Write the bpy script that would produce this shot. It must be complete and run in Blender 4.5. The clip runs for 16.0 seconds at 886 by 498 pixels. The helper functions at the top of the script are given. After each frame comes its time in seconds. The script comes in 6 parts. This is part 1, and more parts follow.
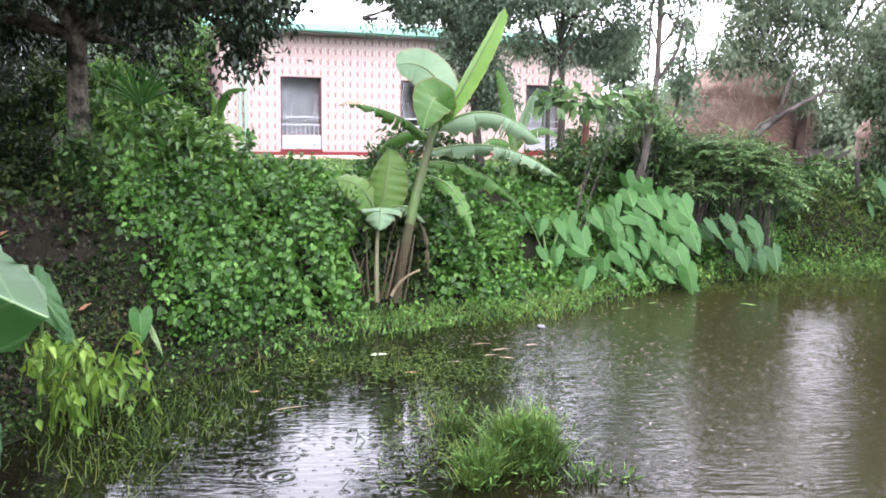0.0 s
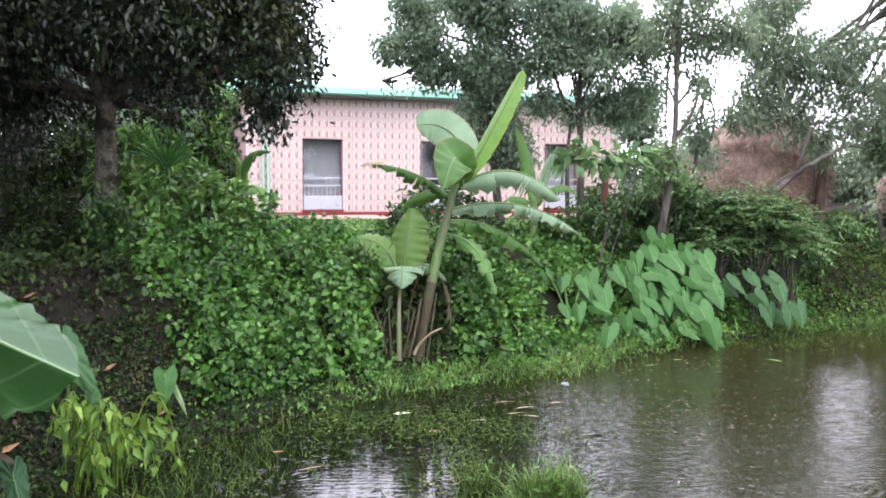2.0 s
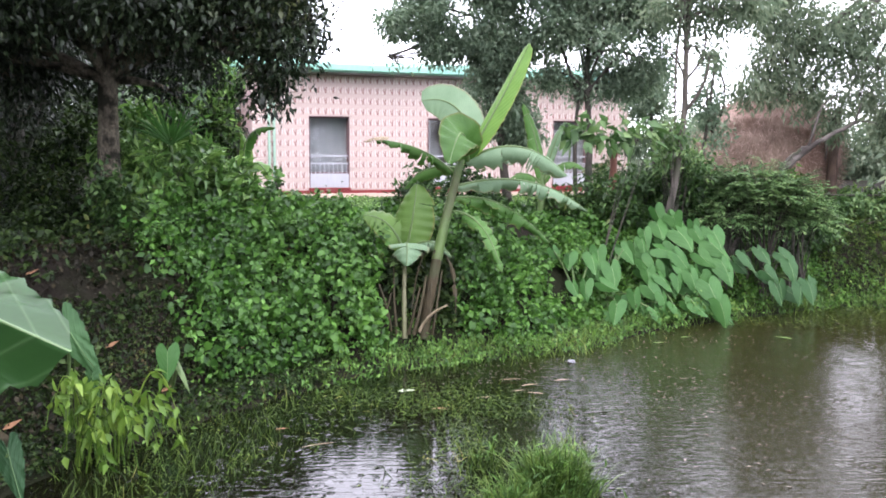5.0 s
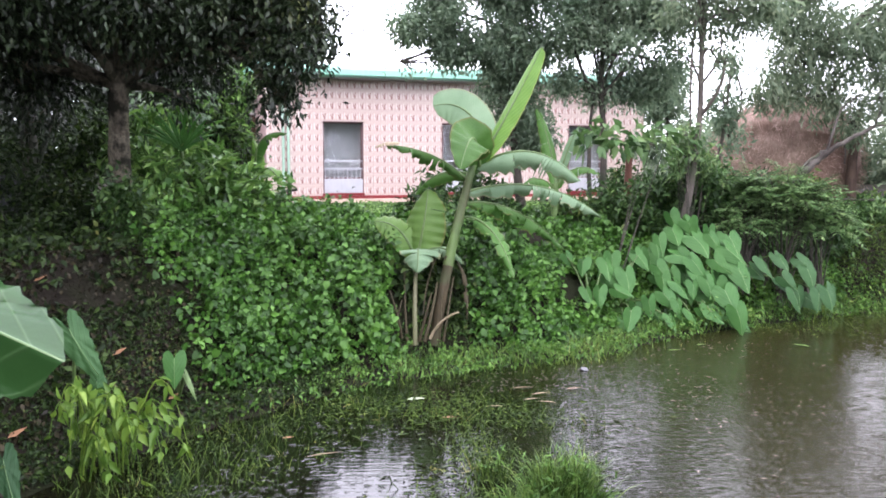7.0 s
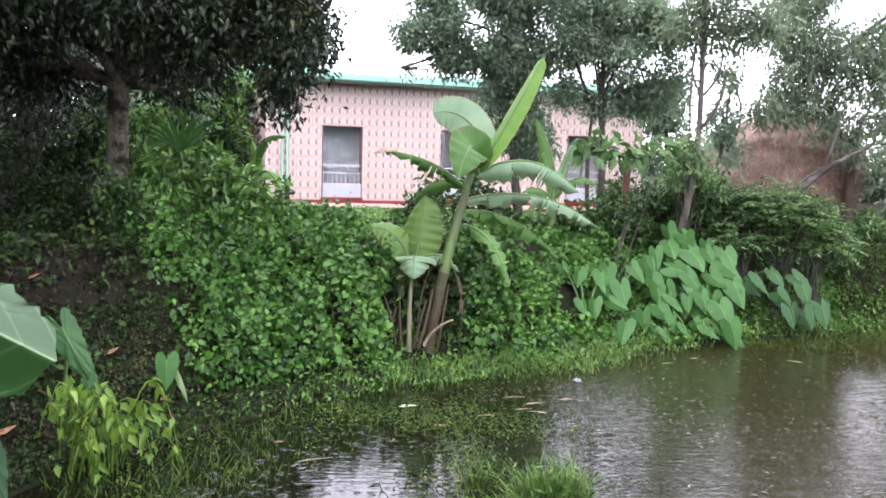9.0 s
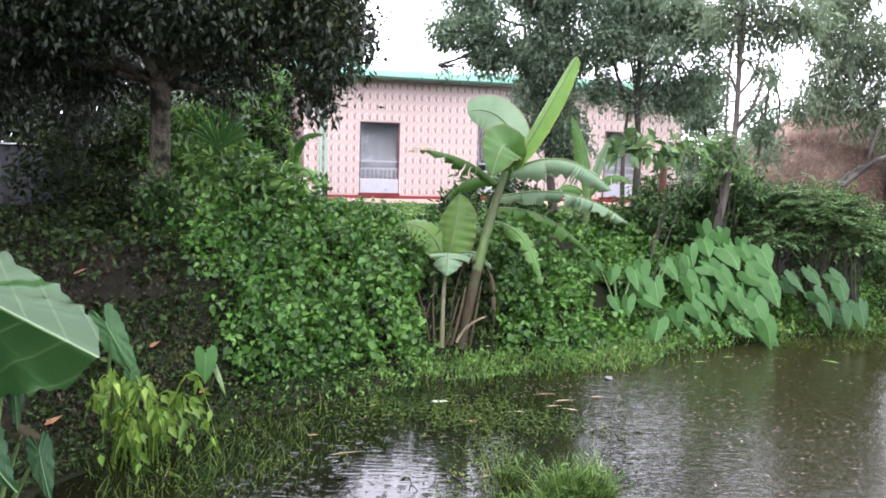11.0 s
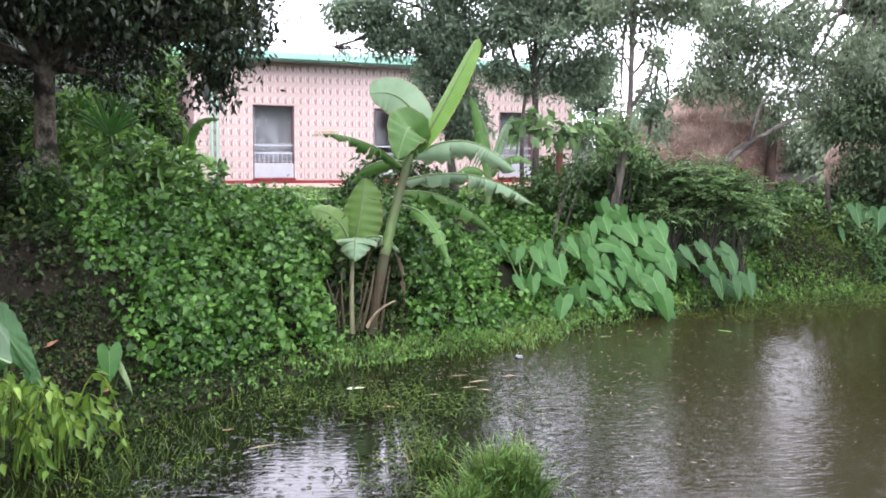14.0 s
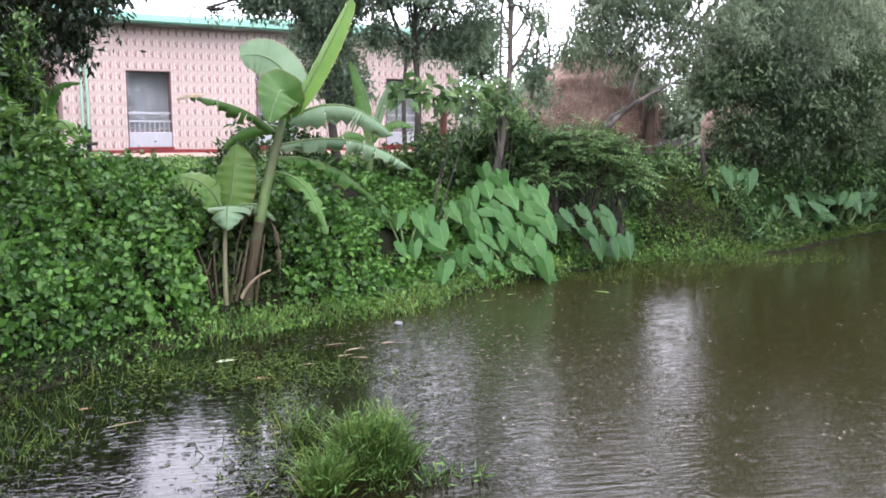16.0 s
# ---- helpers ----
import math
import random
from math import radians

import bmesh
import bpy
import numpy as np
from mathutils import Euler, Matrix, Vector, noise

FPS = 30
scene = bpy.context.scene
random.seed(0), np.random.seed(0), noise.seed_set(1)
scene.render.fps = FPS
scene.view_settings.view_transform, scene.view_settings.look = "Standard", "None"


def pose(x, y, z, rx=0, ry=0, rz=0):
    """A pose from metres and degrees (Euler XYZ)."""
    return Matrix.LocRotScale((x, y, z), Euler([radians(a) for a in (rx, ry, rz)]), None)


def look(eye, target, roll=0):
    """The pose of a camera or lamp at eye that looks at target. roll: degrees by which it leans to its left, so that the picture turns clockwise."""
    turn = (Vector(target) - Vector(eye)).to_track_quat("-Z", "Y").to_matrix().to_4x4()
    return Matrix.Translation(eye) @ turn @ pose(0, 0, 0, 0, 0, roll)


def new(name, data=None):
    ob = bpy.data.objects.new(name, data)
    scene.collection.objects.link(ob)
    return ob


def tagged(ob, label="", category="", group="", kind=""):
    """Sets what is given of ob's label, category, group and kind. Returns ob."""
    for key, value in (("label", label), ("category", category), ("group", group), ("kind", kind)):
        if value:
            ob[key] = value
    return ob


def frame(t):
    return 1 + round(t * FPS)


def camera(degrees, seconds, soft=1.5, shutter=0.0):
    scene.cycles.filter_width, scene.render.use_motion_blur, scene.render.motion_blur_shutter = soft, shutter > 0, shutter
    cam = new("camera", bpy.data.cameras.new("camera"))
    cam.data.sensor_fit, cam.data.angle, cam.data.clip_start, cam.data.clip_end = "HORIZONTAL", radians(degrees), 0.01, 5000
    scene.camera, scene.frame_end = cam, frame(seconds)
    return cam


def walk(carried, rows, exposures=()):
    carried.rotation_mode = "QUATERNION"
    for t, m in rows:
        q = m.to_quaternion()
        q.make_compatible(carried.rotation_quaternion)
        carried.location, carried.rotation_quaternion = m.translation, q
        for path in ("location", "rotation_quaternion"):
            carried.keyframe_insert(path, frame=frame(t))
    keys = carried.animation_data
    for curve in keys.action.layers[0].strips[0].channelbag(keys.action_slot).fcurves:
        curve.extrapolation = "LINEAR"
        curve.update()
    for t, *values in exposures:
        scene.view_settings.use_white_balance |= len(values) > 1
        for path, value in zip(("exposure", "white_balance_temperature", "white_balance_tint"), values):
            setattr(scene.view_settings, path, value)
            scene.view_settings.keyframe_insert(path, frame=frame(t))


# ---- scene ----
cam = camera(54.0, 16.0, 1.8)
PATH = [
    (0, (-0.125, -0.12, 2.597), (-0.016, 1.855, 2.3), 1.1),
    (0.5, (-0.143, -0.149, 2.599), (-0.041, 1.837, 2.378), 1.4),
    (1, (-0.159, -0.164, 2.586), (-0.105, 1.827, 2.409), 0.7),
    (1.5, (-0.154, -0.162, 2.585), (-0.124, 1.832, 2.43), 0.3),
    (2, (-0.156, -0.158, 2.588), (-0.093, 1.834, 2.425), 0.4),
    (2.5, (-0.171, -0.135, 2.58), (-0.142, 1.857, 2.398), 0.1),
    (3, (-0.169, -0.146, 2.585), (-0.139, 1.847, 2.417), -0.1),
    (3.5, (-0.186, -0.148, 2.594), (-0.172, 1.845, 2.427), -0.0),
    (4, (-0.172, -0.127, 2.561), (-0.129, 1.862, 2.35), 0.7),
    (6.3, (-0.024, 0.057, 2.538), (0.008, 2.046, 2.338), -0.3),
    (6.5, (-0.032, 0.069, 2.543), (-0.003, 2.059, 2.349), -0.2),
    (7, (-0.013, 0.061, 2.545), (-0.012, 2.051, 2.346), 0.1),
    (7.5, (0.002, 0.057, 2.555), (-0.005, 2.049, 2.379), -0.2),
    (8, (0.005, 0.095, 2.56), (0.069, 2.083, 2.358), 0.1),
    (8.5, (0.001, 0.086, 2.546), (0.115, 2.064, 2.271), 2.3),
    (9, (-0.011, 0.068, 2.557), (-0.002, 2.059, 2.373), 1.6),
    (9.2, (-0.03, 0.057, 2.563), (-0.044, 2.052, 2.414), 1.4),
    (11.3, (0.067, -0.07, 2.628), (-0.014, 1.918, 2.423), 1.7),
    (11.5, (0.034, -0.054, 2.614), (0.003, 1.935, 2.415), 2.1),
    (12, (0.031, -0.064, 2.632), (0.097, 1.923, 2.413), 2.5),
    (12.5, (-0.113, -0.042, 2.632), (-0.03, 1.94, 2.381), 1.1),
    (13, (-0.181, -0.046, 2.648), (-0.066, 1.937, 2.411), 1.9),
    (13.5, (-0.173, -0.023, 2.64), (-0.042, 1.956, 2.385), 1.6),
    (14, (-0.153, 0.003, 2.639), (0.017, 1.982, 2.401), 0.8),
    (14.5, (-0.051, 0.012, 2.619), (0.131, 1.99, 2.381), 0.5),
    (15, (0.058, 0.052, 2.603), (0.285, 2.024, 2.354), 1.0),
    (15.5, (0.167, 0.075, 2.578), (0.502, 2.031, 2.331), 0.8),
    (16, (0.144, 0.131, 2.562), (0.542, 2.068, 2.259), 0.5),
]
walk(cam, [(t, look(eye, target, roll)) for t, eye, target, roll in PATH], [(0.0, 0.49, 6250.0, 26.0), (0.5, 0.49, 6250.0, 26.0), (1.0, 0.18, 6250.0, 26.0), (14.5, 0.18, 6250.0, 26.0), (16.0, 0.05, 6250.0, 26.0)])

# ---- world, sun, exposure ----
world = bpy.data.worlds.new("overcast_sky")
scene.world = world
world.use_nodes = True
wn, wl = world.node_tree.nodes, world.node_tree.links
wn.clear()
sky = wn.new("ShaderNodeTexSky")
sky.sky_type = "NISHITA"
sky.sun_disc = False
sky.sun_elevation, sky.sun_rotation = radians(58), radians(200)
sky.air_density, sky.dust_density = 1.0, 3.0
bg_sky = wn.new("ShaderNodeBackground")
bg_sky.inputs["Strength"].default_value = 0.06
wl.new(sky.outputs[0], bg_sky.inputs["Color"])
bg_cloud = wn.new("ShaderNodeBackground")
bg_cloud.inputs["Color"].default_value = (0.93, 0.97, 1.0, 1)
# an overcast sky is brightest overhead
wdir = wn.new("ShaderNodeTexCoord")
wsep = wn.new("ShaderNodeSeparateXYZ")
wl.new(wdir.outputs["Generated"], wsep.inputs[0])
wgrad = wn.new("ShaderNodeMapRange")
wgrad.inputs["From Min"].default_value, wgrad.inputs["From Max"].default_value = 0.0, 1.0
wgrad.inputs["To Min"].default_value, wgrad.inputs["To Max"].default_value = 3.7, 5.7
wl.new(wsep.outputs[2], wgrad.inputs["Value"])
wl.new(wgrad.outputs[0], bg_cloud.inputs["Strength"])
wadd = wn.new("ShaderNodeAddShader")
wout = wn.new("ShaderNodeOutputWorld")
wl.new(bg_sky.outputs[0], wadd.inputs[0])
wl.new(bg_cloud.outputs[0], wadd.inputs[1])
wl.new(wadd.outputs[0], wout.inputs["Surface"])

sun_data = bpy.data.lights.new("sun", "SUN")
sun_data.energy, sun_data.angle, sun_data.color = 0.9, radians(40), (1.0, 0.97, 0.93)
sun = new("sun", sun_data)
sun.matrix_world = look((-6, -12, 22), (0, 8, 0))

# ---- materials ----


class Nodes:
    """A short way to write node trees."""

    def __init__(self, name):
        self.mat = bpy.data.materials.new(name)
        self.mat.use_nodes = True
        self.t = self.mat.node_tree
        self.t.nodes.clear()
        self.out = self.t.nodes.new("ShaderNodeOutputMaterial")

    def add(self, kind, **values):
        n = self.t.nodes.new("ShaderNode" + kind)
        if "operation" in values:
            n.operation = values["operation"]
        if "voronoi_dimensions" in values:
            n.voronoi_dimensions = values["voronoi_dimensions"]
        if "interpolation_type" in values:
            n.interpolation_type = values["interpolation_type"]
        if "blend_type" in values:
            n.blend_type = values["blend_type"]
        return n

    def put(self, socket, v):
        if isinstance(v, bpy.types.NodeSocket):
            self.t.links.new(v, socket)
        elif isinstance(v, (tuple, list)) and len(v) == 3 and socket.type == "RGBA":
            socket.default_value = (*v, 1)
        else:
            socket.default_value = v

    def math(self, op, a, b=0.0, c=0.0):
        n = self.add("Math", operation=op)
        for s, v in zip(n.inputs, (a, b, c)):
            self.put(s, v)
        return n.outputs[0]

    def mix(self, fac, a, b, blend="MIX"):
        n = self.add("MixRGB", blend_type=blend)
        for s, v in zip(n.inputs, (fac, a, b)):
            self.put(s, v)
        return n.outputs[0]

    def ramp(self, fac, stops):
        n = self.add("ValToRGB")
        while len(n.color_ramp.elements) < len(stops):
            n.color_ramp.elements.new(0.5)
        for e, (p, c) in zip(n.color_ramp.elements, stops):
            e.position, e.color = p, (*c, 1) if len(c) == 3 else c
        self.put(n.inputs[0], fac)
        return n.outputs[0]

    def coords(self, kind="Object"):
        return self.add("TexCoord").outputs[kind]

    def noise(self, vec, scale, detail=4.0, rough=0.55):
        n = self.add("TexNoise")
        self.put(n.inputs["Vector"], vec)
        self.put(n.inputs["Scale"], scale)
        self.put(n.inputs["Detail"], detail)
        self.put(n.inputs["Roughness"], rough)
        return n.outputs[0]

    def scaled(self, vec, s):
        n = self.add("Mapping")
        self.put(n.inputs["Vector"], vec)
        self.put(n.inputs["Scale"], s)
        return n.outputs[0]

    def bump(self, height, strength=0.4, dist=0.02):
        n = self.add("Bump")
        self.put(n.inputs["Height"], height)
        self.put(n.inputs["Strength"], strength)
        self.put(n.inputs["Distance"], dist)
        return n.outputs[0]

    def bsdf(self, color, rough=0.6, normal=None, metal=0.0, spec=0.5):
        n = self.add("BsdfPrincipled")
        self.put(n.inputs["Base Color"], color)
        self.put(n.inputs["Roughness"], rough)
        self.put(n.inputs["Metallic"], metal)
        self.put(n.inputs["Specular IOR Level"], spec)
        if normal is not None:
            self.put(n.inputs["Normal"], normal)
        return n

    def done(self, shader):
        self.t.links.new(shader, self.out.inputs["Surface"])
        return self.mat


def leaf_material(name, dark, mid, light, odd, rough=0.42, thin=0.3, patch=0.7, spec=0.28, vary=0.72):
    """Leaves: colour by leaf and by patch, wet gloss, light through the blade."""
    dark, mid, light, odd = [(c[0] * 1.12, c[1], c[2] * 1.1) for c in (dark, mid, light, odd)]
    m = Nodes(name)
    isl = m.add("NewGeometry").outputs["Random Per Island"]
    at = m.coords("Object")
    big = m.noise(at, patch, 3)
    fine = m.noise(at, 55.0, 2)
    f = m.math("ADD", m.math("MULTIPLY_ADD", isl, vary, 0.36 - vary / 2), m.math("MULTIPLY", m.math("SUBTRACT", big, 0.36), 0.95))
    col = m.ramp(f, ((0.0, dark), (0.42, mid), (0.86, light), (0.995, odd)))
    col = m.mix(m.math("MULTIPLY", fine, 0.35), col, (0.6, 0.7, 0.5), "MULTIPLY")
    b = m.bsdf(col, m.math("ADD", rough - 0.08, m.math("MULTIPLY", fine, 0.2)), m.bump(fine, 0.25, 0.006), spec=spec)
    tr = m.add("BsdfTranslucent")
    m.put(tr.inputs[0], m.mix(0.4, col, (0.9, 1.0, 0.6), "MULTIPLY"))
    mx = m.add("MixShader")
    m.put(mx.inputs[0], thin)
    m.t.links.new(b.outputs[0], mx.inputs[1])
    m.t.links.new(tr.outputs[0], mx.inputs[2])
    return m.done(mx.outputs[0])


def broad_leaf_material(name, dark, light, edge, veins=34.0, rough=0.4, thin=0.3, slant=0.35, spec=0.26, vein=0.22, sharp=3.0, vein_colour=None):
    """Large leaves: u runs along the midrib, v from side to side; pale side veins."""
    m = Nodes(name)
    uv = m.coords("UV")
    sep = m.add("SeparateXYZ")
    m.put(sep.inputs[0], uv)
    u, v = sep.outputs[0], sep.outputs[1]
    off = m.math("ABSOLUTE", m.math("SUBTRACT", v, 0.5))
    lines = m.math("SINE", m.math("MULTIPLY", m.math("SUBTRACT", u, m.math("MULTIPLY", off, slant)), veins * 6.283))
    lines = m.math("POWER", m.math("MAXIMUM", lines, 0.0), sharp)
    at = m.coords("Object")
    n1, n2 = m.noise(at, 3.0, 4), m.noise(at, 24.0, 4)
    col = m.mix(m.math("MULTIPLY", n1, 1.1), dark, light)
    col = m.mix(m.math("MULTIPLY", lines, vein), col, vein_colour or light)
    rim = m.math("SMOOTH_MAX", m.math("MULTIPLY", m.math("SUBTRACT", off, 0.44), m.math("MULTIPLY", n2, 22.0)), 0.0, 0.05)
    col = m.mix(m.math("MINIMUM", rim, 0.8), col, edge)
    rib = m.math("LESS_THAN", off, 0.012)
    col = m.mix(m.math("MULTIPLY", rib, 0.45), col, (0.22, 0.33, 0.15))
    h = m.math("ADD", m.math("MULTIPLY", lines, 0.6), m.math("MULTIPLY", n2, 0.6))
    b = m.bsdf(col, m.math("ADD", rough - 0.12, m.math("MULTIPLY", n2, 0.26)), m.bump(h, 0.35, 0.01), spec=spec)
    tr = m.add("BsdfTranslucent")
    m.put(tr.inputs[0], m.mix(0.5, col, (0.6, 0.95, 0.2), "MULTIPLY"))
    mx = m.add("MixShader")
    m.put(mx.inputs[0], thin)
    m.t.links.new(b.outputs[0], mx.inputs[1])
    m.t.links.new(tr.outputs[0], mx.inputs[2])
    return m.done(mx.outputs[0])


def rough_material(name, c1, c2, scale, stretch=(1, 1, 1), rough=0.8, c3=None, bump=0.5, depth=0.02, spec=0.35):
    m = Nodes(name)
    at = m.scaled(m.coords("Object"), stretch)
    n1, n2 = m.noise(at, scale, 6, 0.62), m.noise(at, scale * 7.3, 4)
    col = m.ramp(m.math("ADD", m.math("MULTIPLY", n1, 0.75), m.math("MULTIPLY", n2, 0.3)), ((0.3, c1), (0.72, c2)))
    if c3:
        big = m.noise(m.coords("Object"), scale * 0.17, 3)
        col = m.mix(m.ramp(big, ((0.48, (0, 0, 0)), (0.62, (1, 1, 1)))), col, c3)
    h = m.math("ADD", n1, m.math("MULTIPLY", n2, 0.5))
    return m.done(m.bsdf(col, m.math("ADD", rough - 0.1, m.math("MULTIPLY", n2, 0.2)), m.bump(h, bump, depth), spec=spec).outputs[0])


def tile_material():
    """Pink glazed wall tile with a maroon fan and white strokes, laid out by the tile's own u and v."""
    m = Nodes("pink_patterned_tile")
    sep = m.add("SeparateXYZ")
    m.put(sep.inputs[0], m.coords("UV"))
    u, v = sep.outputs[0], sep.outputs[1]
    at = m.coords("Object")

    def stroke(cu, slope, lo, hi, width):
        line = m.math("ABSOLUTE", m.math("SUBTRACT", m.math("SUBTRACT", u, cu), m.math("MULTIPLY", m.math("SUBTRACT", v, lo), slope)))
        a = m.math("LESS_THAN", line, width)
        b = m.math("MULTIPLY", m.math("GREATER_THAN", v, lo), m.math("LESS_THAN", v, hi))
        return m.math("MULTIPLY", a, b)

    ground = m.mix(m.noise(at, 2.3, 3), (0.50, 0.40, 0.35), (0.58, 0.485, 0.43))
    ground = m.mix(m.math("MULTIPLY", m.noise(at, 40.0, 3), 0.3), ground, (0.58, 0.41, 0.37))
    dark = m.math("MAXIMUM", stroke(0.50, 0.34, 0.26, 0.72, 0.055), stroke(0.44, -0.60, 0.36, 0.62, 0.05))
    dark = m.math("MAXIMUM", dark, stroke(0.55, 0.15, 0.14, 0.38, 0.085))
    pale = m.math("MAXIMUM", stroke(0.22, -0.12, 0.20, 0.80, 0.07), stroke(0.84, 0.12, 0.22, 0.68, 0.06))
    col = m.mix(m.math("MULTIPLY", pale, 0.75), ground, (0.76, 0.69, 0.65))
    worn = m.noise(at, 60.0, 3)
    col = m.mix(m.math("MULTIPLY", dark, m.math("ADD", 0.6, m.math("MULTIPLY", worn, 0.6))), col, (0.24, 0.085, 0.08))
    tone = m.add("ObjectInfo").outputs["Random"]
    col = m.mix(m.math("MULTIPLY", tone, 0.12), col, (0.55, 0.38, 0.36))
    return m.done(m.bsdf(col, 0.32, m.bump(m.noise(at, 30.0, 2), 0.1, 0.003)).outputs[0])


def paint_material(name, c1, c2, scale=3.0, rough=0.5):
    m = Nodes(name)
    at = m.coords("Object")
    n1, n2 = m.noise(at, scale, 5), m.noise(m.scaled(at, (3, 3, 0.4)), scale * 3, 5)
    col = m.mix(m.math("MULTIPLY", n1, m.math("MULTIPLY", n2, 1.8)), c1, c2)
    return m.done(m.bsdf(col, m.math("ADD", rough - 0.1, m.math("MULTIPLY", n2, 0.2)), m.bump(n2, 0.15, 0.006)).outputs[0])


def water_material():
    """Muddy pond under rain: low wind waves, and rings where drops fell."""
    m = Nodes("pond_water")
    at = m.coords("Object")
    h = m.math("MULTIPLY", m.noise(m.scaled(at, (0.5, 1.8, 1.0)), 7.0, 2), 0.0019)
    h = m.math("ADD", h, m.math("MULTIPLY", m.noise(m.scaled(at, (0.7, 1.6, 1.0)), 24.0, 2), 0.0005))
    jit = m.add("TexNoise")
    m.put(jit.inputs["Vector"], at)
    m.put(jit.inputs["Scale"], 4.0)
    drift = m.add("VectorMath", operation="SCALE")
    m.put(drift.inputs[0], jit.outputs["Color"])
    m.put(drift.inputs["Scale"], 0.06)
    shift = m.add("VectorMath", operation="ADD")
    m.put(shift.inputs[0], at)
    m.put(shift.inputs[1], drift.outputs[0])
    wavy = shift.outputs[0]
    # cells per metre, waves, height in metres, reach, share of cells without a ring
    for scale, freq, gain, keep, still in ((1.3, 58.0, 0.0026, 0.34, 0.55), (3.1, 42.0, 0.0022, 0.30, 0.45), (5.3, 30.0, 0.0032, 0.27, 0.40), (9.0, 26.0, 0.0021, 0.25, 0.5)):
        vo = m.add("TexVoronoi", voronoi_dimensions="2D")
        m.put(vo.inputs["Vector"], wavy)
        m.put(vo.inputs["Scale"], scale)
        d = vo.outputs["Distance"]
        pick = m.add("SeparateColor")
        m.put(pick.inputs[0], vo.outputs["Color"])
        reach = m.math("MULTIPLY", m.math("ADD", 0.45, m.math("MULTIPLY", pick.outputs[1], 0.55)), keep)
        fade = m.math("MAXIMUM", m.math("SUBTRACT", reach, d), 0.0)
        fade = m.math("MULTIPLY", fade, m.math("GREATER_THAN", pick.outputs[0], still))
        ring = m.math("MULTIPLY", m.math("SINE", m.math("MULTIPLY", d, freq)), fade)
        h = m.math("ADD", h, m.math("MULTIPLY", ring, gain / keep))
    sep = m.add("SeparateXYZ")
    m.put(sep.inputs[0], at)
    ruffled = []
    for lo, hi, a, b in ((0.1, 2.0, 0.28, 1.0), (4.0, 6.5, 1.0, 0.4)):
        ease = m.add("MapRange", interpolation_type="SMOOTHSTEP")
        m.put(ease.inputs["Value"], sep.outputs[0])
        ease.inputs["From Min"].default_value, ease.inputs["From Max"].default_value = lo, hi
        ease.inputs["To Min"].default_value, ease.inputs["To Max"].default_value = a, b
        ruffled.append(ease.outputs["Result"])
    wind = m.math("MULTIPLY", ruffled[0], ruffled[1])
    breeze = m.math("MULTIPLY", wind, m.math("ADD", 0.35, m.noise(m.scaled(at, (0.9, 0.4, 1.0)), 0.8, 2)))
    chop = m.noise(m.scaled(at, (0.45, 2.1, 1.0)), 9.0, 2)
    h = m.math("ADD", h, m.math("MULTIPLY", m.math("MULTIPLY", chop, breeze), 0.0095))
    # near-black base colour among the weeds, muddy brown in the open
    muddy = m.add("MapRange", interpolation_type="SMOOTHSTEP")
    m.put(muddy.inputs["Value"], m.math("ADD", sep.outputs[0], m.math("MULTIPLY", m.noise(at, 0.5, 3), 2.0)))
    muddy.inputs["From Min"].default_value, muddy.inputs["From Max"].default_value = 0.6, 4.6
    mud = muddy.outputs["Result"]
    col = m.mix(mud, (0.0034, 0.0030, 0.0016), (0.0150, 0.0126, 0.0044))
    n = m.bsdf(col, m.math("ADD", 0.03, m.math("MULTIPLY", m.math("MULTIPLY", mud, ruffled[1]), 0.15)), m.bump(h, 1.0, 1.0), spec=0.5)
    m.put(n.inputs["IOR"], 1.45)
    return m.done(n.outputs[0])


def glass_material():
    m = Nodes("window_glass")
    at = m.coords("Object")
    n = m.bsdf((0.75, 0.8, 0.82), 0.03, m.bump(m.noise(at, 2.0, 2), 0.05, 0.01))
    m.put(n.inputs["Transmission Weight"], 1.0)
    m.put(n.inputs["IOR"], 1.5)
    return m.done(n.outputs[0])


M_CREEPER = leaf_material("creeper_leaf", (0.003, 0.012, 0.002), (0.024, 0.084, 0.010), (0.084, 0.218, 0.032), (0.14, 0.270, 0.055), 0.44, 0.18, 0.9, spec=0.25, vary=0.5)
M_FEATHER = leaf_material("feathery_leaf", (0.020, 0.056, 0.018), (0.074, 0.165, 0.052), (0.17, 0.29, 0.105), (0.22, 0.32, 0.12), 0.44, 0.34)
M_HERB = leaf_material("herb_leaf", (0.012, 0.042, 0.008), (0.068, 0.170, 0.034), (0.19, 0.36, 0.085), (0.28, 0.38, 0.12), 0.42, 0.32, spec=0.34)
M_WEED = leaf_material("shore_weed", (0.010, 0.034, 0.006), (0.042, 0.118, 0.018), (0.115, 0.245, 0.042), (0.22, 0.29, 0.08), 0.48, 0.24, 1.6, spec=0.22, vary=0.6)
M_GRASS = leaf_material("marsh_grass", (0.005, 0.015, 0.003), (0.022, 0.052, 0.008), (0.080, 0.145, 0.024), (0.20, 0.19, 0.06), 0.55, 0.22, 1.1, spec=0.15)
M_DARKLEAF = leaf_material("mango_leaf", (0.003, 0.007, 0.003), (0.010, 0.020, 0.008), (0.027, 0.050, 0.019), (0.06, 0.08, 0.025), 0.38, 0.14, spec=0.30)
# haze is put into these colours: darks lifted, greens greyed
M_MIDHAZELEAF = leaf_material("haze_lifted_leaf", (0.046, 0.085, 0.052), (0.135, 0.215, 0.138), (0.30, 0.41, 0.28), (0.36, 0.43, 0.28), 0.55, 0.58, spec=0.22, vary=0.42)
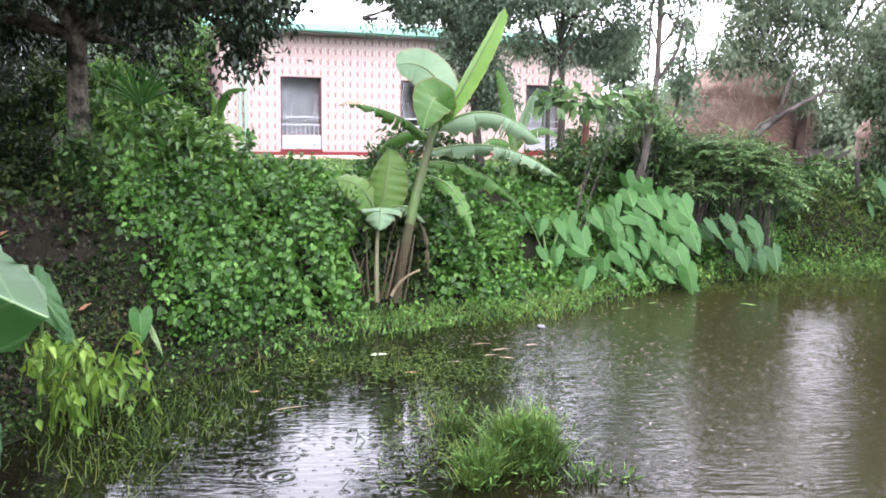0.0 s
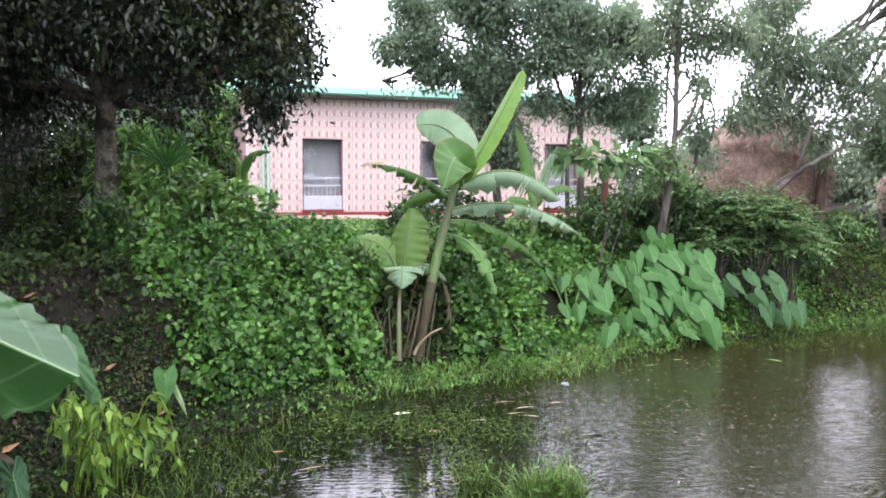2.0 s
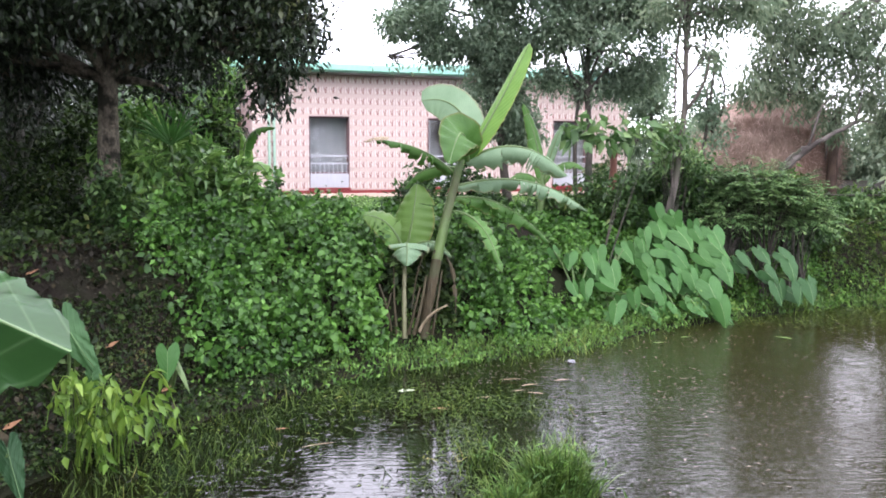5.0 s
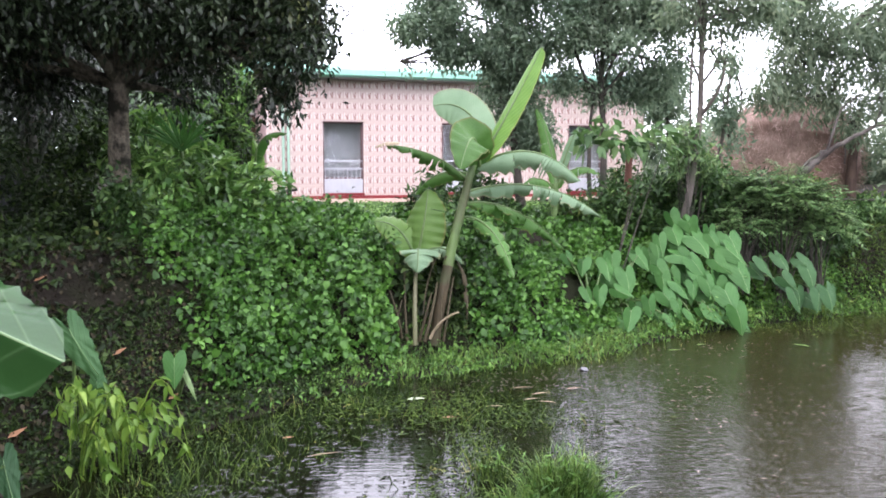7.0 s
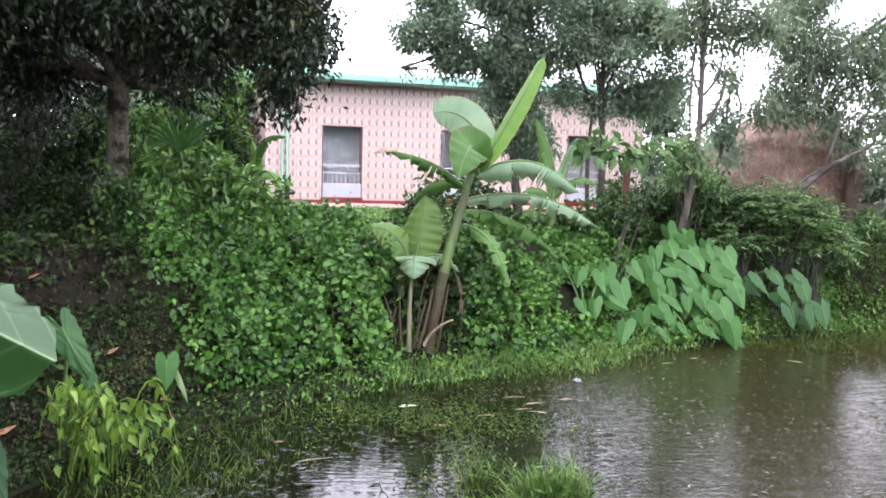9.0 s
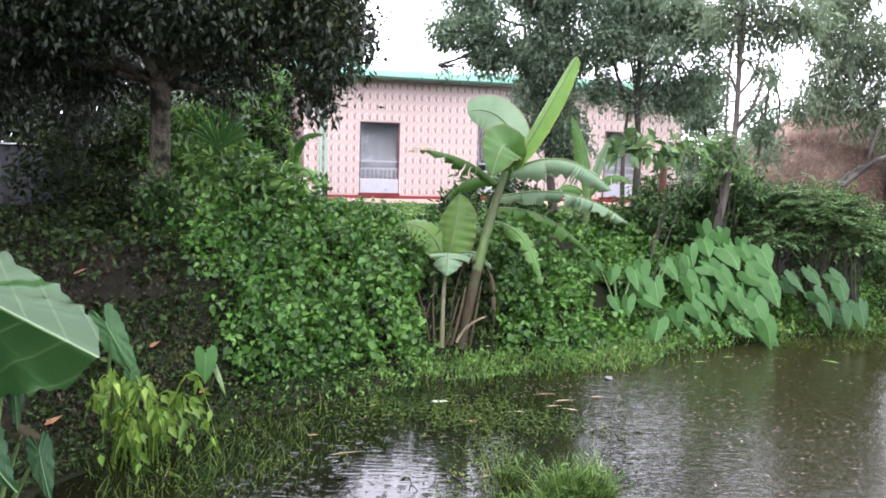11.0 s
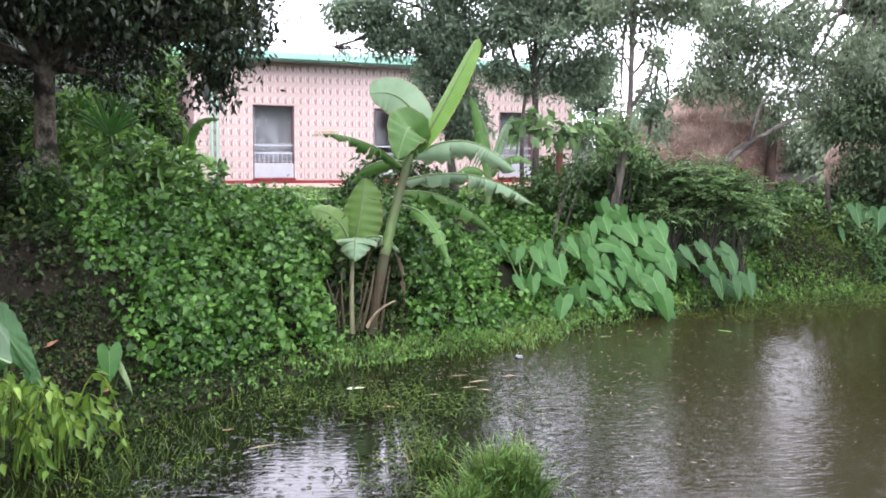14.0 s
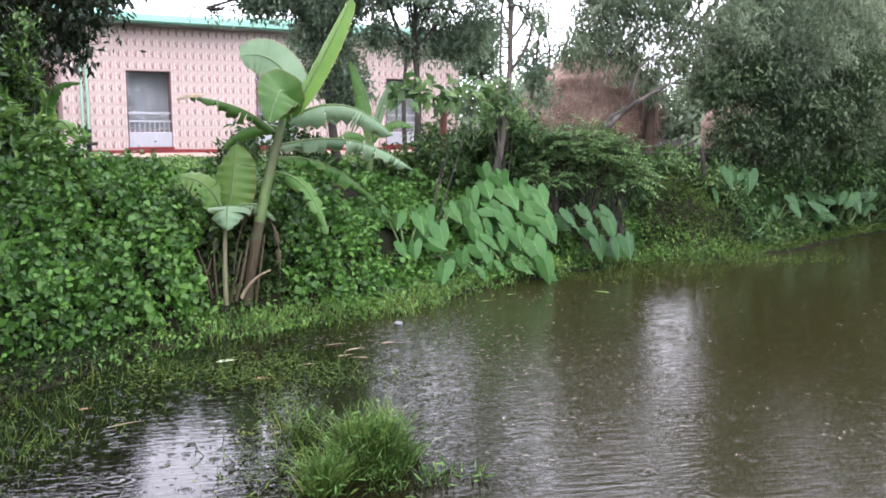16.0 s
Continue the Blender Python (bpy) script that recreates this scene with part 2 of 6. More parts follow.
# dark copy of the tree leaf; understory shade is put into the colour
M_SHADELEAF = leaf_material("shade_tinted_leaf", (0.008, 0.020, 0.008), (0.030, 0.062, 0.026), (0.095, 0.15, 0.065), (0.17, 0.21, 0.10), 0.5, 0.3, spec=0.25, vary=0.5)
# haze over the far and backlit trees is put into this paler copy
M_HAZELEAF = leaf_material("haze_paled_leaf", (0.044, 0.076, 0.046), (0.128, 0.195, 0.120), (0.28, 0.36, 0.24), (0.34, 0.39, 0.25), 0.52, 0.58, spec=0.24, vary=0.48)
M_SHRUB = leaf_material("shrub_leaf", (0.008, 0.025, 0.007), (0.025, 0.070, 0.016), (0.066, 0.145, 0.034), (0.14, 0.17, 0.05), 0.48, 0.24)
M_EDGEGRASS = leaf_material("edge_grass", (0.013, 0.036, 0.007), (0.046, 0.104, 0.018), (0.118, 0.205, 0.040), (0.24, 0.24, 0.09), 0.52, 0.22, 1.3, spec=0.18)
# dark copy of the shrub leaf; the trees' shade is put into its colour
M_WEED_SHADED = leaf_material("weed_shade_in_colour", (0.003, 0.009, 0.002), (0.010, 0.025, 0.005), (0.034, 0.068, 0.014), (0.10, 0.11, 0.03), 0.5, 0.15, spec=0.15)
M_YELLOW = leaf_material("yellow_green_leaf", (0.034, 0.10, 0.011), (0.085, 0.18, 0.021), (0.16, 0.28, 0.040), (0.30, 0.29, 0.05), 0.45, 0.3)
M_DEAD = leaf_material("fallen_leaf", (0.08, 0.04, 0.02), (0.18, 0.10, 0.05), (0.36, 0.23, 0.12), (0.45, 0.35, 0.22), 0.6, 0.1)
M_LITTER = leaf_material("leaf_litter", (0.004, 0.004, 0.002), (0.011, 0.0105, 0.005), (0.030, 0.028, 0.013), (0.09, 0.075, 0.035), 0.5, 0.0, spec=0.12)
M_LILY = leaf_material("pale_floating_leaf", (0.3, 0.38, 0.24), (0.36, 0.44, 0.3), (0.4, 0.48, 0.33), (0.45, 0.5, 0.36), 0.5, 0.1)
M_BANANA = broad_leaf_material("banana_leaf", (0.024, 0.085, 0.014), (0.085, 0.19, 0.042), (0.16, 0.13, 0.05), thin=0.24)
M_BANANA_PALE = broad_leaf_material("banana_leaf_pale", (0.075, 0.155, 0.075), (0.185, 0.275, 0.165), (0.2, 0.17, 0.09), rough=0.48, thin=0.24)
M_BANANA_YOUNG = broad_leaf_material("banana_leaf_young", (0.050, 0.135, 0.020), (0.135, 0.265, 0.05), (0.24, 0.26, 0.06), thin=0.22, veins=16.0, vein=0.25, slant=0.5, sharp=1.5, vein_colour=(0.22, 0.33, 0.08))
M_TARO = broad_leaf_material("taro_leaf", (0.019, 0.080, 0.017), (0.060, 0.160, 0.037), (0.06, 0.13, 0.04), veins=6.0, rough=0.5, slant=-1.2, thin=0.28, spec=0.24)
M_TARO_NEAR = broad_leaf_material("taro_leaf_near", (0.007, 0.034, 0.008), (0.024, 0.070, 0.017), (0.016, 0.04, 0.014), veins=5.0, rough=0.33, slant=-0.9, thin=0.10, spec=0.34, vein=0.16, sharp=18.0, vein_colour=(0.13, 0.22, 0.10))
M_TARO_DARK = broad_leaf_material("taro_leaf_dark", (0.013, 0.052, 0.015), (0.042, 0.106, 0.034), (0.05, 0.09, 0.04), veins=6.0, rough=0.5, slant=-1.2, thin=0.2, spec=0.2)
M_BANANA_SUCKER = broad_leaf_material("banana_leaf_sucker", (0.055, 0.125, 0.022), (0.135, 0.235, 0.062), (0.2, 0.17, 0.06), thin=0.34)
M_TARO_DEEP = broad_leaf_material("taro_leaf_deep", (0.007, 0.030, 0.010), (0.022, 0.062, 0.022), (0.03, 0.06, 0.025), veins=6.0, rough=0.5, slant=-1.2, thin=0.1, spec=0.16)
# darker banana leaf copy; the leaf's shading is put into the colour
M_BANANA_SHADED = broad_leaf_material("banana_leaf_shade_tint", (0.018, 0.062, 0.010), (0.060, 0.135, 0.030), (0.12, 0.10, 0.04), thin=0.26, spec=0.18)
M_STEM = rough_material("green_stem", (0.045, 0.090, 0.026), (0.105, 0.165, 0.053), 9.0, (1, 1, 0.25), 0.5)
M_SUCKER = rough_material("pale_sucker_stem", (0.032, 0.034, 0.016), (0.115, 0.115, 0.058), 7.0, (1, 1, 0.2), 0.6, (0.10, 0.12, 0.05))
M_PSEUDOSTEM = rough_material("banana_stem", (0.022, 0.042, 0.010), (0.070, 0.125, 0.028), 6.0, (1, 1, 0.2), 0.6, (0.045, 0.05, 0.018))
M_DRYSTALK = rough_material("dry_stalk", (0.13, 0.10, 0.055), (0.32, 0.27, 0.18), 12.0, (1, 1, 0.3), 0.75)
M_SHEATH = rough_material("dead_sheath", (0.009, 0.0075, 0.0032), (0.046, 0.037, 0.015), 10.0, (1, 1, 0.2), 0.85)
M_FOOT = rough_material("sheathed_stem", (0.010, 0.0075, 0.0032), (0.050, 0.037, 0.014), 14.0, (1, 1, 0.15), 0.8, (0.030, 0.034, 0.012))
# also colours the flecks that stand in for rain splashes
M_FLECKS = rough_material("pale_splash_bits", (0.05, 0.045, 0.032), (0.15, 0.135, 0.10), 3.0, (1, 1, 1), 0.6)
M_BARK = rough_material("tree_bark", (0.006, 0.005, 0.0045), (0.085, 0.073, 0.06), 9.0, (1, 1, 0.35), 0.85, (0.03, 0.036, 0.022), 0.9, 0.03)
M_PILLAR = rough_material("worn_brown_brick", (0.055, 0.030, 0.022), (0.12, 0.065, 0.048), 5.0, (1, 1, 2), 0.85)
M_BARK_MANGO = rough_material("mango_bark", (0.005, 0.0045, 0.0035), (0.27, 0.24, 0.18), 26.0, (1, 1, 0.6), 0.9, (0.022, 0.021, 0.015), 1.0, 0.05, 0.15)
M_POST = rough_material("red_brown_timber", (0.06, 0.022, 0.015), (0.16, 0.065, 0.045), 8.0, (1, 1, 0.3), 0.8)
M_BARK_OLD = rough_material("old_brown_wood", (0.022, 0.014, 0.010), (0.11, 0.072, 0.054), 8.0, (1, 1, 0.3), 0.85)
M_BARK_DEAD = rough_material("weathered_wood", (0.010, 0.008, 0.006), (0.13, 0.115, 0.10), 9.0, (1, 1, 1), 0.8, (0.028, 0.022, 0.018), 0.8, 0.02)
M_BARK_PALE = rough_material("pale_bark", (0.028, 0.024, 0.020), (0.12, 0.105, 0.088), 8.0, (1, 1, 0.4), 0.85, (0.06, 0.066, 0.042), 0.7, 0.02)
M_MUD = rough_material("wet_earth", (0.005, 0.0044, 0.0032), (0.020, 0.0170, 0.0132), 3.2, (1, 1, 1), 0.85, (0.010, 0.012, 0.006), 0.9, 0.06, 0.03)
# straw colours lightened to stand in for haze over the stack
M_STRAW = rough_material("straw_mound", (0.15, 0.098, 0.075), (0.36, 0.265, 0.21), 5.0, (1, 1, 0.6), 0.9, (0.22, 0.14, 0.11), 0.9, 0.05)
M_STRAW_BLADE = leaf_material("straw_blade", (0.11, 0.070, 0.052), (0.28, 0.20, 0.155), (0.50, 0.39, 0.31), (0.6, 0.5, 0.4), 0.75, 0.1)
M_TILE = tile_material()
M_GROUT = paint_material("pink_render", (0.60, 0.42, 0.40), (0.48, 0.35, 0.33))
M_PLINTH = paint_material("peach_plinth", (0.74, 0.56, 0.44), (0.5, 0.4, 0.32))
M_RED = paint_material("oxide_red_band", (0.26, 0.030, 0.034), (0.17, 0.026, 0.026))
M_ROOF = paint_material("green_roof_paint", (0.20, 0.50, 0.37), (0.32, 0.58, 0.47), 1.5, 0.45)
M_SOFFIT = paint_material("grey_soffit", (0.45, 0.42, 0.42), (0.32, 0.3, 0.3))
M_PIPE = paint_material("pale_green_pipe", (0.42, 0.62, 0.48), (0.3, 0.46, 0.36), 6.0)
M_FRAME = paint_material("brown_frame", (0.14, 0.08, 0.08), (0.2, 0.13, 0.13))
M_WHITE = paint_material("white_sill", (0.50, 0.51, 0.54), (0.38, 0.39, 0.41))
M_RAIL = paint_material("grey_rail", (0.6, 0.62, 0.65), (0.45, 0.46, 0.5), 5.0, 0.35)
M_ROOM = paint_material("room_plaster", (0.62, 0.60, 0.58), (0.5, 0.5, 0.5))
# grey sheet coloured near-black: the shade it stands in is put into it
M_SHED_SHADED = paint_material("shade_darkened_sheet", (0.008, 0.010, 0.012), (0.017, 0.020, 0.022), 2.0, 0.9)
M_GLASS = glass_material()
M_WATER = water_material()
M_SCRAP = paint_material("pale_plastic", (0.17, 0.19, 0.20), (0.10, 0.11, 0.12), 20.0, 0.5)

# ---- mesh helpers ----
rng = np.random.default_rng(11)


def empty(name, at=(0, 0, 0), **tags):
    ob = new(name)
    ob.location = at
    return tagged(ob, **tags)


def mesh_from(name, verts, faces_flat, sizes, mat, uvs=None, smooth=True):
    me = bpy.data.meshes.new(name)
    me.vertices.add(len(verts))
    me.vertices.foreach_set("co", np.asarray(verts, np.float32).ravel())
    me.loops.add(len(faces_flat))
    me.loops.foreach_set("vertex_index", np.asarray(faces_flat, np.int32))
    me.polygons.add(len(sizes))
    starts = np.concatenate(([0], np.cumsum(sizes)[:-1]))
    me.polygons.foreach_set("loop_start", starts.astype(np.int32))
    if uvs is not None:
        layer = me.uv_layers.new(name="UVMap")
        layer.data.foreach_set("uv", np.asarray(uvs, np.float32)[np.asarray(faces_flat)].ravel())
    me.update(calc_edges=True)
    me.polygons.foreach_set("use_smooth", np.full(len(sizes), smooth))
    me.materials.append(mat)
    me.validate()
    return me


def part(name, me, parent=None, label="", local=None, **tags):
    """Links a mesh as one object, under a thing or a part. Its vertices are in world places unless local is given."""
    ob = new(name, me)
    if parent is not None:
        ob.parent = parent
        if local is None:
            top, off = parent, Vector((0, 0, 0))
            while top is not None:
                off += top.location
                top = top.parent
            ob.location = -off
        else:
            ob.matrix_basis = local
    elif local is not None:
        ob.matrix_basis = local
    return tagged(ob, label=label, **tags)


def bm_mesh(name, bm, mat, smooth=False):
    me = bpy.data.meshes.new(name)
    bm.normal_update()
    for f in bm.faces:
        f.smooth = smooth
    bm.to_mesh(me)
    bm.free()
    me.materials.append(mat)
    return me


def unit(a):
    return a / np.maximum(np.linalg.norm(a, axis=-1, keepdims=True), 1e-9)


# leaf shapes: x across, y along, z above the blade; 1 long and 1 wide
LEAF_OVAL = (((0, 0, 0), (-0.42, 0.3, 0.05), (0.42, 0.3, 0.05), (-0.27, 0.62, 0.02), (0.27, 0.62, 0.02), (0, 0.45, -0.06), (0, 1.0, -0.12)),
             ((0, 5, 1), (0, 2, 5), (1, 5, 3), (2, 4, 5), (3, 5, 6), (4, 6, 5)))
LEAF_HEART = (((0, 0.08, -0.03), (-0.28, -0.02, 0.04), (0.28, -0.02, 0.04), (-0.5, 0.24, 0.06), (0.5, 0.24, 0.06), (-0.42, 0.56, 0.02), (0.42, 0.56, 0.02), (-0.2, 0.84, -0.08), (0.2, 0.84, -0.08), (0, 0.48, -0.08), (0, 1.0, -0.22)),
              ((0, 9, 3, 1), (0, 2, 4, 9), (3, 9, 7, 5), (4, 6, 8, 9), (9, 8, 10, 7)))
LEAF_LANCE = (((0, 0, 0), (-0.5, 0.42, 0.04), (0.5, 0.42, 0.04), (0, 0.5, -0.03), (0, 1.0, -0.1)),
              ((0, 3, 1), (0, 2, 3), (1, 3, 4), (2, 4, 3)))
BENT = (((-0.5, 0, 0), (0.5, 0, 0), (-0.45, 0.4, 0.03), (0.45, 0.4, 0.03), (-0.3, 0.75, -0.06), (0.3, 0.75, -0.06), (0, 1.0, -0.28)), ((0, 1, 3, 2), (2, 3, 5, 4), (4, 5, 6)))
BLADE = (((-0.5, 0, 0), (0.5, 0, 0), (-0.4, 0.55, 0.03), (0.4, 0.55, 0.03), (0, 1.0, -0.08)), ((0, 1, 3, 2), (2, 3, 4)))


def scatter(name, shape, pos, axis, normal, length, width, mat):
    """One mesh of many leaves."""
    tv, tf = np.array(shape[0]), shape[1]
    axis = unit(axis)
    side = unit(np.cross(axis, normal))
    up = np.cross(side, axis)
    n, k = len(pos), len(tv)
    length = np.broadcast_to(np.asarray(length, float), (n,))
    width = np.broadcast_to(np.asarray(width, float), (n,))
    v = (pos[:, None, :] + side[:, None, :] * (tv[None, :, 0] * width[:, None])[..., None]
         + axis[:, None, :] * (tv[None, :, 1] * length[:, None])[..., None]
         + up[:, None, :] * (tv[None, :, 2] * length[:, None])[..., None])
    flat = np.concatenate([np.array(f) for f in tf])
    sizes = np.array([len(f) for f in tf])
    faces = (flat[None, :] + (np.arange(n) * k)[:, None]).ravel()
    return mesh_from(name, v.reshape(-1, 3), faces, np.tile(sizes, n), mat)


def tube(path, radii, sides=8, bumpy=0.0, seed=0):
    """Vertices and faces of a tapered tube along a path."""
    path = np.asarray(path, float)
    n = len(path)
    tang = unit(np.gradient(path, axis=0))
    ref = np.array([0.0, 1.0, 0.0]) if abs(tang[0][1]) < 0.8 else np.array([1.0, 0.0, 0.0])
    a = unit(np.cross(tang, ref))
    b = np.cross(tang, a)
    ang = np.linspace(0, 2 * np.pi, sides, endpoint=False)
    rad = np.asarray(radii, float)[:, None] * np.ones(sides)
    if bumpy:
        r = np.random.default_rng(seed)
        rad = rad * (1 + bumpy * r.normal(size=rad.shape))
    v = path[:, None] + a[:, None] * (rad * np.cos(ang))[..., None] + b[:, None] * (rad * np.sin(ang))[..., None]
    i = np.arange(n - 1)[:, None] * sides
    j = np.arange(sides)[None]
    jn = (j + 1) % sides
    quads = np.stack([i + j, i + jn, i + sides + jn, i + sides + j], -1).reshape(-1, 4)
    return v.reshape(-1, 3), quads


def tubes_mesh(name, specs, mat):
    """specs: (path, radii, sides, bumpy) each; all one mesh."""
    vs, fs, n = [], [], 0
    for k, (path, radii, sides, bumpy) in enumerate(specs):
        v, f = tube(path, radii, sides, bumpy, k)
        vs.append(v)
        fs.append(f + n)
        n += len(v)
    f = np.concatenate(fs)
    return mesh_from(name, np.concatenate(vs), f.ravel(), np.full(len(f), 4), mat)


def curve(a, c, b, n=10):
    a, c, b = (np.asarray(p, float) for p in (a, c, b))
    t = np.linspace(0, 1, n)[:, None]
    return a * (1 - t) ** 2 + 2 * c * t * (1 - t) + b * t ** 2


def box(bm, lo, hi, bevel=0.0):
    r = bmesh.ops.create_cube(bm, size=1.0)
    for v in r["verts"]:
        for k in range(3):
            v.co[k] = lo[k] + (v.co[k] + 0.5) * (hi[k] - lo[k])
    if bevel:
        edges = list({e for v in r["verts"] for e in v.link_edges})
        bmesh.ops.bevel(bm, geom=edges, offset=bevel, segments=2, affect="EDGES", profile=0.5)


def box_mesh(name, lo, hi, mat, bevel=0.0):
    bm = bmesh.new()
    box(bm, lo, hi, bevel)
    return bm_mesh(name, bm, mat)


# ---- the lie of the land ----
POND = np.array([(-3.3, 6.3), (-2.95, 7.0), (-2.4, 7.9), (-1.7, 8.9), (-0.9, 9.8), (0.4, 10.6), (1.9, 11.2), (3.1, 12.4), (4.5, 13.3),
                 (5.8, 14.0), (7.0, 14.7), (8.6, 14.6), (10.3, 15.2), (12.0, 16.4), (14.4, 17.6), (18.0, 18.6), (26.0, 19.0), (40.0, 16.0),
                 (42.0, 4.0), (24.0, 1.5), (9.0, 2.4), (3.0, 3.2), (-1.6, 3.9), (-3.1, 5.2)])


def shore(xy):
    """Distance from the waterline: positive on land."""
    xy = np.asarray(xy, float)
    a, b = POND, np.roll(POND, -1, 0)
    best = np.full(len(xy), 1e9)
    inside = np.zeros(len(xy), bool)
    for p, q in zip(a, b):
        d = q - p
        t = np.clip(((xy - p) @ d) / (d @ d), 0, 1)
        best = np.minimum(best, np.linalg.norm(xy - p - t[:, None] * d, axis=1))
        with np.errstate(divide="ignore", invalid="ignore"):
            cross = (p[1] > xy[:, 1]) != (q[1] > xy[:, 1])
            xs = (q[0] - p[0]) * (xy[:, 1] - p[1]) / (q[1] - p[1] + 1e-12) + p[0]
        inside ^= cross & (xy[:, 0] < xs)
    return np.where(inside, -best, best)


def lumps(x, y, s=1.0):
    return (np.sin(1.7 * s * x + 0.6 * np.sin(1.1 * s * y)) * np.cos(1.3 * s * y + 0.8 * np.sin(0.9 * s * x))
            + 0.5 * np.sin(3.9 * s * x + 1.2 + np.sin(2.3 * s * y)) * np.sin(3.1 * s * y + 0.5)) / 1.5


def ground_z(xy):
    xy = np.asarray(xy, float)
    d = shore(xy)
    x, y = xy[:, 0], xy[:, 1]
    near = np.clip((y - 3.5) / 4.5, 0, 1)
    top = 0.95 + 0.47 * near * near * (3 - 2 * near)
    t = np.clip((d - 0.7) / 2.1, 0, 1)
    z = top * (1.5 * t - 0.5 * t ** 3) + 0.05 * np.clip(d, 0, 1)
    bed = np.clip(-d / 1.6, 0, 1)
    z = z - 0.4 * bed * bed * (3 - 2 * bed)
    return z + 0.05 * lumps(x, y, 1.6) * np.clip(d, 0, 1) + 0.02 * lumps(x, y, 5.0) * np.clip(d + 0.2, 0, 1)


def on_ground(x, y):
    return float(ground_z([(x, y)])[0])


gx = np.concatenate((np.geomspace(-600, -10, 22), np.arange(-9.5, 20, 0.17), np.geomspace(20.5, 600, 22)))
gy = np.concatenate((-np.geomspace(600, 6, 18), np.arange(-5, 26, 0.17), np.geomspace(26.5, 900, 22)))
mx, my = np.meshgrid(gx, gy, indexing="ij")
gxy = np.stack([mx.ravel(), my.ravel()], 1)
gv = np.column_stack([gxy, ground_z(gxy)])
ii, jj = np.meshgrid(np.arange(len(gx) - 1), np.arange(len(gy) - 1), indexing="ij")
q0 = (ii * len(gy) + jj).ravel()
gq = np.stack([q0, q0 + len(gy), q0 + len(gy) + 1, q0 + 1], 1)
part("ground", mesh_from("ground", gv, gq.ravel(), np.full(len(gq), 4), M_MUD), label="dark wet earth of the pond bank and yard", category="ground", kind="structure")

wm = bmesh.new()
bmesh.ops.create_grid(wm, x_segments=2, y_segments=2, size=1.0)
for v in wm.verts:
    v.co = Vector((19 + v.co.x * 25, 10.5 + v.co.y * 11, 0.0))
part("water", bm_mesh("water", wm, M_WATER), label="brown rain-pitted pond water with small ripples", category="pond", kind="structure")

# ---- the house ----
A0 = Vector((-4.51, 22.36, 0))
A1 = Vector((5.90, 25.84, 0))
WALL_DIR = (A1 - A0).normalized()
WALL_LEN = (A1 - A0).length
Z0, Z1 = 1.66, 4.67
house = empty("house", (A0.x, A0.y, 1.32), label="single-storey house clad in pink patterned tiles, green flat roof", category="house")
house.rotation_euler = (0, 0, math.atan2(WALL_DIR.y, WALL_DIR.x))
# house-local: x along the front wall, y into the house, z from the yard
WZ0, WZ1 = Z0 - 1.32, Z1 - 1.32
HOLES = [(1.46, 2.53), (4.72, 5.85), (8.52, 9.63)]
HB, HT = WZ0 + 0.067, WZ0 + 1.935
LOCAL = Matrix.Identity(4)
DEEP = 5.5
wb = bmesh.new()
xs = [0.0] + [e for h in HOLES for e in h] + [WALL_LEN]
for k in range(0, len(xs), 2):
    box(wb, (xs[k], 0, 0.0), (xs[k + 1], 0.22, WZ1))
for a, b in HOLES:
    box(wb, (a, 0.0, 0.0), (b, 0.22, HB))
    box(wb, (a, 0.0, HT), (b, 0.22, WZ1))
front = part("wall", bm_mesh("front_wall", wb, M_GROUT), house, "pink front wall with tall windows", LOCAL)
for nm, lo, hi in (("side_wall", (0.0, 0.22, 0), (0.2, DEEP, WZ1)), ("side_wall", (WALL_LEN - 0.2, 0.22, 0), (WALL_LEN, DEEP, WZ1)), ("back_wall", (0.2, DEEP - 0.2, 0), (WALL_LEN - 0.2, DEEP, WZ1)), ("inner_wall", (3.3, 0.22, 0), (3.45, DEEP - 0.2, WZ1)), ("inner_wall", (6.6, 0.22, 0), (6.75, DEEP - 0.2, WZ1))):
    part(nm, box_mesh(nm, lo, hi, M_ROOM if nm != "side_wall" else M_GROUT), house, "", LOCAL)
part("house_floor", box_mesh("house_floor", (0.2, 0.22, 0.0), (WALL_LEN - 0.2, DEEP - 0.2, WZ0), M_SOFFIT), house, "", LOCAL)
part("plinth", box_mesh("plinth", (-0.12, -0.12, -0.3), (WALL_LEN + 0.12, -0.002, WZ0 - 0.085), M_PLINTH, 0.012), house, "peach painted plinth", LOCAL)
part("red_band", box_mesh("red_band", (-0.05, -0.05, WZ0 - 0.083), (WALL_LEN + 0.05, -0.002, WZ0), M_RED, 0.008), house, "dark red band above the plinth", LOCAL)
# roof: slab with a rounded, sloping green fascia
rb = bmesh.new()
prof = [(-0.46, WZ1 + 0.03), (-0.52, WZ1 + 0.08), (-0.52, WZ1 + 0.22), (-0.45, WZ1 + 0.31), (-0.12, WZ1 + 0.36), (DEEP + 0.3, WZ1 + 0.36), (DEEP + 0.3, WZ1 + 0.03)]
ends = []
for xe in (-0.32, WALL_LEN + 0.3):
    ends.append([rb.verts.new((xe, y, z)) for y, z in prof])
for k in range(len(prof)):
    k2 = (k + 1) % len(prof)
    rb.faces.new((ends[0][k], ends[1][k], ends[1][k2], ends[0][k2]))
rb.faces.new(ends[0][::-1])
rb.faces.new(ends[1])
part("roof", bm_mesh("roof", rb, M_ROOF), house, "flat roof with a green painted edge", LOCAL)
part("soffit", box_mesh("soffit", (-0.28, -0.38, WZ1 + 0.002), (WALL_LEN + 0.26, DEEP, WZ1 + 0.026), M_SOFFIT), house, "grey underside of the roof edge", LOCAL)
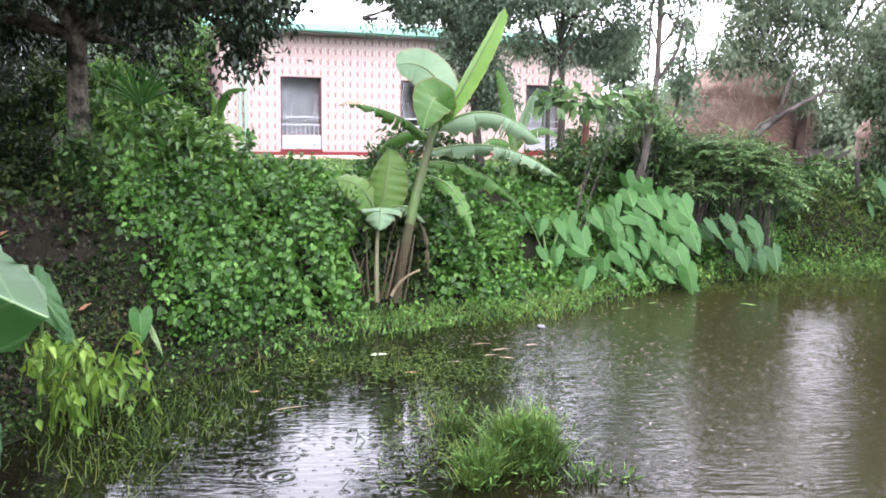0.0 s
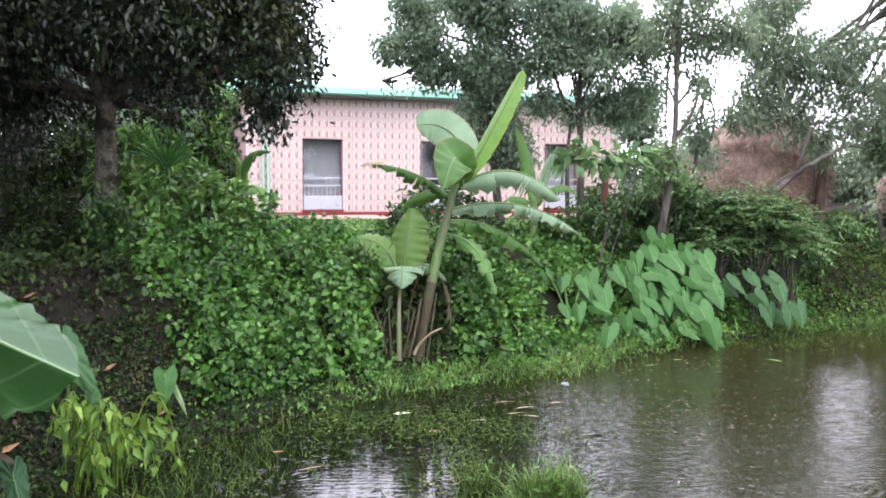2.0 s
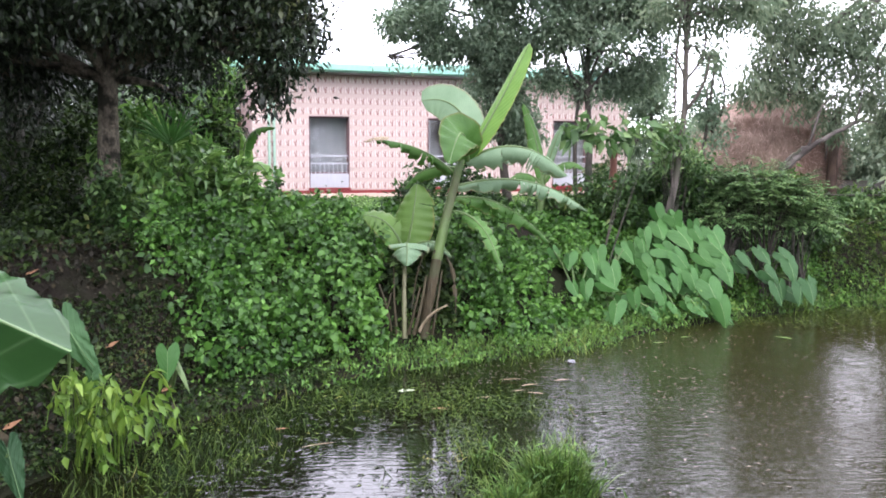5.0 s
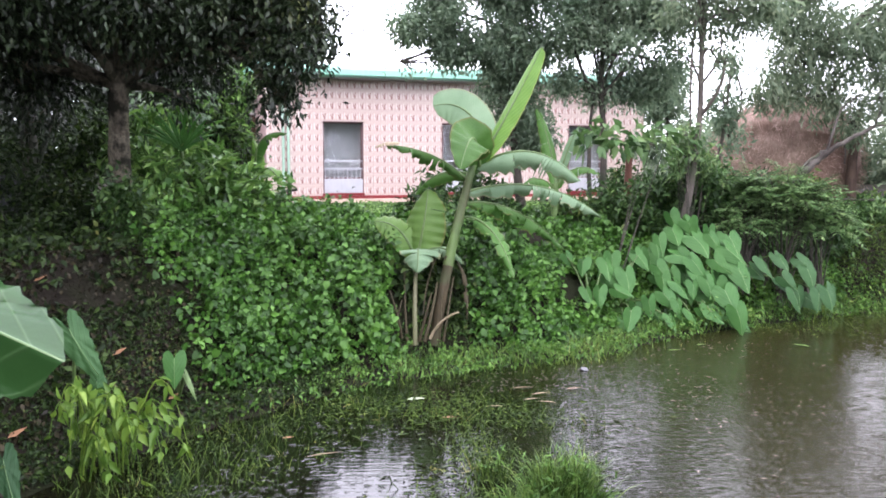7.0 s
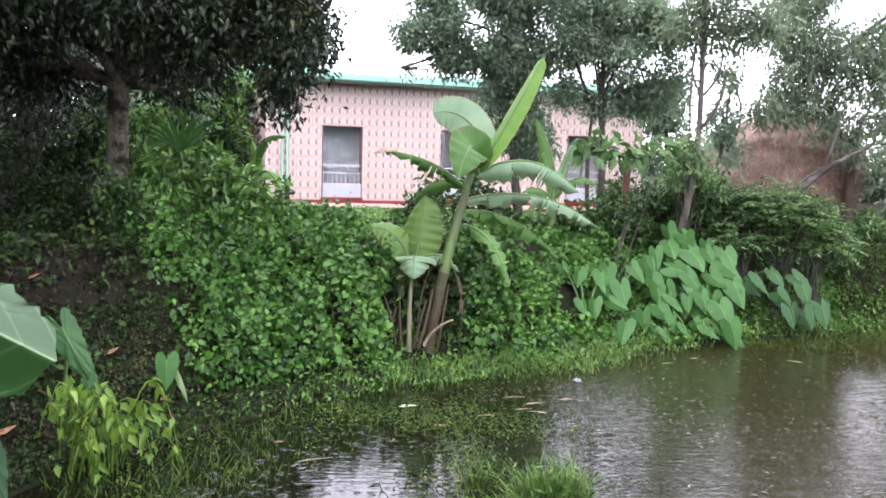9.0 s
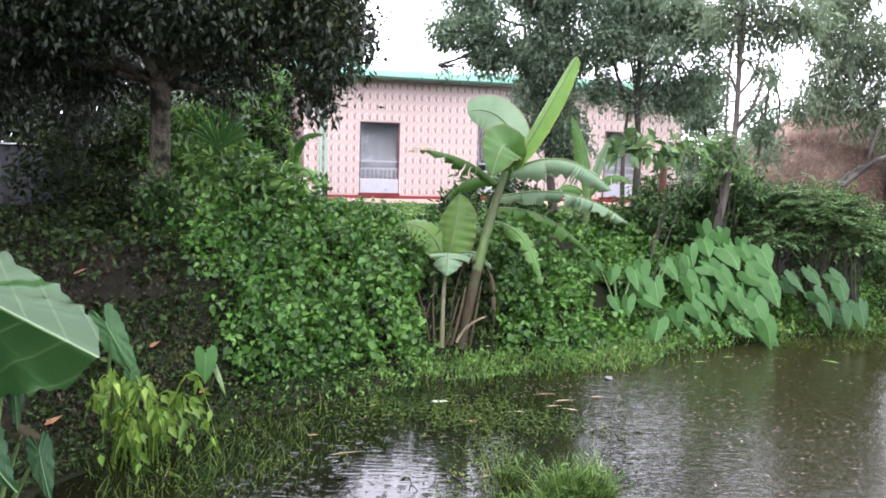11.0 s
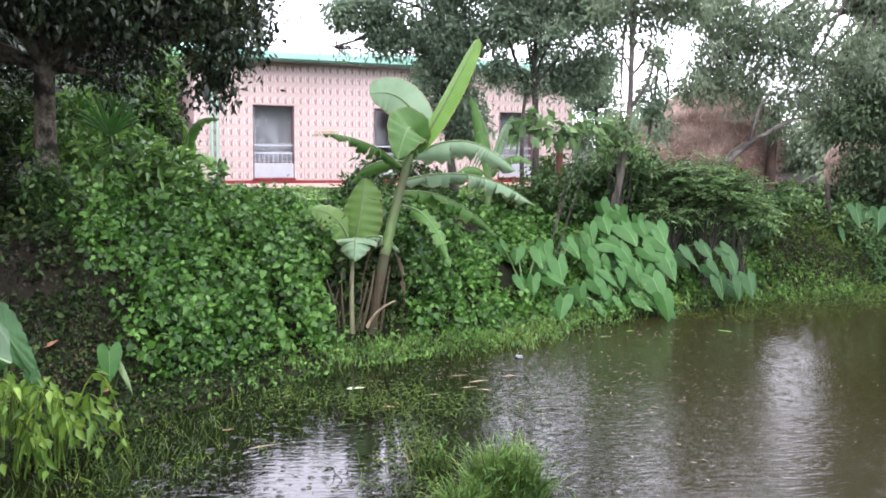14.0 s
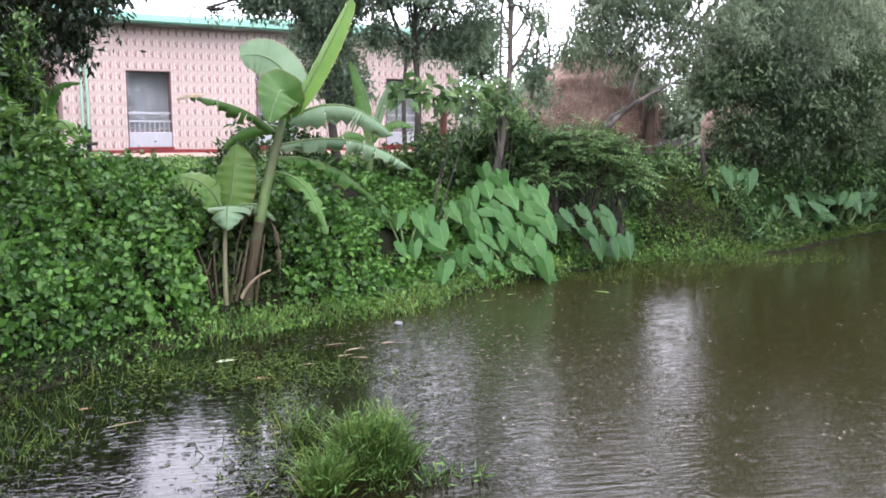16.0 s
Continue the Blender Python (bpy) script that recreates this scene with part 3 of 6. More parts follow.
pipe_x = 0.42
hop = bmesh.new()
bmesh.ops.create_cone(hop, cap_ends=True, segments=4, radius1=0.07, radius2=0.19, depth=0.26)
bmesh.ops.rotate(hop, verts=hop.verts, cent=(0, 0, 0), matrix=Matrix.Rotation(radians(45), 3, "Z"))
bmesh.ops.translate(hop, verts=hop.verts, vec=(pipe_x, -0.16, WZ1 - 0.16))
part("rain_hopper", bm_mesh("rain_hopper", hop, M_ROOF), house, "small green rainwater hopper", LOCAL)
for px in (pipe_x, pipe_x + 0.13):
    part("downpipe", tubes_mesh("downpipe", [(np.array([(px, -0.07, 0.02), (px, -0.07, 1.2), (px, -0.07, WZ1)]), (0.036, 0.036, 0.036), 10, 0)], M_PIPE), house, "pale green plastic downpipe", LOCAL)

for a, b in HOLES:
    win = new("window")
    win.parent = house
    tagged(win, label="tall window with glass, grey rails and white sill panel")
    fb = bmesh.new()
    t = 0.045
    box(fb, (a, 0.10, HB), (a + t, 0.16, HT), 0.004)
    box(fb, (b - t, 0.10, HB), (b, 0.16, HT), 0.004)
    box(fb, (a + t, 0.10, HT - t), (b - t, 0.16, HT), 0.004)
    box(fb, (a + t, 0.10, HB + 0.37), (b - t, 0.16, HB + 0.41), 0.004)
    part("window_frame", bm_mesh("window_frame", fb, M_FRAME), win, "brown frame", LOCAL)
    jb = bmesh.new()
    box(jb, (a, -0.018, HB), (a + 0.02, 0.10, HT))
    box(jb, (b - 0.02, -0.018, HB), (b, 0.10, HT))
    box(jb, (a + 0.02, -0.018, HT - 0.02), (b - 0.02, 0.10, HT))
    part("jamb", bm_mesh("jamb", jb, M_FRAME), win, "", LOCAL)
    for s0, s1 in ((a + t, b - t),):
        g = part("pane", box_mesh("pane", (s0, 0.128, HB + 0.412), (s1, 0.134, HT - t - 0.002), M_GLASS), win, "", LOCAL)
        g.visible_shadow = False
    part("sill", box_mesh("sill", (a + 0.022, -0.03, HB + 0.002), (b - 0.022, 0.098, HB + 0.37), M_WHITE, 0.012), win, "white sill panel", LOCAL)
    for zz in (HB + 0.62, HB + 0.82):
        part("rail", box_mesh("rail", (a + 0.022, 0.04, zz), (b - 0.022, 0.07, zz + 0.035), M_RAIL, 0.006), win, "grey metal rail", LOCAL)
    nb = 9
    bar_me = box_mesh("bar", (-0.008, 0.05, 0), (0.008, 0.062, 0.25), M_RAIL)
    for k in range(nb):
        part("bar", bar_me, win, "", Matrix.Translation((a + 0.06 + (b - a - 0.12) * k / (nb - 1), 0, HB + 0.37)))
    part("red_sill", box_mesh("red_sill", (a - 0.02, -0.07, WZ0 + 0.003), (b + 0.02, -0.002, HB), M_RED, 0.006), win, "dark red sill strip", LOCAL)
    if a == HOLES[1][0]:
        continue
    # pale curtain hanging well behind the glass
    n = 60
    cx = np.linspace(a - 0.1, b + 0.1, n)
    cy = 0.42 + 0.006 * np.sin(np.arange(n) * 0.45)
    cv = np.concatenate([np.column_stack([cx, cy, np.full(n, z)]) for z in (HB - 0.05, HT + 0.1)])
    cq = np.stack([np.arange(n - 1), np.arange(1, n), np.arange(1, n) + n, np.arange(n - 1) + n], 1)
    part("blind", mesh_from("blind", cv, cq.ravel(), np.full(n - 1, 4), M_ROOM), win, "plain pale blind", LOCAL)

# ---- the near things: banana, taro, trees follow ----


def blade_mesh(name, base, ctrl, tip, half, mat, fold=0.35, up=(0, -0.6, 1), tears=6, seed=0, steps=30, wave=0.03, full=0.62, drop=0.0):
    """A long leaf blade on a bent midrib: half its width each side, torn into strips, with u along and v across."""
    r = np.random.default_rng(seed)
    mid = curve(base, ctrl, tip, steps + 1)
    tang = unit(np.gradient(mid, axis=0))
    upv = np.tile(np.asarray(up, float), (len(mid), 1))
    side = unit(np.cross(tang, upv))
    nor = np.cross(side, tang)
    t = np.linspace(0, 1, steps + 1)
    prof = half * np.clip(np.sin(np.pi * np.clip(t * 0.94 + 0.05, 0, 1)), 0, 1) ** full
    prof[-1] = half * 0.06
    cols = np.array([0, 0.33, 0.7, 1.0])
    vs, uvs, fs = [], [], []
    n = 0
    for sgn in (-1, 1):
        cuts = sorted(set(r.choice(np.arange(4, steps - 1), size=min(tears, steps - 6), replace=False).tolist())) if tears else []
        bounds = [0] + cuts + [steps]
        for a, b in zip(bounds[:-1], bounds[1:]):
            sag = fold + r.normal() * (0.24 if tears < 5 else 0.42)
            reach = r.uniform(0.74 if tears < 5 else 0.55, 1.0) if tears else 1.0
            ts = np.linspace(a, b, b - a + 1)
            pinch = np.ones(len(ts))
            if b - a >= 1 and tears:
                pinch[-1] *= 0.96
            for k, ti in enumerate(ts):
                i = int(ti)
                w = prof[i] * pinch[k] * reach
                ripple = wave * math.sin(i * 1.7 + seed) * half * 6
                for c in cols:
                    ang = sag * c + drop * c * c
                    back = -0.02 * c if (k == len(ts) - 1 and b != steps) else 0.0
                    p = mid[i] + side[i] * (sgn * w * c * math.cos(ang)) - nor[i] * (w * c * math.sin(ang) - ripple * c * c * 0.5) + tang[i] * back
                    vs.append(p)
                    uvs.append((t[i], 0.5 + 0.5 * sgn * c))
            m = len(cols)
            for k in range(len(ts) - 1):
                for c in range(m - 1):
                    q = [n + k * m + c, n + k * m + c + 1, n + (k + 1) * m + c + 1, n + (k + 1) * m + c]
                    fs.append(q if sgn > 0 else q[::-1])
            n += len(ts) * m
    return mesh_from(name, np.array(vs), np.array(fs).ravel(), np.full(len(fs), 4), mat, np.array(uvs)), mid


def banana_leaf(plant, base, ctrl, tip, half, mat, label="", rib=0.022, **kw):
    me, mid = blade_mesh("leaf", base, ctrl, tip, half, mat, **kw)
    leaf = part("leaf", me, plant, label)
    part("midrib", tubes_mesh("midrib", [(mid, np.linspace(rib, rib * 0.2, len(mid)), 6, 0)], M_STEM), leaf)
    return leaf


def banana_stem(plant, path, r0, r1, mat, sheath=True):
    path = np.asarray(path, float)
    part("stem", tubes_mesh("stem", [(path, np.linspace(r0, r1, len(path)), 12, 0.05)], mat), plant)


banana = empty("banana_plant", (-0.10, 11.20, 0.17), label="tall banana plant with torn arching leaves at the water's edge", category="banana plant")
stem_line = curve((-0.12, 11.20, 0.15), (0.04, 11.60, 1.32), (0.42, 12.00, 2.56), 22)
part("stem", tubes_mesh("stem", [(stem_line[:11], np.linspace(0.072, 0.066, 11), 12, 0.12)], M_FOOT), banana, "lower stem wrapped in dead brown sheaths")
banana_stem(banana, stem_line[9:], 0.072, 0.052, M_PSEUDOSTEM)
banana_leaf(banana, (0.52, 12.00, 2.59), (0.90, 12.00, 3.21), (1.33, 12.10, 4.10), 0.205, M_BANANA_YOUNG, "young upright yellow-green leaf", fold=0.42, up=(-0.5, -1, 0.1), tears=0, seed=3, wave=0.012, full=0.36)
banana_leaf(banana, (0.60, 12.10, 2.74), (0.40, 12.50, 3.48), (-0.15, 12.40, 3.33), 0.29, M_BANANA_PALE, "pale leaf arching over", fold=0.15, up=(0.1, -1.0, 0.25), tears=0, seed=0, full=0.35, wave=0.012)
banana_leaf(banana, (0.50, 12.00, 2.45), (0.41, 11.50, 3.26), (0.21, 11.10, 2.46), 0.31, M_BANANA_SHADED, "broad leaf bending forward", fold=0.25, up=(0.1, -1.0, 0.4), tears=0, seed=5)
banana_leaf(banana, (0.33, 12.00, 2.28), (-0.08, 11.70, 2.73), (-0.76, 11.50, 2.77), 0.2, M_BANANA_SHADED, "drooping leaf with a dry brown tip", fold=1.0, up=(0, -0.2, 1), tears=9, seed=6)
me, mid = blade_mesh("dry_tip", (-0.58, 11.54, 2.80), (-0.74, 11.49, 2.83), (-0.90, 11.46, 2.74), 0.075, M_DRYSTALK, fold=0.9, up=(0, -0.3, 1), tears=3, seed=66, steps=12)
part("dry_tip", me, banana, "dry brown leaf tip")
banana_leaf(banana, (0.45, 12.00, 2.49), (1.22, 11.90, 2.98), (1.83, 11.70, 2.29), 0.40, M_BANANA_PALE, "pale arching leaf", fold=1.2, up=(0, -0.45, 1), tears=5, seed=7)
banana_leaf(banana, (0.47, 12.10, 2.45), (0.83, 12.30, 2.75), (1.15, 12.30, 2.43), 0.15, M_BANANA_PALE, "", fold=0.8, up=(0, -0.4, 1), tears=4, seed=8)
banana_leaf(banana, (0.33, 12.10, 2.14), (1.47, 12.70, 2.44), (2.28, 12.60, 1.76), 0.26, M_BANANA_PALE, "torn hanging leaf", fold=1.2, up=(0, -0.3, 1), tears=14, seed=9)
banana_leaf(banana, (0.28, 12.00, 1.79), (0.71, 11.60, 1.82), (0.93, 11.40, 1.03), 0.2, M_BANANA, "", fold=0.5, up=(0.4, -0.7, 0.6), tears=6, seed=10)
banana_leaf(banana, (0.32, 12.10, 1.98), (1.08, 12.90, 2.03), (1.77, 12.80, 1.27), 0.22, M_BANANA, "", fold=1.2, up=(0, -0.3, 1), tears=10, seed=12)
banana_leaf(banana, (0.41, 12.00, 2.37), (-0.12, 12.20, 2.52), (-0.40, 12.20, 2.09), 0.15, M_BANANA, "", fold=0.8, up=(0, -0.5, 1), tears=4, seed=13)
for a, c, b, r in (((-0.17, 11.00, 0.30), (-0.07, 10.95, 0.56), (0.19, 10.85, 0.67), 0.022), ((-0.53, 11.05, 0.29), (-0.57, 11.05, 0.58), (-0.70, 11.27, 0.88), 0.018),
                   ((-0.46, 11.05, 0.25), (-0.51, 11.21, 0.70), (-0.52, 11.59, 1.10), 0.018), ((-0.24, 11.00, 0.26), (-0.15, 11.05, 0.58), (-0.08, 11.46, 0.96), 0.027),
                   ((-0.00, 11.15, 0.23), (0.05, 11.15, 0.56), (0.13, 11.57, 1.02), 0.021), ((-0.31, 11.10, 0.24), (-0.24, 11.10, 0.54), (-0.16, 11.34, 0.83), 0.024), ((-0.62, 11.15, 0.28), (-0.62, 11.15, 0.49), (-0.54, 11.28, 0.76), 0.02)):
    part("dry_sheath", tubes_mesh("dry_sheath", [(curve(a, c, b, 8), np.linspace(r, r * 0.5, 8), 7, 0.1)], M_DRYSTALK if r == 0.022 else M_SHEATH), banana, "dry brown leaf stalk")
for k, (a, c, b, w) in enumerate((((0.12, 12.00, 1.44), (-0.19, 11.74, 1.39), (-0.27, 11.10, 0.57), 0.045), ((0.08, 11.88, 1.29), (0.34, 11.55, 1.18), (0.30, 11.10, 0.50), 0.05), ((0.10, 11.99, 1.36), (-0.04, 11.50, 1.18), (-0.02, 11.05, 0.43), 0.04))):
    me, mid = blade_mesh("dead_leaf", a, c, b, w, M_SHEATH, fold=1.1, up=(0, -1, 0.3), tears=8, seed=60 + k)
    part("dead_leaf", me, banana, "dead brown hanging leaf")
sucker = empty("banana_sucker", (-0.36, 11.10, 0.22), label="young banana sucker with slim pale stem", category="banana plant")
banana_stem(sucker, curve((-0.36, 11.10, 0.19), (-0.38, 11.16, 0.71), (-0.37, 11.74, 1.27), 8), 0.036, 0.024, M_SUCKER)
banana_leaf(sucker, (-0.37, 11.90, 1.20), (-0.27, 11.80, 1.61), (-0.21, 12.00, 2.17), 0.37, M_BANANA_SUCKER, "broad upright leaf", fold=0.3, up=(0, -1, 0.4), tears=1, seed=21)
banana_leaf(sucker, (-0.39, 11.90, 1.21), (-0.54, 11.90, 1.76), (-0.95, 11.90, 1.74), 0.3, M_BANANA_SUCKER, "", fold=0.3, up=(0.1, -1, 0.5), tears=1, seed=22)
banana_leaf(sucker, (-0.38, 11.90, 1.23), (-0.32, 11.50, 1.60), (-0.34, 11.30, 1.12), 0.33, M_BANANA_PALE, "", fold=0.25, up=(0, -0.8, 0.9), tears=2, seed=23)
banana_leaf(sucker, (-0.36, 11.90, 1.23), (-0.04, 11.80, 1.57), (0.27, 11.70, 1.18), 0.13, M_BANANA_PALE, "", fold=0.6, up=(0, -0.6, 1), tears=4, seed=24)
small_banana = empty("banana_plant", (1.92, 15.00, 1.21), label="smaller banana plant with narrow upright leaves", category="banana plant")
banana_stem(small_banana, curve((1.90, 15.00, 1.16), (1.94, 15.00, 1.65), (1.91, 15.00, 2.19), 8), 0.085, 0.05, M_STEM)
banana_leaf(small_banana, (1.93, 15.00, 2.09), (1.91, 15.20, 2.81), (1.61, 15.30, 3.48), 0.2, M_BANANA, "", fold=0.5, up=(0.2, -1, 0.3), tears=2, seed=31)
banana_leaf(small_banana, (1.95, 15.00, 2.09), (2.06, 15.00, 2.71), (2.31, 15.00, 3.17), 0.11, M_BANANA_PALE, "", fold=0.7, up=(-0.4, -1, 0.3), tears=2, seed=32)
banana_leaf(small_banana, (1.94, 15.00, 2.09), (2.24, 14.80, 2.67), (2.61, 14.70, 2.34), 0.16, M_BANANA, "", fold=0.5, up=(0, -0.7, 1), tears=3, seed=33)
banana_leaf(small_banana, (1.92, 15.00, 2.04), (1.67, 14.80, 2.43), (1.29, 14.80, 2.14), 0.15, M_BANANA, "", fold=0.6, up=(0, -0.6, 1), tears=4, seed=34)


def taro_mesh(name, notch, tip, half, mat, up, fold=0.3, drop=0.35, seed=0, curl=0.12, fold_low=None, blunt=False, fine=False, low=1.0):
    """Heart-shaped blade: lobes behind the stalk, a drooping point in front."""
    notch, tip = np.asarray(notch, float), np.asarray(tip, float)
    axis = tip - notch
    L = np.linalg.norm(axis)
    axis = axis / L
    side = unit(np.cross(axis, np.asarray(up, float)))
    nor = np.cross(side, axis)
    r = np.random.default_rng(seed)
    half_line = [(0.0, -0.10), (0.10, -0.27), (0.24, -0.40), (0.40, -0.40), (0.51, -0.26), (0.54, -0.05), (0.50, 0.18), (0.41, 0.42), (0.28, 0.64), (0.13, 0.84), (0.0, 1.0)]
    if blunt:
        half_line[7:10] = [(0.47, 0.42), (0.40, 0.64), (0.28, 0.84)]
    if fine:
        # round the outline off by cutting corners
        for _ in range(2):
            cut = [half_line[0]]
            for (x0, y0), (x1, y1) in zip(half_line[:-1], half_line[1:]):
                cut += [(0.75 * x0 + 0.25 * x1, 0.75 * y0 + 0.25 * y1), (0.25 * x0 + 0.75 * x1, 0.25 * y0 + 0.75 * y1)]
            half_line = cut + [half_line[-1]]
        half_line = [(px * (1 + 0.055 * math.sin(31 * py) + 0.045 * math.sin(58 * py + 1)), py) for px, py in half_line]
    line = half_line + [(-x, y) for x, y in half_line[-2:0:-1]]
    rings, spokes = (8 if fine else 4), len(line)
    vs, uvs = [notch], [(0.28, 0.5)]
    bend = r.normal() * curl
    for k in range(1, rings + 1):
        f = k / rings
        for s, (ax_, al_) in enumerate(line):
            wide = half * (low if ax_ > 0 else 1.0)
            across, along = ax_ * wide / 0.54 * f, al_ * L * f
            across += bend * L * (al_ * f) ** 2 * (1 if al_ > 0 else 0)
            wob = (0.016 * L * math.sin(0.9 * s + seed) if fine else 0.03 * L * math.sin(2.1 * s + seed)) * f * f
            hang = fold if fold_low is None or ax_ <= 0 else fold_low
            across /= math.sqrt(1 + hang * hang) / math.sqrt(1 + min(hang, 0.5) ** 2)
            h = -abs(ax_ * wide / 0.54 * f) * hang / math.sqrt(1 + hang * hang) * math.sqrt(1 + min(hang, 0.5) ** 2) + wob - drop * L * 0.5 * (f * max(al_, 0)) ** 2
            if fine:
                h += (0.019 if hang > 1 else 0.011) * L * math.sin(26 * (al_ * f + 0.9 * abs(ax_) * f)) * min(1.0, 3 * abs(ax_)) * f
            vs.append(notch + axis * along + side * across + nor * h)
            uvs.append((0.28 + 0.72 * al_ * f, 0.5 + 0.46 * ax_ * f / 0.54))
    fs = []
    for s in range(spokes):
        s2 = (s + 1) % spokes
        fs.append([0, 1 + s, 1 + s2])
    tri = len(fs)
    for k in range(rings - 1):
        for s in range(spokes):
            s2 = (s + 1) % spokes
            o = 1 + k * spokes
            fs.append([o + s, o + spokes + s, o + spokes + s2, o + s2])
    flat = np.concatenate([np.array(f) for f in fs])
    sizes = np.array([3] * tri + [4] * (len(fs) - tri))
    return mesh_from(name, np.array(vs), flat, sizes, mat, np.array(uvs))


def taro_leaf(plant, root, notch, tip, half, mat, up, label="", seed=0, **kw):
    leaf = part("leaf", taro_mesh("leaf", notch, tip, half, mat, up, seed=seed, **kw), plant, label)
    root, notch = np.asarray(root, float), np.asarray(notch, float)
    mid = (root + notch) / 2 + np.array([0, 0.12, 0.22]) * np.linalg.norm(notch - root)
    part("stalk", tubes_mesh("stalk", [(curve(root, mid, notch, 8), np.linspace(0.022, 0.010, 8), 6, 0)], M_STEM), plant)
    return leaf


TARO_ROOTS = [(2.21, 12.90, 0.34), (2.73, 13.30, 0.32), (3.44, 14.04, 0.53), (3.93, 14.08, 0.34), (4.49, 14.34, 0.25), (4.93, 14.82, 0.53), (5.74, 15.08, 0.29), (6.62, 15.44, 0.14)]
# where each leaf hangs, and its length
TARO_HEADS = [(3.41, 13.68, 1.27, 0.31), (3.67, 13.80, 1.41, 0.34), (3.97, 13.89, 1.52, 0.31), (4.05, 13.69, 1.29, 0.40), (4.27, 13.69, 1.29, 0.29), (4.53, 13.55, 1.12, 0.39), (3.08, 13.48, 1.04, 0.30), (3.35, 13.34, 0.88, 0.30), (3.74, 13.52, 1.08, 0.39), (3.94, 13.38, 0.92, 0.39), (4.28, 13.41, 0.96, 0.31), (4.59, 13.28, 0.81, 0.40), (3.36, 13.19, 0.71, 0.28), (3.61, 13.14, 0.65, 0.30), (3.80, 13.12, 0.63, 0.24), (3.38, 13.00, 0.50, 0.31), (4.30, 13.00, 0.50, 0.40), (4.39, 12.75, 0.24, 0.37)]
TARO_HEADS += [(4.04, 13.14, 0.65, 0.33), (3.08, 12.89, 0.39, 0.29), (3.53, 12.87, 0.36, 0.29), (3.38, 12.72, 0.20, 0.24), (2.28, 12.68, 0.59, 0.29), (2.47, 13.03, 0.96, 0.34), (2.75, 12.87, 0.79, 0.36), (2.69, 12.42, 0.32, 0.35), (2.61, 12.73, 0.64, 0.28), (2.10, 13.06, 1.00, 0.26), (5.17, 13.91, 0.90, 0.32), (5.46, 13.95, 0.95, 0.25), (5.85, 13.78, 0.74, 0.36), (5.52, 13.50, 0.42, 0.34), (6.06, 13.53, 0.46, 0.35), (5.87, 13.48, 0.41, 0.30), (5.46, 13.71, 0.66, 0.27), (3.69, 12.79, 0.28, 0.22), (4.03, 12.79, 0.28, 0.27)]
inner = np.random.default_rng(9)
TARO_HEADS += [(x + inner.normal() * 0.15, y + inner.uniform(0.12, 0.3), z + inner.normal() * 0.12, n * 0.9) for x, y, z, n in TARO_HEADS + TARO_HEADS[:20]]
taro_plants = {}
for k, (x, y, z, L) in enumerate(TARO_HEADS):
    rx, ry, rz = min(TARO_ROOTS, key=lambda p: (p[0] - x) ** 2 + 0.3 * (p[1] - y) ** 2)
    root = (rx, ry, on_ground(rx, ry))
    if root not in taro_plants:
        taro_plants[root] = empty("taro_plant", root, label="taro plant with large heart-shaped green leaves on the bank", category="taro plant", group="taro on the bank")
    r = np.random.default_rng(100 + k)
    axis = unit(np.array([0.38 + 0.3 * r.normal(), -0.45 + 0.2 * r.normal(), -0.85 + 0.25 * r.normal()]))
    c = np.array([x, y, max(z, on_ground(x, y) + 0.12)])
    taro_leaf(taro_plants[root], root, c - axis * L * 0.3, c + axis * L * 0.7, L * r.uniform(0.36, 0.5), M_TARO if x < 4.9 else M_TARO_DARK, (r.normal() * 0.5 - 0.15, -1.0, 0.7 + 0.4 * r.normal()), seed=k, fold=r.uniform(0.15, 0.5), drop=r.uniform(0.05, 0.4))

# dark taro along the far bank
for k, (x, y, leaves) in enumerate(((9.9, 16.5, 4), (10.7, 16.6, 5), (11.6, 17.1, 6), (12.2, 17.3, 6), (12.9, 17.6, 6), (13.5, 18.0, 6), (14.2, 18.2, 6), (15.0, 18.5, 5))):
    z = on_ground(x, y)
    plant = empty("taro_plant", (x, y, z), label="dark green taro plant under the far trees", category="taro plant", group="taro on the far bank")
    for s in range(leaves):
        r = np.random.default_rng(300 + 10 * k + s)
        ax = unit(np.array([r.normal() * 0.9, -0.6, -0.8 + 0.5 * r.normal()]))
        c = np.array([x + r.normal() * 0.3, y - 0.15 + r.normal() * 0.2, z + r.uniform(0.25, 0.85)])
        L = r.uniform(0.24, 0.42)
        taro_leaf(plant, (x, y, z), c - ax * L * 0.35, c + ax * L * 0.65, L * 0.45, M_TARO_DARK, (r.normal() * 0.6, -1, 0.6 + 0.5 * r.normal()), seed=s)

# large taro close to the camera
bx, by = -2.75, 4.5
near_taro = empty("taro_plant", (bx, by, on_ground(bx, by)), label="large elephant-ear taro with wet glossy leaves close by", category="taro plant")
root = (bx, by, on_ground(bx, by))
taro_leaf(near_taro, root, (-2.69, 4.35, 1.91), (-1.84, 4.20, 1.58), 0.33, M_TARO_NEAR, (0.25, -0.72, 0.85), "large wet green leaf", seed=2, fold=0.15, drop=0.0, curl=0.0, fold_low=1.7, low=1.45, blunt=True, fine=True)
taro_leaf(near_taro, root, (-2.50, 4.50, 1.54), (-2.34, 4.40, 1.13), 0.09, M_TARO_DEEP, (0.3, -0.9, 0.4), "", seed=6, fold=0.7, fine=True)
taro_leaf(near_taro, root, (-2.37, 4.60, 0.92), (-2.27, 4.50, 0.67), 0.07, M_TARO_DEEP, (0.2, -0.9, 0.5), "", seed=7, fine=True)
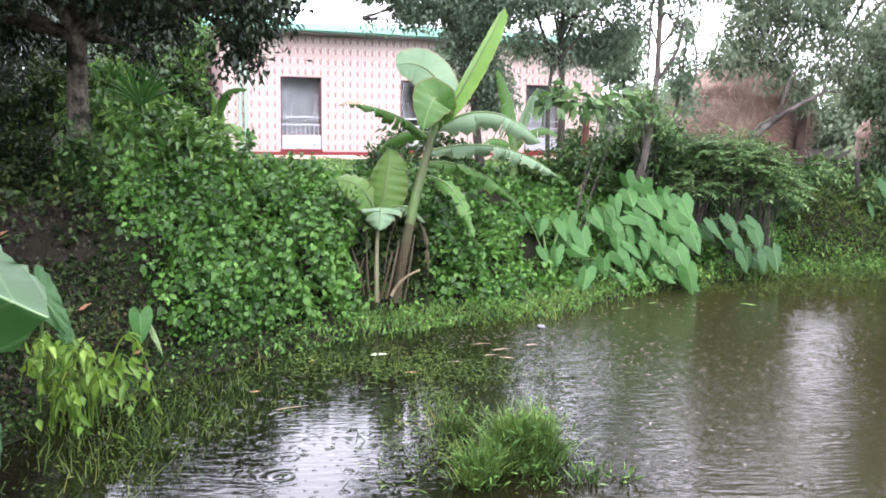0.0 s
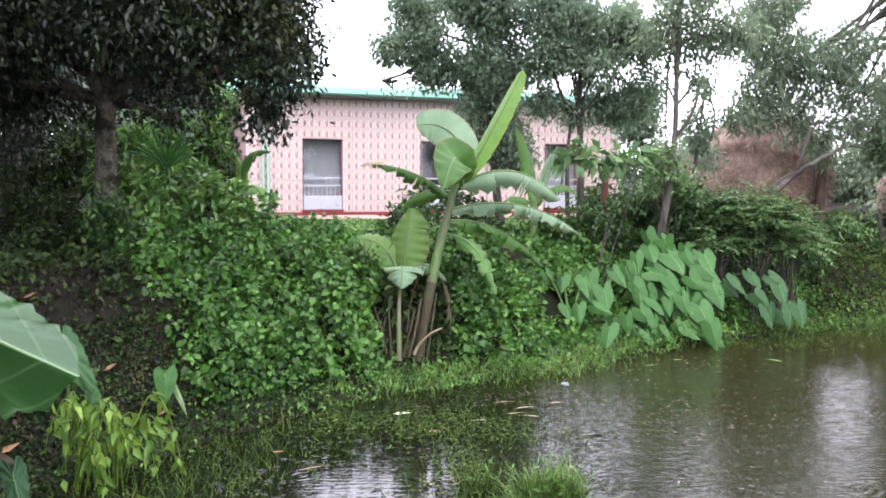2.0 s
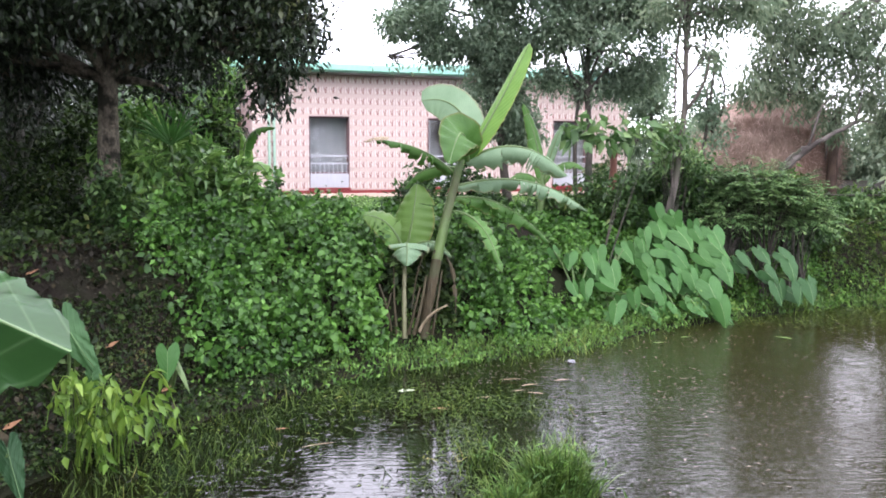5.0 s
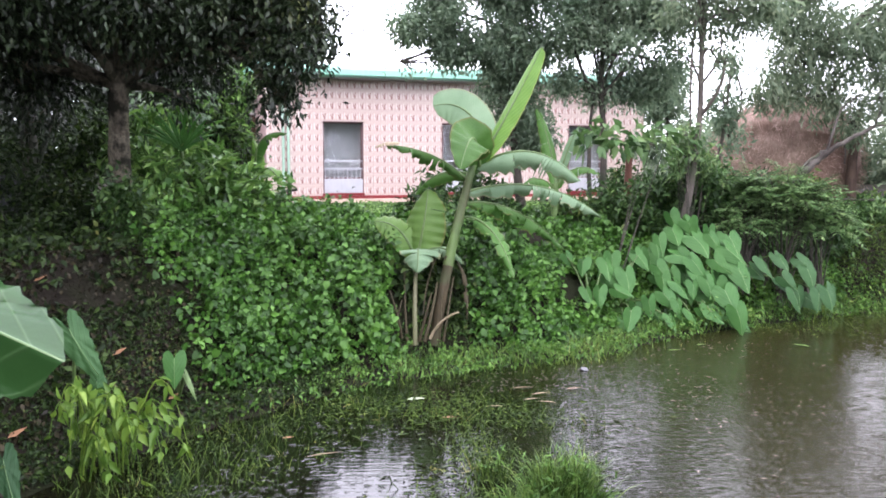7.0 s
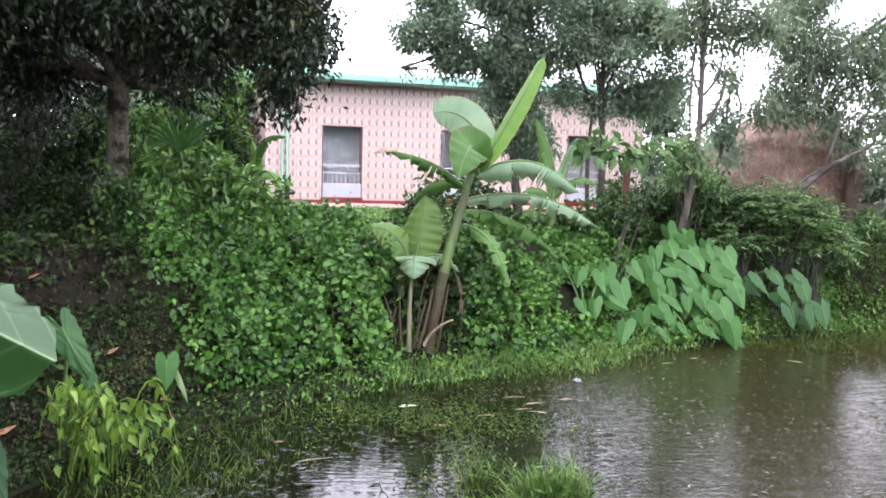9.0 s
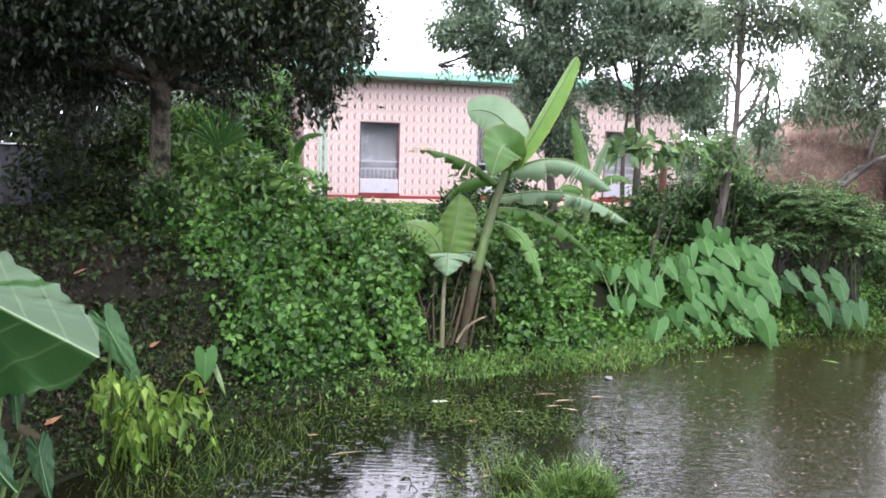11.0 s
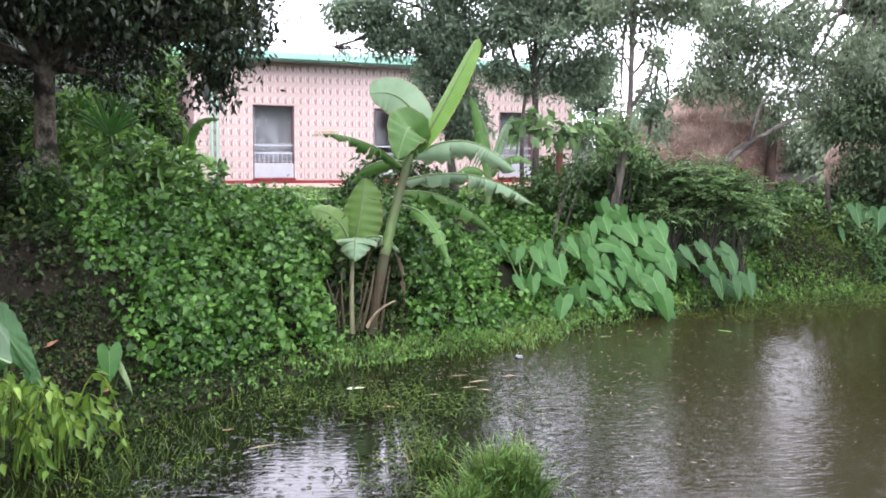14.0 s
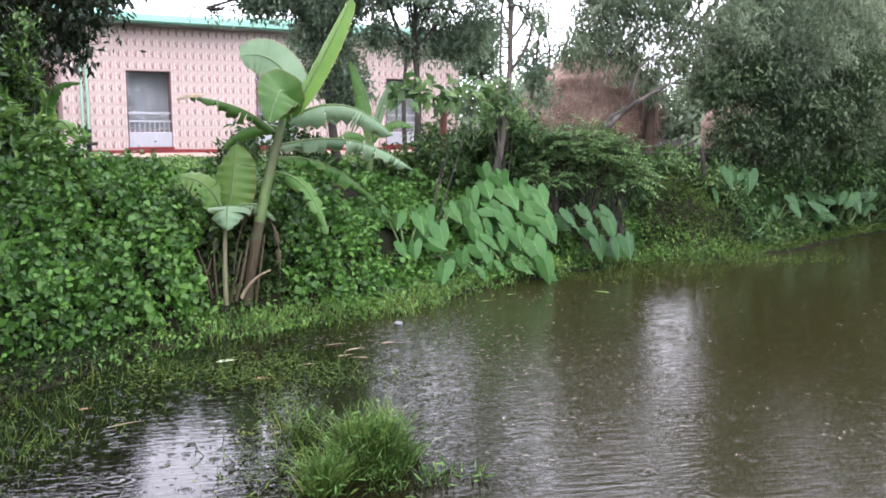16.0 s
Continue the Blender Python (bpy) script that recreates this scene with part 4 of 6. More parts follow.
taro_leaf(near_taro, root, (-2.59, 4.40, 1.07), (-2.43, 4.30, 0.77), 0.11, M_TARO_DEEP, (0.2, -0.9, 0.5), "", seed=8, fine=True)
taro_leaf(near_taro, root, (-2.52, 4.70, 0.99), (-2.35, 4.65, 0.94), 0.05, M_SHEATH, (0, -0.9, 0.5), "withered brown leaf", seed=9)
x, y = -3.28, 7.5
mid_taro = empty("taro_plant", (x, y, on_ground(x, y)), label="taro with one long dark leaf beside the herb", category="taro plant")
taro_leaf(mid_taro, (x, y, on_ground(x, y)), (-3.10, 7.20, 1.11), (-2.83, 7.10, 0.67), 0.125, M_TARO_DARK, (0.3, -1.0, 0.35), "long dark hanging leaf", seed=5, fold=0.3, fine=True)
taro_leaf(mid_taro, (x, y, on_ground(x, y)), (-2.89, 7.15, 0.70), (-2.86, 7.10, 0.48), 0.06, M_TARO_DARK, (0.1, -1.0, 0.35), "", seed=15, fold=0.3, fine=True)
x, y = -2.73, 8.84
small_taro = empty("taro_plant", (x, y, on_ground(x, y)), label="single small taro leaf on a thin stalk", category="taro plant")
taro_leaf(small_taro, (x, y, on_ground(x, y)), (-2.60, 8.30, 0.63), (-2.58, 8.20, 0.38), 0.115, M_TARO, (0.1, -1, 0.3), seed=11, fold=0.15)
taro_leaf(small_taro, (x, y, on_ground(x, y)), (-2.50, 8.35, 0.46), (-2.37, 8.25, 0.25), 0.03, M_STEM, (0.6, -1, 0.3), seed=12)

# ---- trees ----


def crown_leaves(blobs, twigs, per, length, width, mat, droop=0.6, gap=0.0, spread=0.2, seed=0, shape=LEAF_LANCE):
    """Leaves in whorls on twig ends within soft blobs, thinned out by noise so that sky shows between them."""
    r = np.random.default_rng(seed)
    vol = np.array([b[1][0] * b[1][1] * b[1][2] for b in blobs]) ** 0.75
    pick = r.choice(len(blobs), size=twigs, p=vol / vol.sum())
    cen = np.array([b[0] for b in blobs], float)[pick]
    rad = np.array([b[1] for b in blobs], float)[pick]
    d = unit(r.normal(size=(twigs, 3)))
    p = cen + d * rad * (r.uniform(0.12, 1.0, size=(twigs, 1)) ** 0.5) * (1 + 0.13 * r.normal(size=(twigs, 1)))
    keep = np.array([noise.noise(Vector(q) * 1.25 + Vector((seed, 0, 0))) + 0.5 * noise.noise(Vector(q) * 3.1) > gap - 0.25 for q in p])
    p, d = p[keep], d[keep]
    n = len(p)
    pos = np.repeat(p, per, 0) + r.normal(size=(n * per, 3)) * spread * 0.5
    ax = unit(r.normal(size=(n * per, 3)) * 0.75 + np.repeat(d, per, 0) * 0.5 + np.array([0, 0, -droop]))
    nor = r.normal(size=(n * per, 3)) * 0.55 + np.array([0, 0, 1.0])
    ln = length * r.uniform(0.6, 1.25, n * per)
    return scatter("crown", shape, pos, ax, nor, ln, ln * width, mat), p


def make_tree(name, label, trunk, r0, r1, blobs, leaf, bark, twigs, per, length, width, droop=0.6, gap=0.0, seed=0, forks=(), spread=0.2, sprays=10):
    trunk = np.asarray(trunk, float)
    tree = empty(name, trunk[0], label=label, category="tree")
    t = np.linspace(0, 1, len(trunk))
    fine = np.stack([np.interp(np.linspace(0, 1, 22), t, trunk[:, k]) for k in range(3)], 1)
    part("trunk", tubes_mesh("trunk", [(fine, np.linspace(r0, r1, 22) * (1 + 0.35 * np.exp(-np.linspace(0, 9, 22))), 12, 0.05)], bark), tree)
    r = np.random.default_rng(seed + 50)
    for a, b, rr in forks:
        a, b = np.asarray(a, float), np.asarray(b, float)
        part("limb", tubes_mesh("limb", [(curve(a, (a + b) / 2 + r.normal(size=3) * 0.15, b, 9), np.linspace(rr, rr * 0.45, 9), 8, 0.05)], bark), tree)
    me, ends = crown_leaves(blobs, twigs, per, length, width, leaf, droop, gap, spread, seed)
    top = fine[-1]
    sp = []
    for c, rad in blobs:
        c = np.asarray(c, float)
        k = fine[min(21, 15 + r.integers(0, 7))]
        mid = (k + c) / 2 + r.normal(size=3) * 0.2 + np.array([0, 0, 0.25])
        part("limb", tubes_mesh("limb", [(curve(k, mid, c, 10), np.linspace(max(r1 * 0.7, 0.025), 0.015, 10), 7, 0.05)], bark), tree)
        near = ends[np.argsort(np.linalg.norm((ends - c) / np.asarray(rad), axis=1) + r.uniform(0, 1.2, len(ends)))[:sprays]]
        for e in near:
            sp.append((curve(c, (c + e) / 2 + r.normal(size=3) * 0.1, e, 6), np.linspace(0.014, 0.004, 6), 4, 0))
    if sp:
        part("branchwork", tubes_mesh("branchwork", sp, bark), tree, kind="stuff")
    part("crown", me, tree)
    return tree


zb = on_ground
make_tree("mango_tree", "large dark mango tree with a rough mottled trunk", [(-4.21, 11.60, 1.43), (-4.28, 11.70, 2.10), (-4.32, 11.70, 2.60), (-4.29, 11.70, 3.70), (-4.20, 11.80, 5.45)], 0.165, 0.11,
          [((-4.6, 11.6, 5.2), (2.0, 1.6, 1.2)), ((-2.9, 11.0, 4.9), (1.25, 1.1, 0.9)), ((-2.02, 11.2, 4.05), (0.42, 0.6, 0.5)), ((-2.1, 11.3, 5.5), (0.75, 1.2, 1.0)), ((-6.4, 11.0, 4.8), (1.6, 1.3, 1.2)),
           ((-3.6, 10.6, 4.35), (1.2, 0.8, 0.5)), ((-5.3, 10.4, 4.4), (1.2, 0.8, 0.55)), ((-4.2, 11.6, 6.8), (2.0, 1.6, 1.1)), ((-7.2, 11.6, 3.8), (1.1, 0.9, 0.75)), ((-2.15, 11.2, 3.35), (0.24, 0.3, 0.24)),
           # blobs (-7.4, 9.9) to (-8.8, 10.4): unseen canopy added to shade the bank
           ((-1.85, 11.1, 4.4), (0.45, 0.5, 0.45)), ((-7.4, 9.9, 6.0), (2.0, 2.0, 1.2)), ((-5.2, 8.2, 6.2), (2.1, 2.0, 0.9)), ((-7.2, 6.6, 6.3), (2.2, 2.0, 1.0)), ((-8.8, 10.4, 5.6), (2.0, 2.0, 1.4)), ((-2.9, 11.3, 6.9), (1.2, 1.2, 1.0)),
           ((-3.68, 12.3, 3.80), (0.48, 0.60, 0.29)), ((-3.02, 11.3, 3.74), (0.35, 0.60, 0.24)), ((-3.34, 11.5, 3.36), (0.22, 0.30, 0.10)), ((-5.48, 12.3, 3.84), (0.48, 0.70, 0.40)), ((-5.68, 11.8, 3.64), (0.58, 0.80, 0.54)), ((-5.86, 12.8, 3.12), (0.42, 0.40, 0.22)), ((-1.86, 11.2, 3.80), (0.35, 0.60, 0.38)), ((-1.53, 11.2, 4.22), (0.23, 0.50, 0.36)), ((-1.99, 11.1, 3.33), (0.19, 0.20, 0.13)), ((-2.12, 11.1, 3.6), (0.2, 0.25, 0.2))],
          M_DARKLEAF, M_BARK_MANGO, 17000, 10, 0.115, 0.40, 0.75, -0.10, 1, spread=0.26,
          forks=[((-4.28, 11.70, 4.1), (-5.24, 11.40, 4.9), 0.06), ((-4.27, 11.70, 4.2), (-2.59, 11.20, 4.8), 0.055)])
make_tree("tree", "dark slender tree behind the mango", [(-6.50, 14.00, 1.38), (-6.58, 14.00, 2.15), (-6.62, 14.00, 3.40), (-6.40, 14.00, 4.72)], 0.15, 0.10,
          [((-6.9, 14.2, 4.5), (1.5, 1.2, 1.0)), ((-8.3, 14.0, 3.9), (1.3, 1.2, 1.0)), ((-7.3, 14.2, 5.9), (1.8, 1.5, 1.1)), ((-9.3, 13.2, 5.0), (1.5, 1.4, 1.4))],
          M_DARKLEAF, M_BARK, 2300, 10, 0.15, 0.34, 0.6, -0.05, 2, spread=0.28,
          forks=[((-6.45, 13.90, 1.57), (-5.95, 13.90, 2.25), 0.04), ((-6.53, 14.00, 2.33), (-5.84, 14.00, 4.11), 0.05), ((-6.0, 13.6, 1.45), (-5.55, 13.6, 2.2), 0.03)])
make_tree("tree", "dense dark green tree in front of the house wall", [(1.50, 16.40, 1.45), (1.41, 16.40, 2.10), (1.26, 16.40, 3.46), (1.19, 16.40, 4.90), (1.1, 16.40, 6.2)], 0.09, 0.04,
          [((1.24, 16.3, 4.58), (0.64, 0.70, 0.79)), ((1.21, 16.4, 3.56), (0.59, 0.60, 0.64)), ((1.70, 16.5, 3.05), (0.43, 0.40, 0.43)), ((0.36, 16.2, 5.07), (0.68, 0.70, 0.74)), ((0.2, 16.1, 4.55), (0.42, 0.40, 0.28)), ((-0.56, 16.0, 4.99), (0.44, 0.40, 0.31)), ((-0.76, 15.9, 4.33), (0.23, 0.20, 0.14)), ((1.18, 16.3, 5.89), (1.17, 0.90, 0.74)), ((-0.05, 16.2, 5.77), (0.63, 0.60, 0.53))],
          M_MIDHAZELEAF, M_BARK, 3500, 16, 0.11, 0.40, 0.55, -0.02, 3, spread=0.2, sprays=14)
make_tree("tree", "twin-stemmed tree with dark bare lower stems", [(2.91, 15.90, 1.44), (2.89, 15.90, 1.96), (2.91, 15.90, 2.93), (2.83, 15.90, 3.79), (2.87, 15.90, 5.63)], 0.075, 0.04,
          [((2.27, 15.9, 4.83), (0.62, 0.70, 0.62)), ((3.08, 15.9, 4.53), (0.72, 0.80, 0.57)), ((3.80, 15.9, 4.34), (0.57, 0.60, 0.47)), ((2.90, 15.9, 3.84), (0.62, 0.50, 0.29)), ((3.69, 15.8, 3.85), (0.42, 0.40, 0.22)), ((2.35, 15.9, 5.81), (0.83, 0.80, 0.62)), ((3.37, 15.9, 5.42), (0.83, 0.80, 0.57)), ((2.20, 16.0, 4.1), (0.28, 0.40, 0.4)), ((3.95, 15.8, 5.11), (0.46, 0.40, 0.41))],
          M_MIDHAZELEAF, M_BARK, 2500, 16, 0.11, 0.40, 0.55, 0.15, 4, spread=0.2, sprays=14,
          forks=[((2.69, 15.80, 1.44), (2.71, 15.90, 3.79), 0.05), ((2.82, 15.90, 3.69), (3.58, 15.90, 4.74), 0.04), ((2.69, 15.90, 3.69), (2.28, 15.90, 4.74), 0.04)])
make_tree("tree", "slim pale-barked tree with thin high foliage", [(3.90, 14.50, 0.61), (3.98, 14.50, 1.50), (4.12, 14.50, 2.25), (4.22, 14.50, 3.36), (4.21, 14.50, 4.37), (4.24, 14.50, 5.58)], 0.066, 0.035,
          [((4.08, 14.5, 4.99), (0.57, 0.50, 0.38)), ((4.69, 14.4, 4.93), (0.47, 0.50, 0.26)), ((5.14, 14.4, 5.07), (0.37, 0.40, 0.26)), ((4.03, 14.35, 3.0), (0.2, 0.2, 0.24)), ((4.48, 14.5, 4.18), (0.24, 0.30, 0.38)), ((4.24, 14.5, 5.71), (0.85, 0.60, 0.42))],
          M_HAZELEAF, M_BARK_PALE, 900, 9, 0.12, 0.38, 0.5, 0.06, 5, spread=0.28,
          forks=[((4.22, 14.50, 3.31), (4.58, 14.50, 4.32), 0.035), ((4.21, 14.50, 3.82), (4.50, 14.50, 4.64), 0.025), ((4.20, 14.50, 3.64), (3.74, 14.50, 4.38), 0.025)], sprays=9)
make_tree("tree", "tree with small light leaves by the straw stack", [(5.74, 17.50, 1.43), (5.48, 17.50, 2.41), (5.61, 17.50, 3.53), (5.70, 17.50, 4.60)], 0.05, 0.02,
          [((5.55, 17.5, 3.64), (0.28, 0.40, 0.45)), ((5.68, 17.5, 3.08), (0.28, 0.40, 0.40)), ((5.74, 17.5, 4.52), (0.23, 0.30, 0.28))],
          M_MIDHAZELEAF, M_BARK_PALE, 230, 9, 0.13, 0.4, 0.4, 0.1, 6, sprays=8)
make_tree("tree", "leafy pale green tree beyond the end of the house", [(6.05, 23.0, 1.2), (6.00, 23.0, 2.4), (5.85, 23.0, 3.6), (5.85, 23.0, 4.7)], 0.08, 0.04,
          [((5.84, 23.0, 4.58), (0.68, 0.7, 0.5)), ((6.22, 23.0, 3.34), (0.5, 0.7, 0.6)), ((5.41, 23.0, 3.03), (0.5, 0.6, 0.5)), ((5.92, 23.0, 3.76), (0.6, 0.6, 0.5)), ((5.50, 23.0, 4.0), (0.45, 0.6, 0.5)), ((6.74, 22.8, 3.0), (0.5, 0.5, 0.55))],
          M_MIDHAZELEAF, M_BARK_PALE, 620, 11, 0.17, 0.42, 0.45, 0.05, 9, sprays=6)
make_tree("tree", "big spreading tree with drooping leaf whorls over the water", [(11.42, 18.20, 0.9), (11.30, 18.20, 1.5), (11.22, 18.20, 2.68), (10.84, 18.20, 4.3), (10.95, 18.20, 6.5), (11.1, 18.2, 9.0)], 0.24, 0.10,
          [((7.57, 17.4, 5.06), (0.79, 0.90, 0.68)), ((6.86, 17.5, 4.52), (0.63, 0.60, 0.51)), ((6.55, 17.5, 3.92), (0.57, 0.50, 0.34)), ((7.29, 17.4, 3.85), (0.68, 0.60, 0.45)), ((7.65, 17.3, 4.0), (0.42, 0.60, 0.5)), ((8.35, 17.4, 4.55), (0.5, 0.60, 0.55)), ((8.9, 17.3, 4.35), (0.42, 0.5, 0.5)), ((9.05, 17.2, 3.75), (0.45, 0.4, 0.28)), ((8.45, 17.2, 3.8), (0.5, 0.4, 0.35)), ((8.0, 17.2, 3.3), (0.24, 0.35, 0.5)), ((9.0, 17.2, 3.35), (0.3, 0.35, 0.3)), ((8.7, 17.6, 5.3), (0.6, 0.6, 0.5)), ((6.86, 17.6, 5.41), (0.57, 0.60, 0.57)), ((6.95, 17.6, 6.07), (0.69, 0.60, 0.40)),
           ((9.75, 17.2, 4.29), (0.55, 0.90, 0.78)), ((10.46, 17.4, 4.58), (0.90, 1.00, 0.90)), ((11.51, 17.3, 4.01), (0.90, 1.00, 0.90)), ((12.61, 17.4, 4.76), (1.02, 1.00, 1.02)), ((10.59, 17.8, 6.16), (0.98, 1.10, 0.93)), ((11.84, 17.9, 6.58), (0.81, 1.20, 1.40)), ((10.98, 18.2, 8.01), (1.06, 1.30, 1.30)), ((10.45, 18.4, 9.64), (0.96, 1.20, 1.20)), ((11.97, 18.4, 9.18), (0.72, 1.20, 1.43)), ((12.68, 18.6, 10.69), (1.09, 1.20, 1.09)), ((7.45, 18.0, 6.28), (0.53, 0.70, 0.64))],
          M_HAZELEAF, M_BARK, 5200, 17, 0.155, 0.26, 0.8, 0.0, 7, spread=0.2, sprays=12,
          forks=[((11.08, 18.20, 2.84), (12.67, 17.80, 4.32), 0.10), ((11.14, 18.20, 2.69), (9.5, 17.4, 3.9), 0.08), ((10.9, 18.0, 4.2), (7.6, 17.5, 4.8), 0.06)])
# lower crown of the big tree, split off to take the shade-dark leaf colour
make_tree("tree", "low tree split from the big one's lower crown, leaves darkened for shade", [(10.6, 17.4, 1.0), (10.5, 17.4, 1.6), (10.7, 17.3, 2.3), (10.9, 17.2, 3.0)], 0.07, 0.04,
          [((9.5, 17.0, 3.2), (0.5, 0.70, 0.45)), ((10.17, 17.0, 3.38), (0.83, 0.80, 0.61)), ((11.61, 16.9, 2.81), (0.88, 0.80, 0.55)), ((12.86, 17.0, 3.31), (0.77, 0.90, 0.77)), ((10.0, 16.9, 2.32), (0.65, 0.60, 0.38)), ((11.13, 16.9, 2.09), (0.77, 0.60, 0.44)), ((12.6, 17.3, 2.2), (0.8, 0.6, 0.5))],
          M_SHADELEAF, M_BARK, 1700, 15, 0.14, 0.33, 0.7, 0.02, 17, spread=0.26)
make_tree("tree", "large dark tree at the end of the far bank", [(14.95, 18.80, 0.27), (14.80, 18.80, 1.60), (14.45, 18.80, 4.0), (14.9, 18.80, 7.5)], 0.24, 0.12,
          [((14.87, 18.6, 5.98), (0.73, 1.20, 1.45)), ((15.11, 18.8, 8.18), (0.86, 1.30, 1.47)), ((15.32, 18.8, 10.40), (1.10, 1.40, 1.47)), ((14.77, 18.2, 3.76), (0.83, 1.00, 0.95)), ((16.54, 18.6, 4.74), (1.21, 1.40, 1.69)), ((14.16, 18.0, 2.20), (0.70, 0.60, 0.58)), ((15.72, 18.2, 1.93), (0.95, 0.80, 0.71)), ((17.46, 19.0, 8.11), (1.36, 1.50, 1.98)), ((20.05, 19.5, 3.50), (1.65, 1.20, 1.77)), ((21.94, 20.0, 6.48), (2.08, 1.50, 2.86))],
          M_SHADELEAF, M_BARK, 3600, 16, 0.165, 0.26, 0.8, -0.02, 8, spread=0.3)

# ---- the leaning dead branch, straw stack, rail, shed, post ----
log = empty("dead_branch", (6.78, 16.70, 2.31), label="bare grey dead branch leaning up from the shrubs", category="branch")
lp = np.concatenate([curve((6.78, 16.70, 2.31), (7.02, 16.70, 2.54), (7.30, 16.70, 2.75), 9)[:-1], curve((7.30, 16.70, 2.75), (7.69, 16.70, 2.99), (8.18, 16.70, 3.23), 9)])
lp[:, 2] += 0.018 * np.sin(np.arange(len(lp)) * 2.1)
part("branch", tubes_mesh("branch", [(lp, np.interp(np.arange(len(lp)), [0, 3, 7, 9, 16], [0.075, 0.085, 0.07, 0.045, 0.03]), 10, 0.2)], M_BARK_DEAD), log, "split and darkened lower end")
fork = curve((7.30, 16.70, 2.75), (7.40, 16.70, 3.18), (7.53, 16.70, 3.57), 9)
part("limb", tubes_mesh("limb", [(fork, np.linspace(0.032, 0.016, 9), 8, 0.1)], M_BARK_DEAD), log)
part("splinter", tubes_mesh("splinter", [(lp[:7] + np.array([-0.05, -0.07, 0.075]), np.linspace(0.012, 0.026, 7), 6, 0.2)], M_BARK_PALE), log, "pale split wood")
for start, off, thick in ((fork[-1], (0.42, 0.0, 0.30), 0.016), (lp[-1], (0.10, 0.0, 0.38), 0.02), (lp[-1], (0.5, 0.1, -0.03), 0.018), (lp[11], (0.05, 0.05, -0.4), 0.016)):
    tip = start + np.array(off)
    part("twig", tubes_mesh("twig", [(curve(start, (start + tip) / 2 + np.array([0.05, 0, 0.05]), tip, 7), np.linspace(thick, 0.008, 7), 6, 0.06)], M_BARK_DEAD), log)

sx, sy = 7.66, 19.6
stack = empty("straw_stack", (sx, sy, zb(sx, sy)), label="weathered reddish-brown domed straw stack", category="haystack")
sb = bmesh.new()
bmesh.ops.create_uvsphere(sb, u_segments=64, v_segments=40, radius=1.0)
for v in sb.verts:
    p = v.co.copy()
    flat = math.hypot(p.x, p.y)
    full = math.sqrt(max(0.0, 1 - abs(p.z) ** 2.3)) / flat if flat > 1e-3 else 1.0
    q = Vector((p.x * full * 1.48, p.y * full * 1.48, p.z))
    q.z = 1.25 + (1.22 if p.z > 0 else 1.4) * (abs(p.z) ** 0.9) * (1 if p.z > 0 else -1)
    nn = noise.noise(Vector((p.x * 3, p.y * 3, p.z * 5))) * 0.10 + noise.noise(p * 9) * 0.04
    q.x *= 1 + nn
    q.y *= 1 + nn
    q.z += nn * 0.5
    v.co = q
stack_me = bm_mesh("mound", sb, M_STRAW, True)
stack_co = np.array([v.co for v in stack_me.vertices])
part("mound", stack_me, stack, "", Matrix.Identity(4))
n = 22000
idx = rng.integers(0, len(stack_co), n)
sp = stack_co[idx] + rng.normal(size=(n, 3)) * 0.07
outw = unit(stack_co[idx] - np.array([0, 0, 0.9]))
sax = unit(rng.normal(size=(n, 3)) * 0.5 + outw * 0.35 + np.array([0, 0, -0.75]))
part("straw", scatter("straw", BLADE, sp + outw * 0.02, sax, outw + rng.normal(size=(n, 3)) * 0.3, rng.uniform(0.10, 0.26, n), 0.008, M_STRAW_BLADE), stack, "loose straw ends", Matrix.Identity(4), kind="stuff")
sx2, sy2 = 11.9, 20.4
stack2 = empty("straw_stack", (sx2, sy2, zb(sx2, sy2)), label="smaller brown straw heap behind the trees", category="haystack")
s2 = part("mound", stack_me, stack2, "", Matrix.Diagonal((0.6, 0.6, 0.62, 1)))

rail = empty("bamboo_rail", (8.07, 17.20, 1.82), label="low bamboo rail on posts among the shrubs", category="fence")
part("pole", tubes_mesh("pole", [(curve((7.69, 17.20, 1.84), (8.58, 17.20, 1.79), (9.42, 17.20, 1.84), 8), np.full(8, 0.02), 8, 0.04)], M_BARK), rail)
for a, b in (((9.32, 17.20, 1.27), (9.22, 17.20, 1.94)),):
    part("post", tubes_mesh("post", [(curve(a, np.add(a, b) / 2 + np.array([0.03, 0, 0]), b, 8), np.linspace(0.06, 0.05, 8), 8, 0.06)], M_BARK), rail)

stump = empty("wooden_post", (8.40, 18.00, 1.40), label="thick weathered brown post beside the straw stack", category="post")
part("post", tubes_mesh("post", [(curve((8.40, 18.00, 1.38), (8.36, 18.00, 2.3), (8.45, 18.00, 3.56), 10), np.linspace(0.11, 0.09, 10), 10, 0.09)], M_BARK_OLD), stump)

shed = empty("sheet_fence", (-9.5, 17.2, 1.4), label="grey metal sheet wall, shade put into its colour, with a white top edge", category="fence")
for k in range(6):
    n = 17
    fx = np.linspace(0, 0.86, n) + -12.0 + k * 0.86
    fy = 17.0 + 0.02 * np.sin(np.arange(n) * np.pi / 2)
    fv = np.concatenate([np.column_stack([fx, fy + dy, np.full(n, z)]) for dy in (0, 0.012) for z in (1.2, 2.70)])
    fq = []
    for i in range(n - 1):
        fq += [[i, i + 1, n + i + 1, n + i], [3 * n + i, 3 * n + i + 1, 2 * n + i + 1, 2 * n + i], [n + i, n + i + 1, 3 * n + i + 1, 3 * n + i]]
    part("sheet", mesh_from("sheet", fv, np.array(fq).ravel(), np.full(len(fq), 4), M_SHED_SHADED), shed)
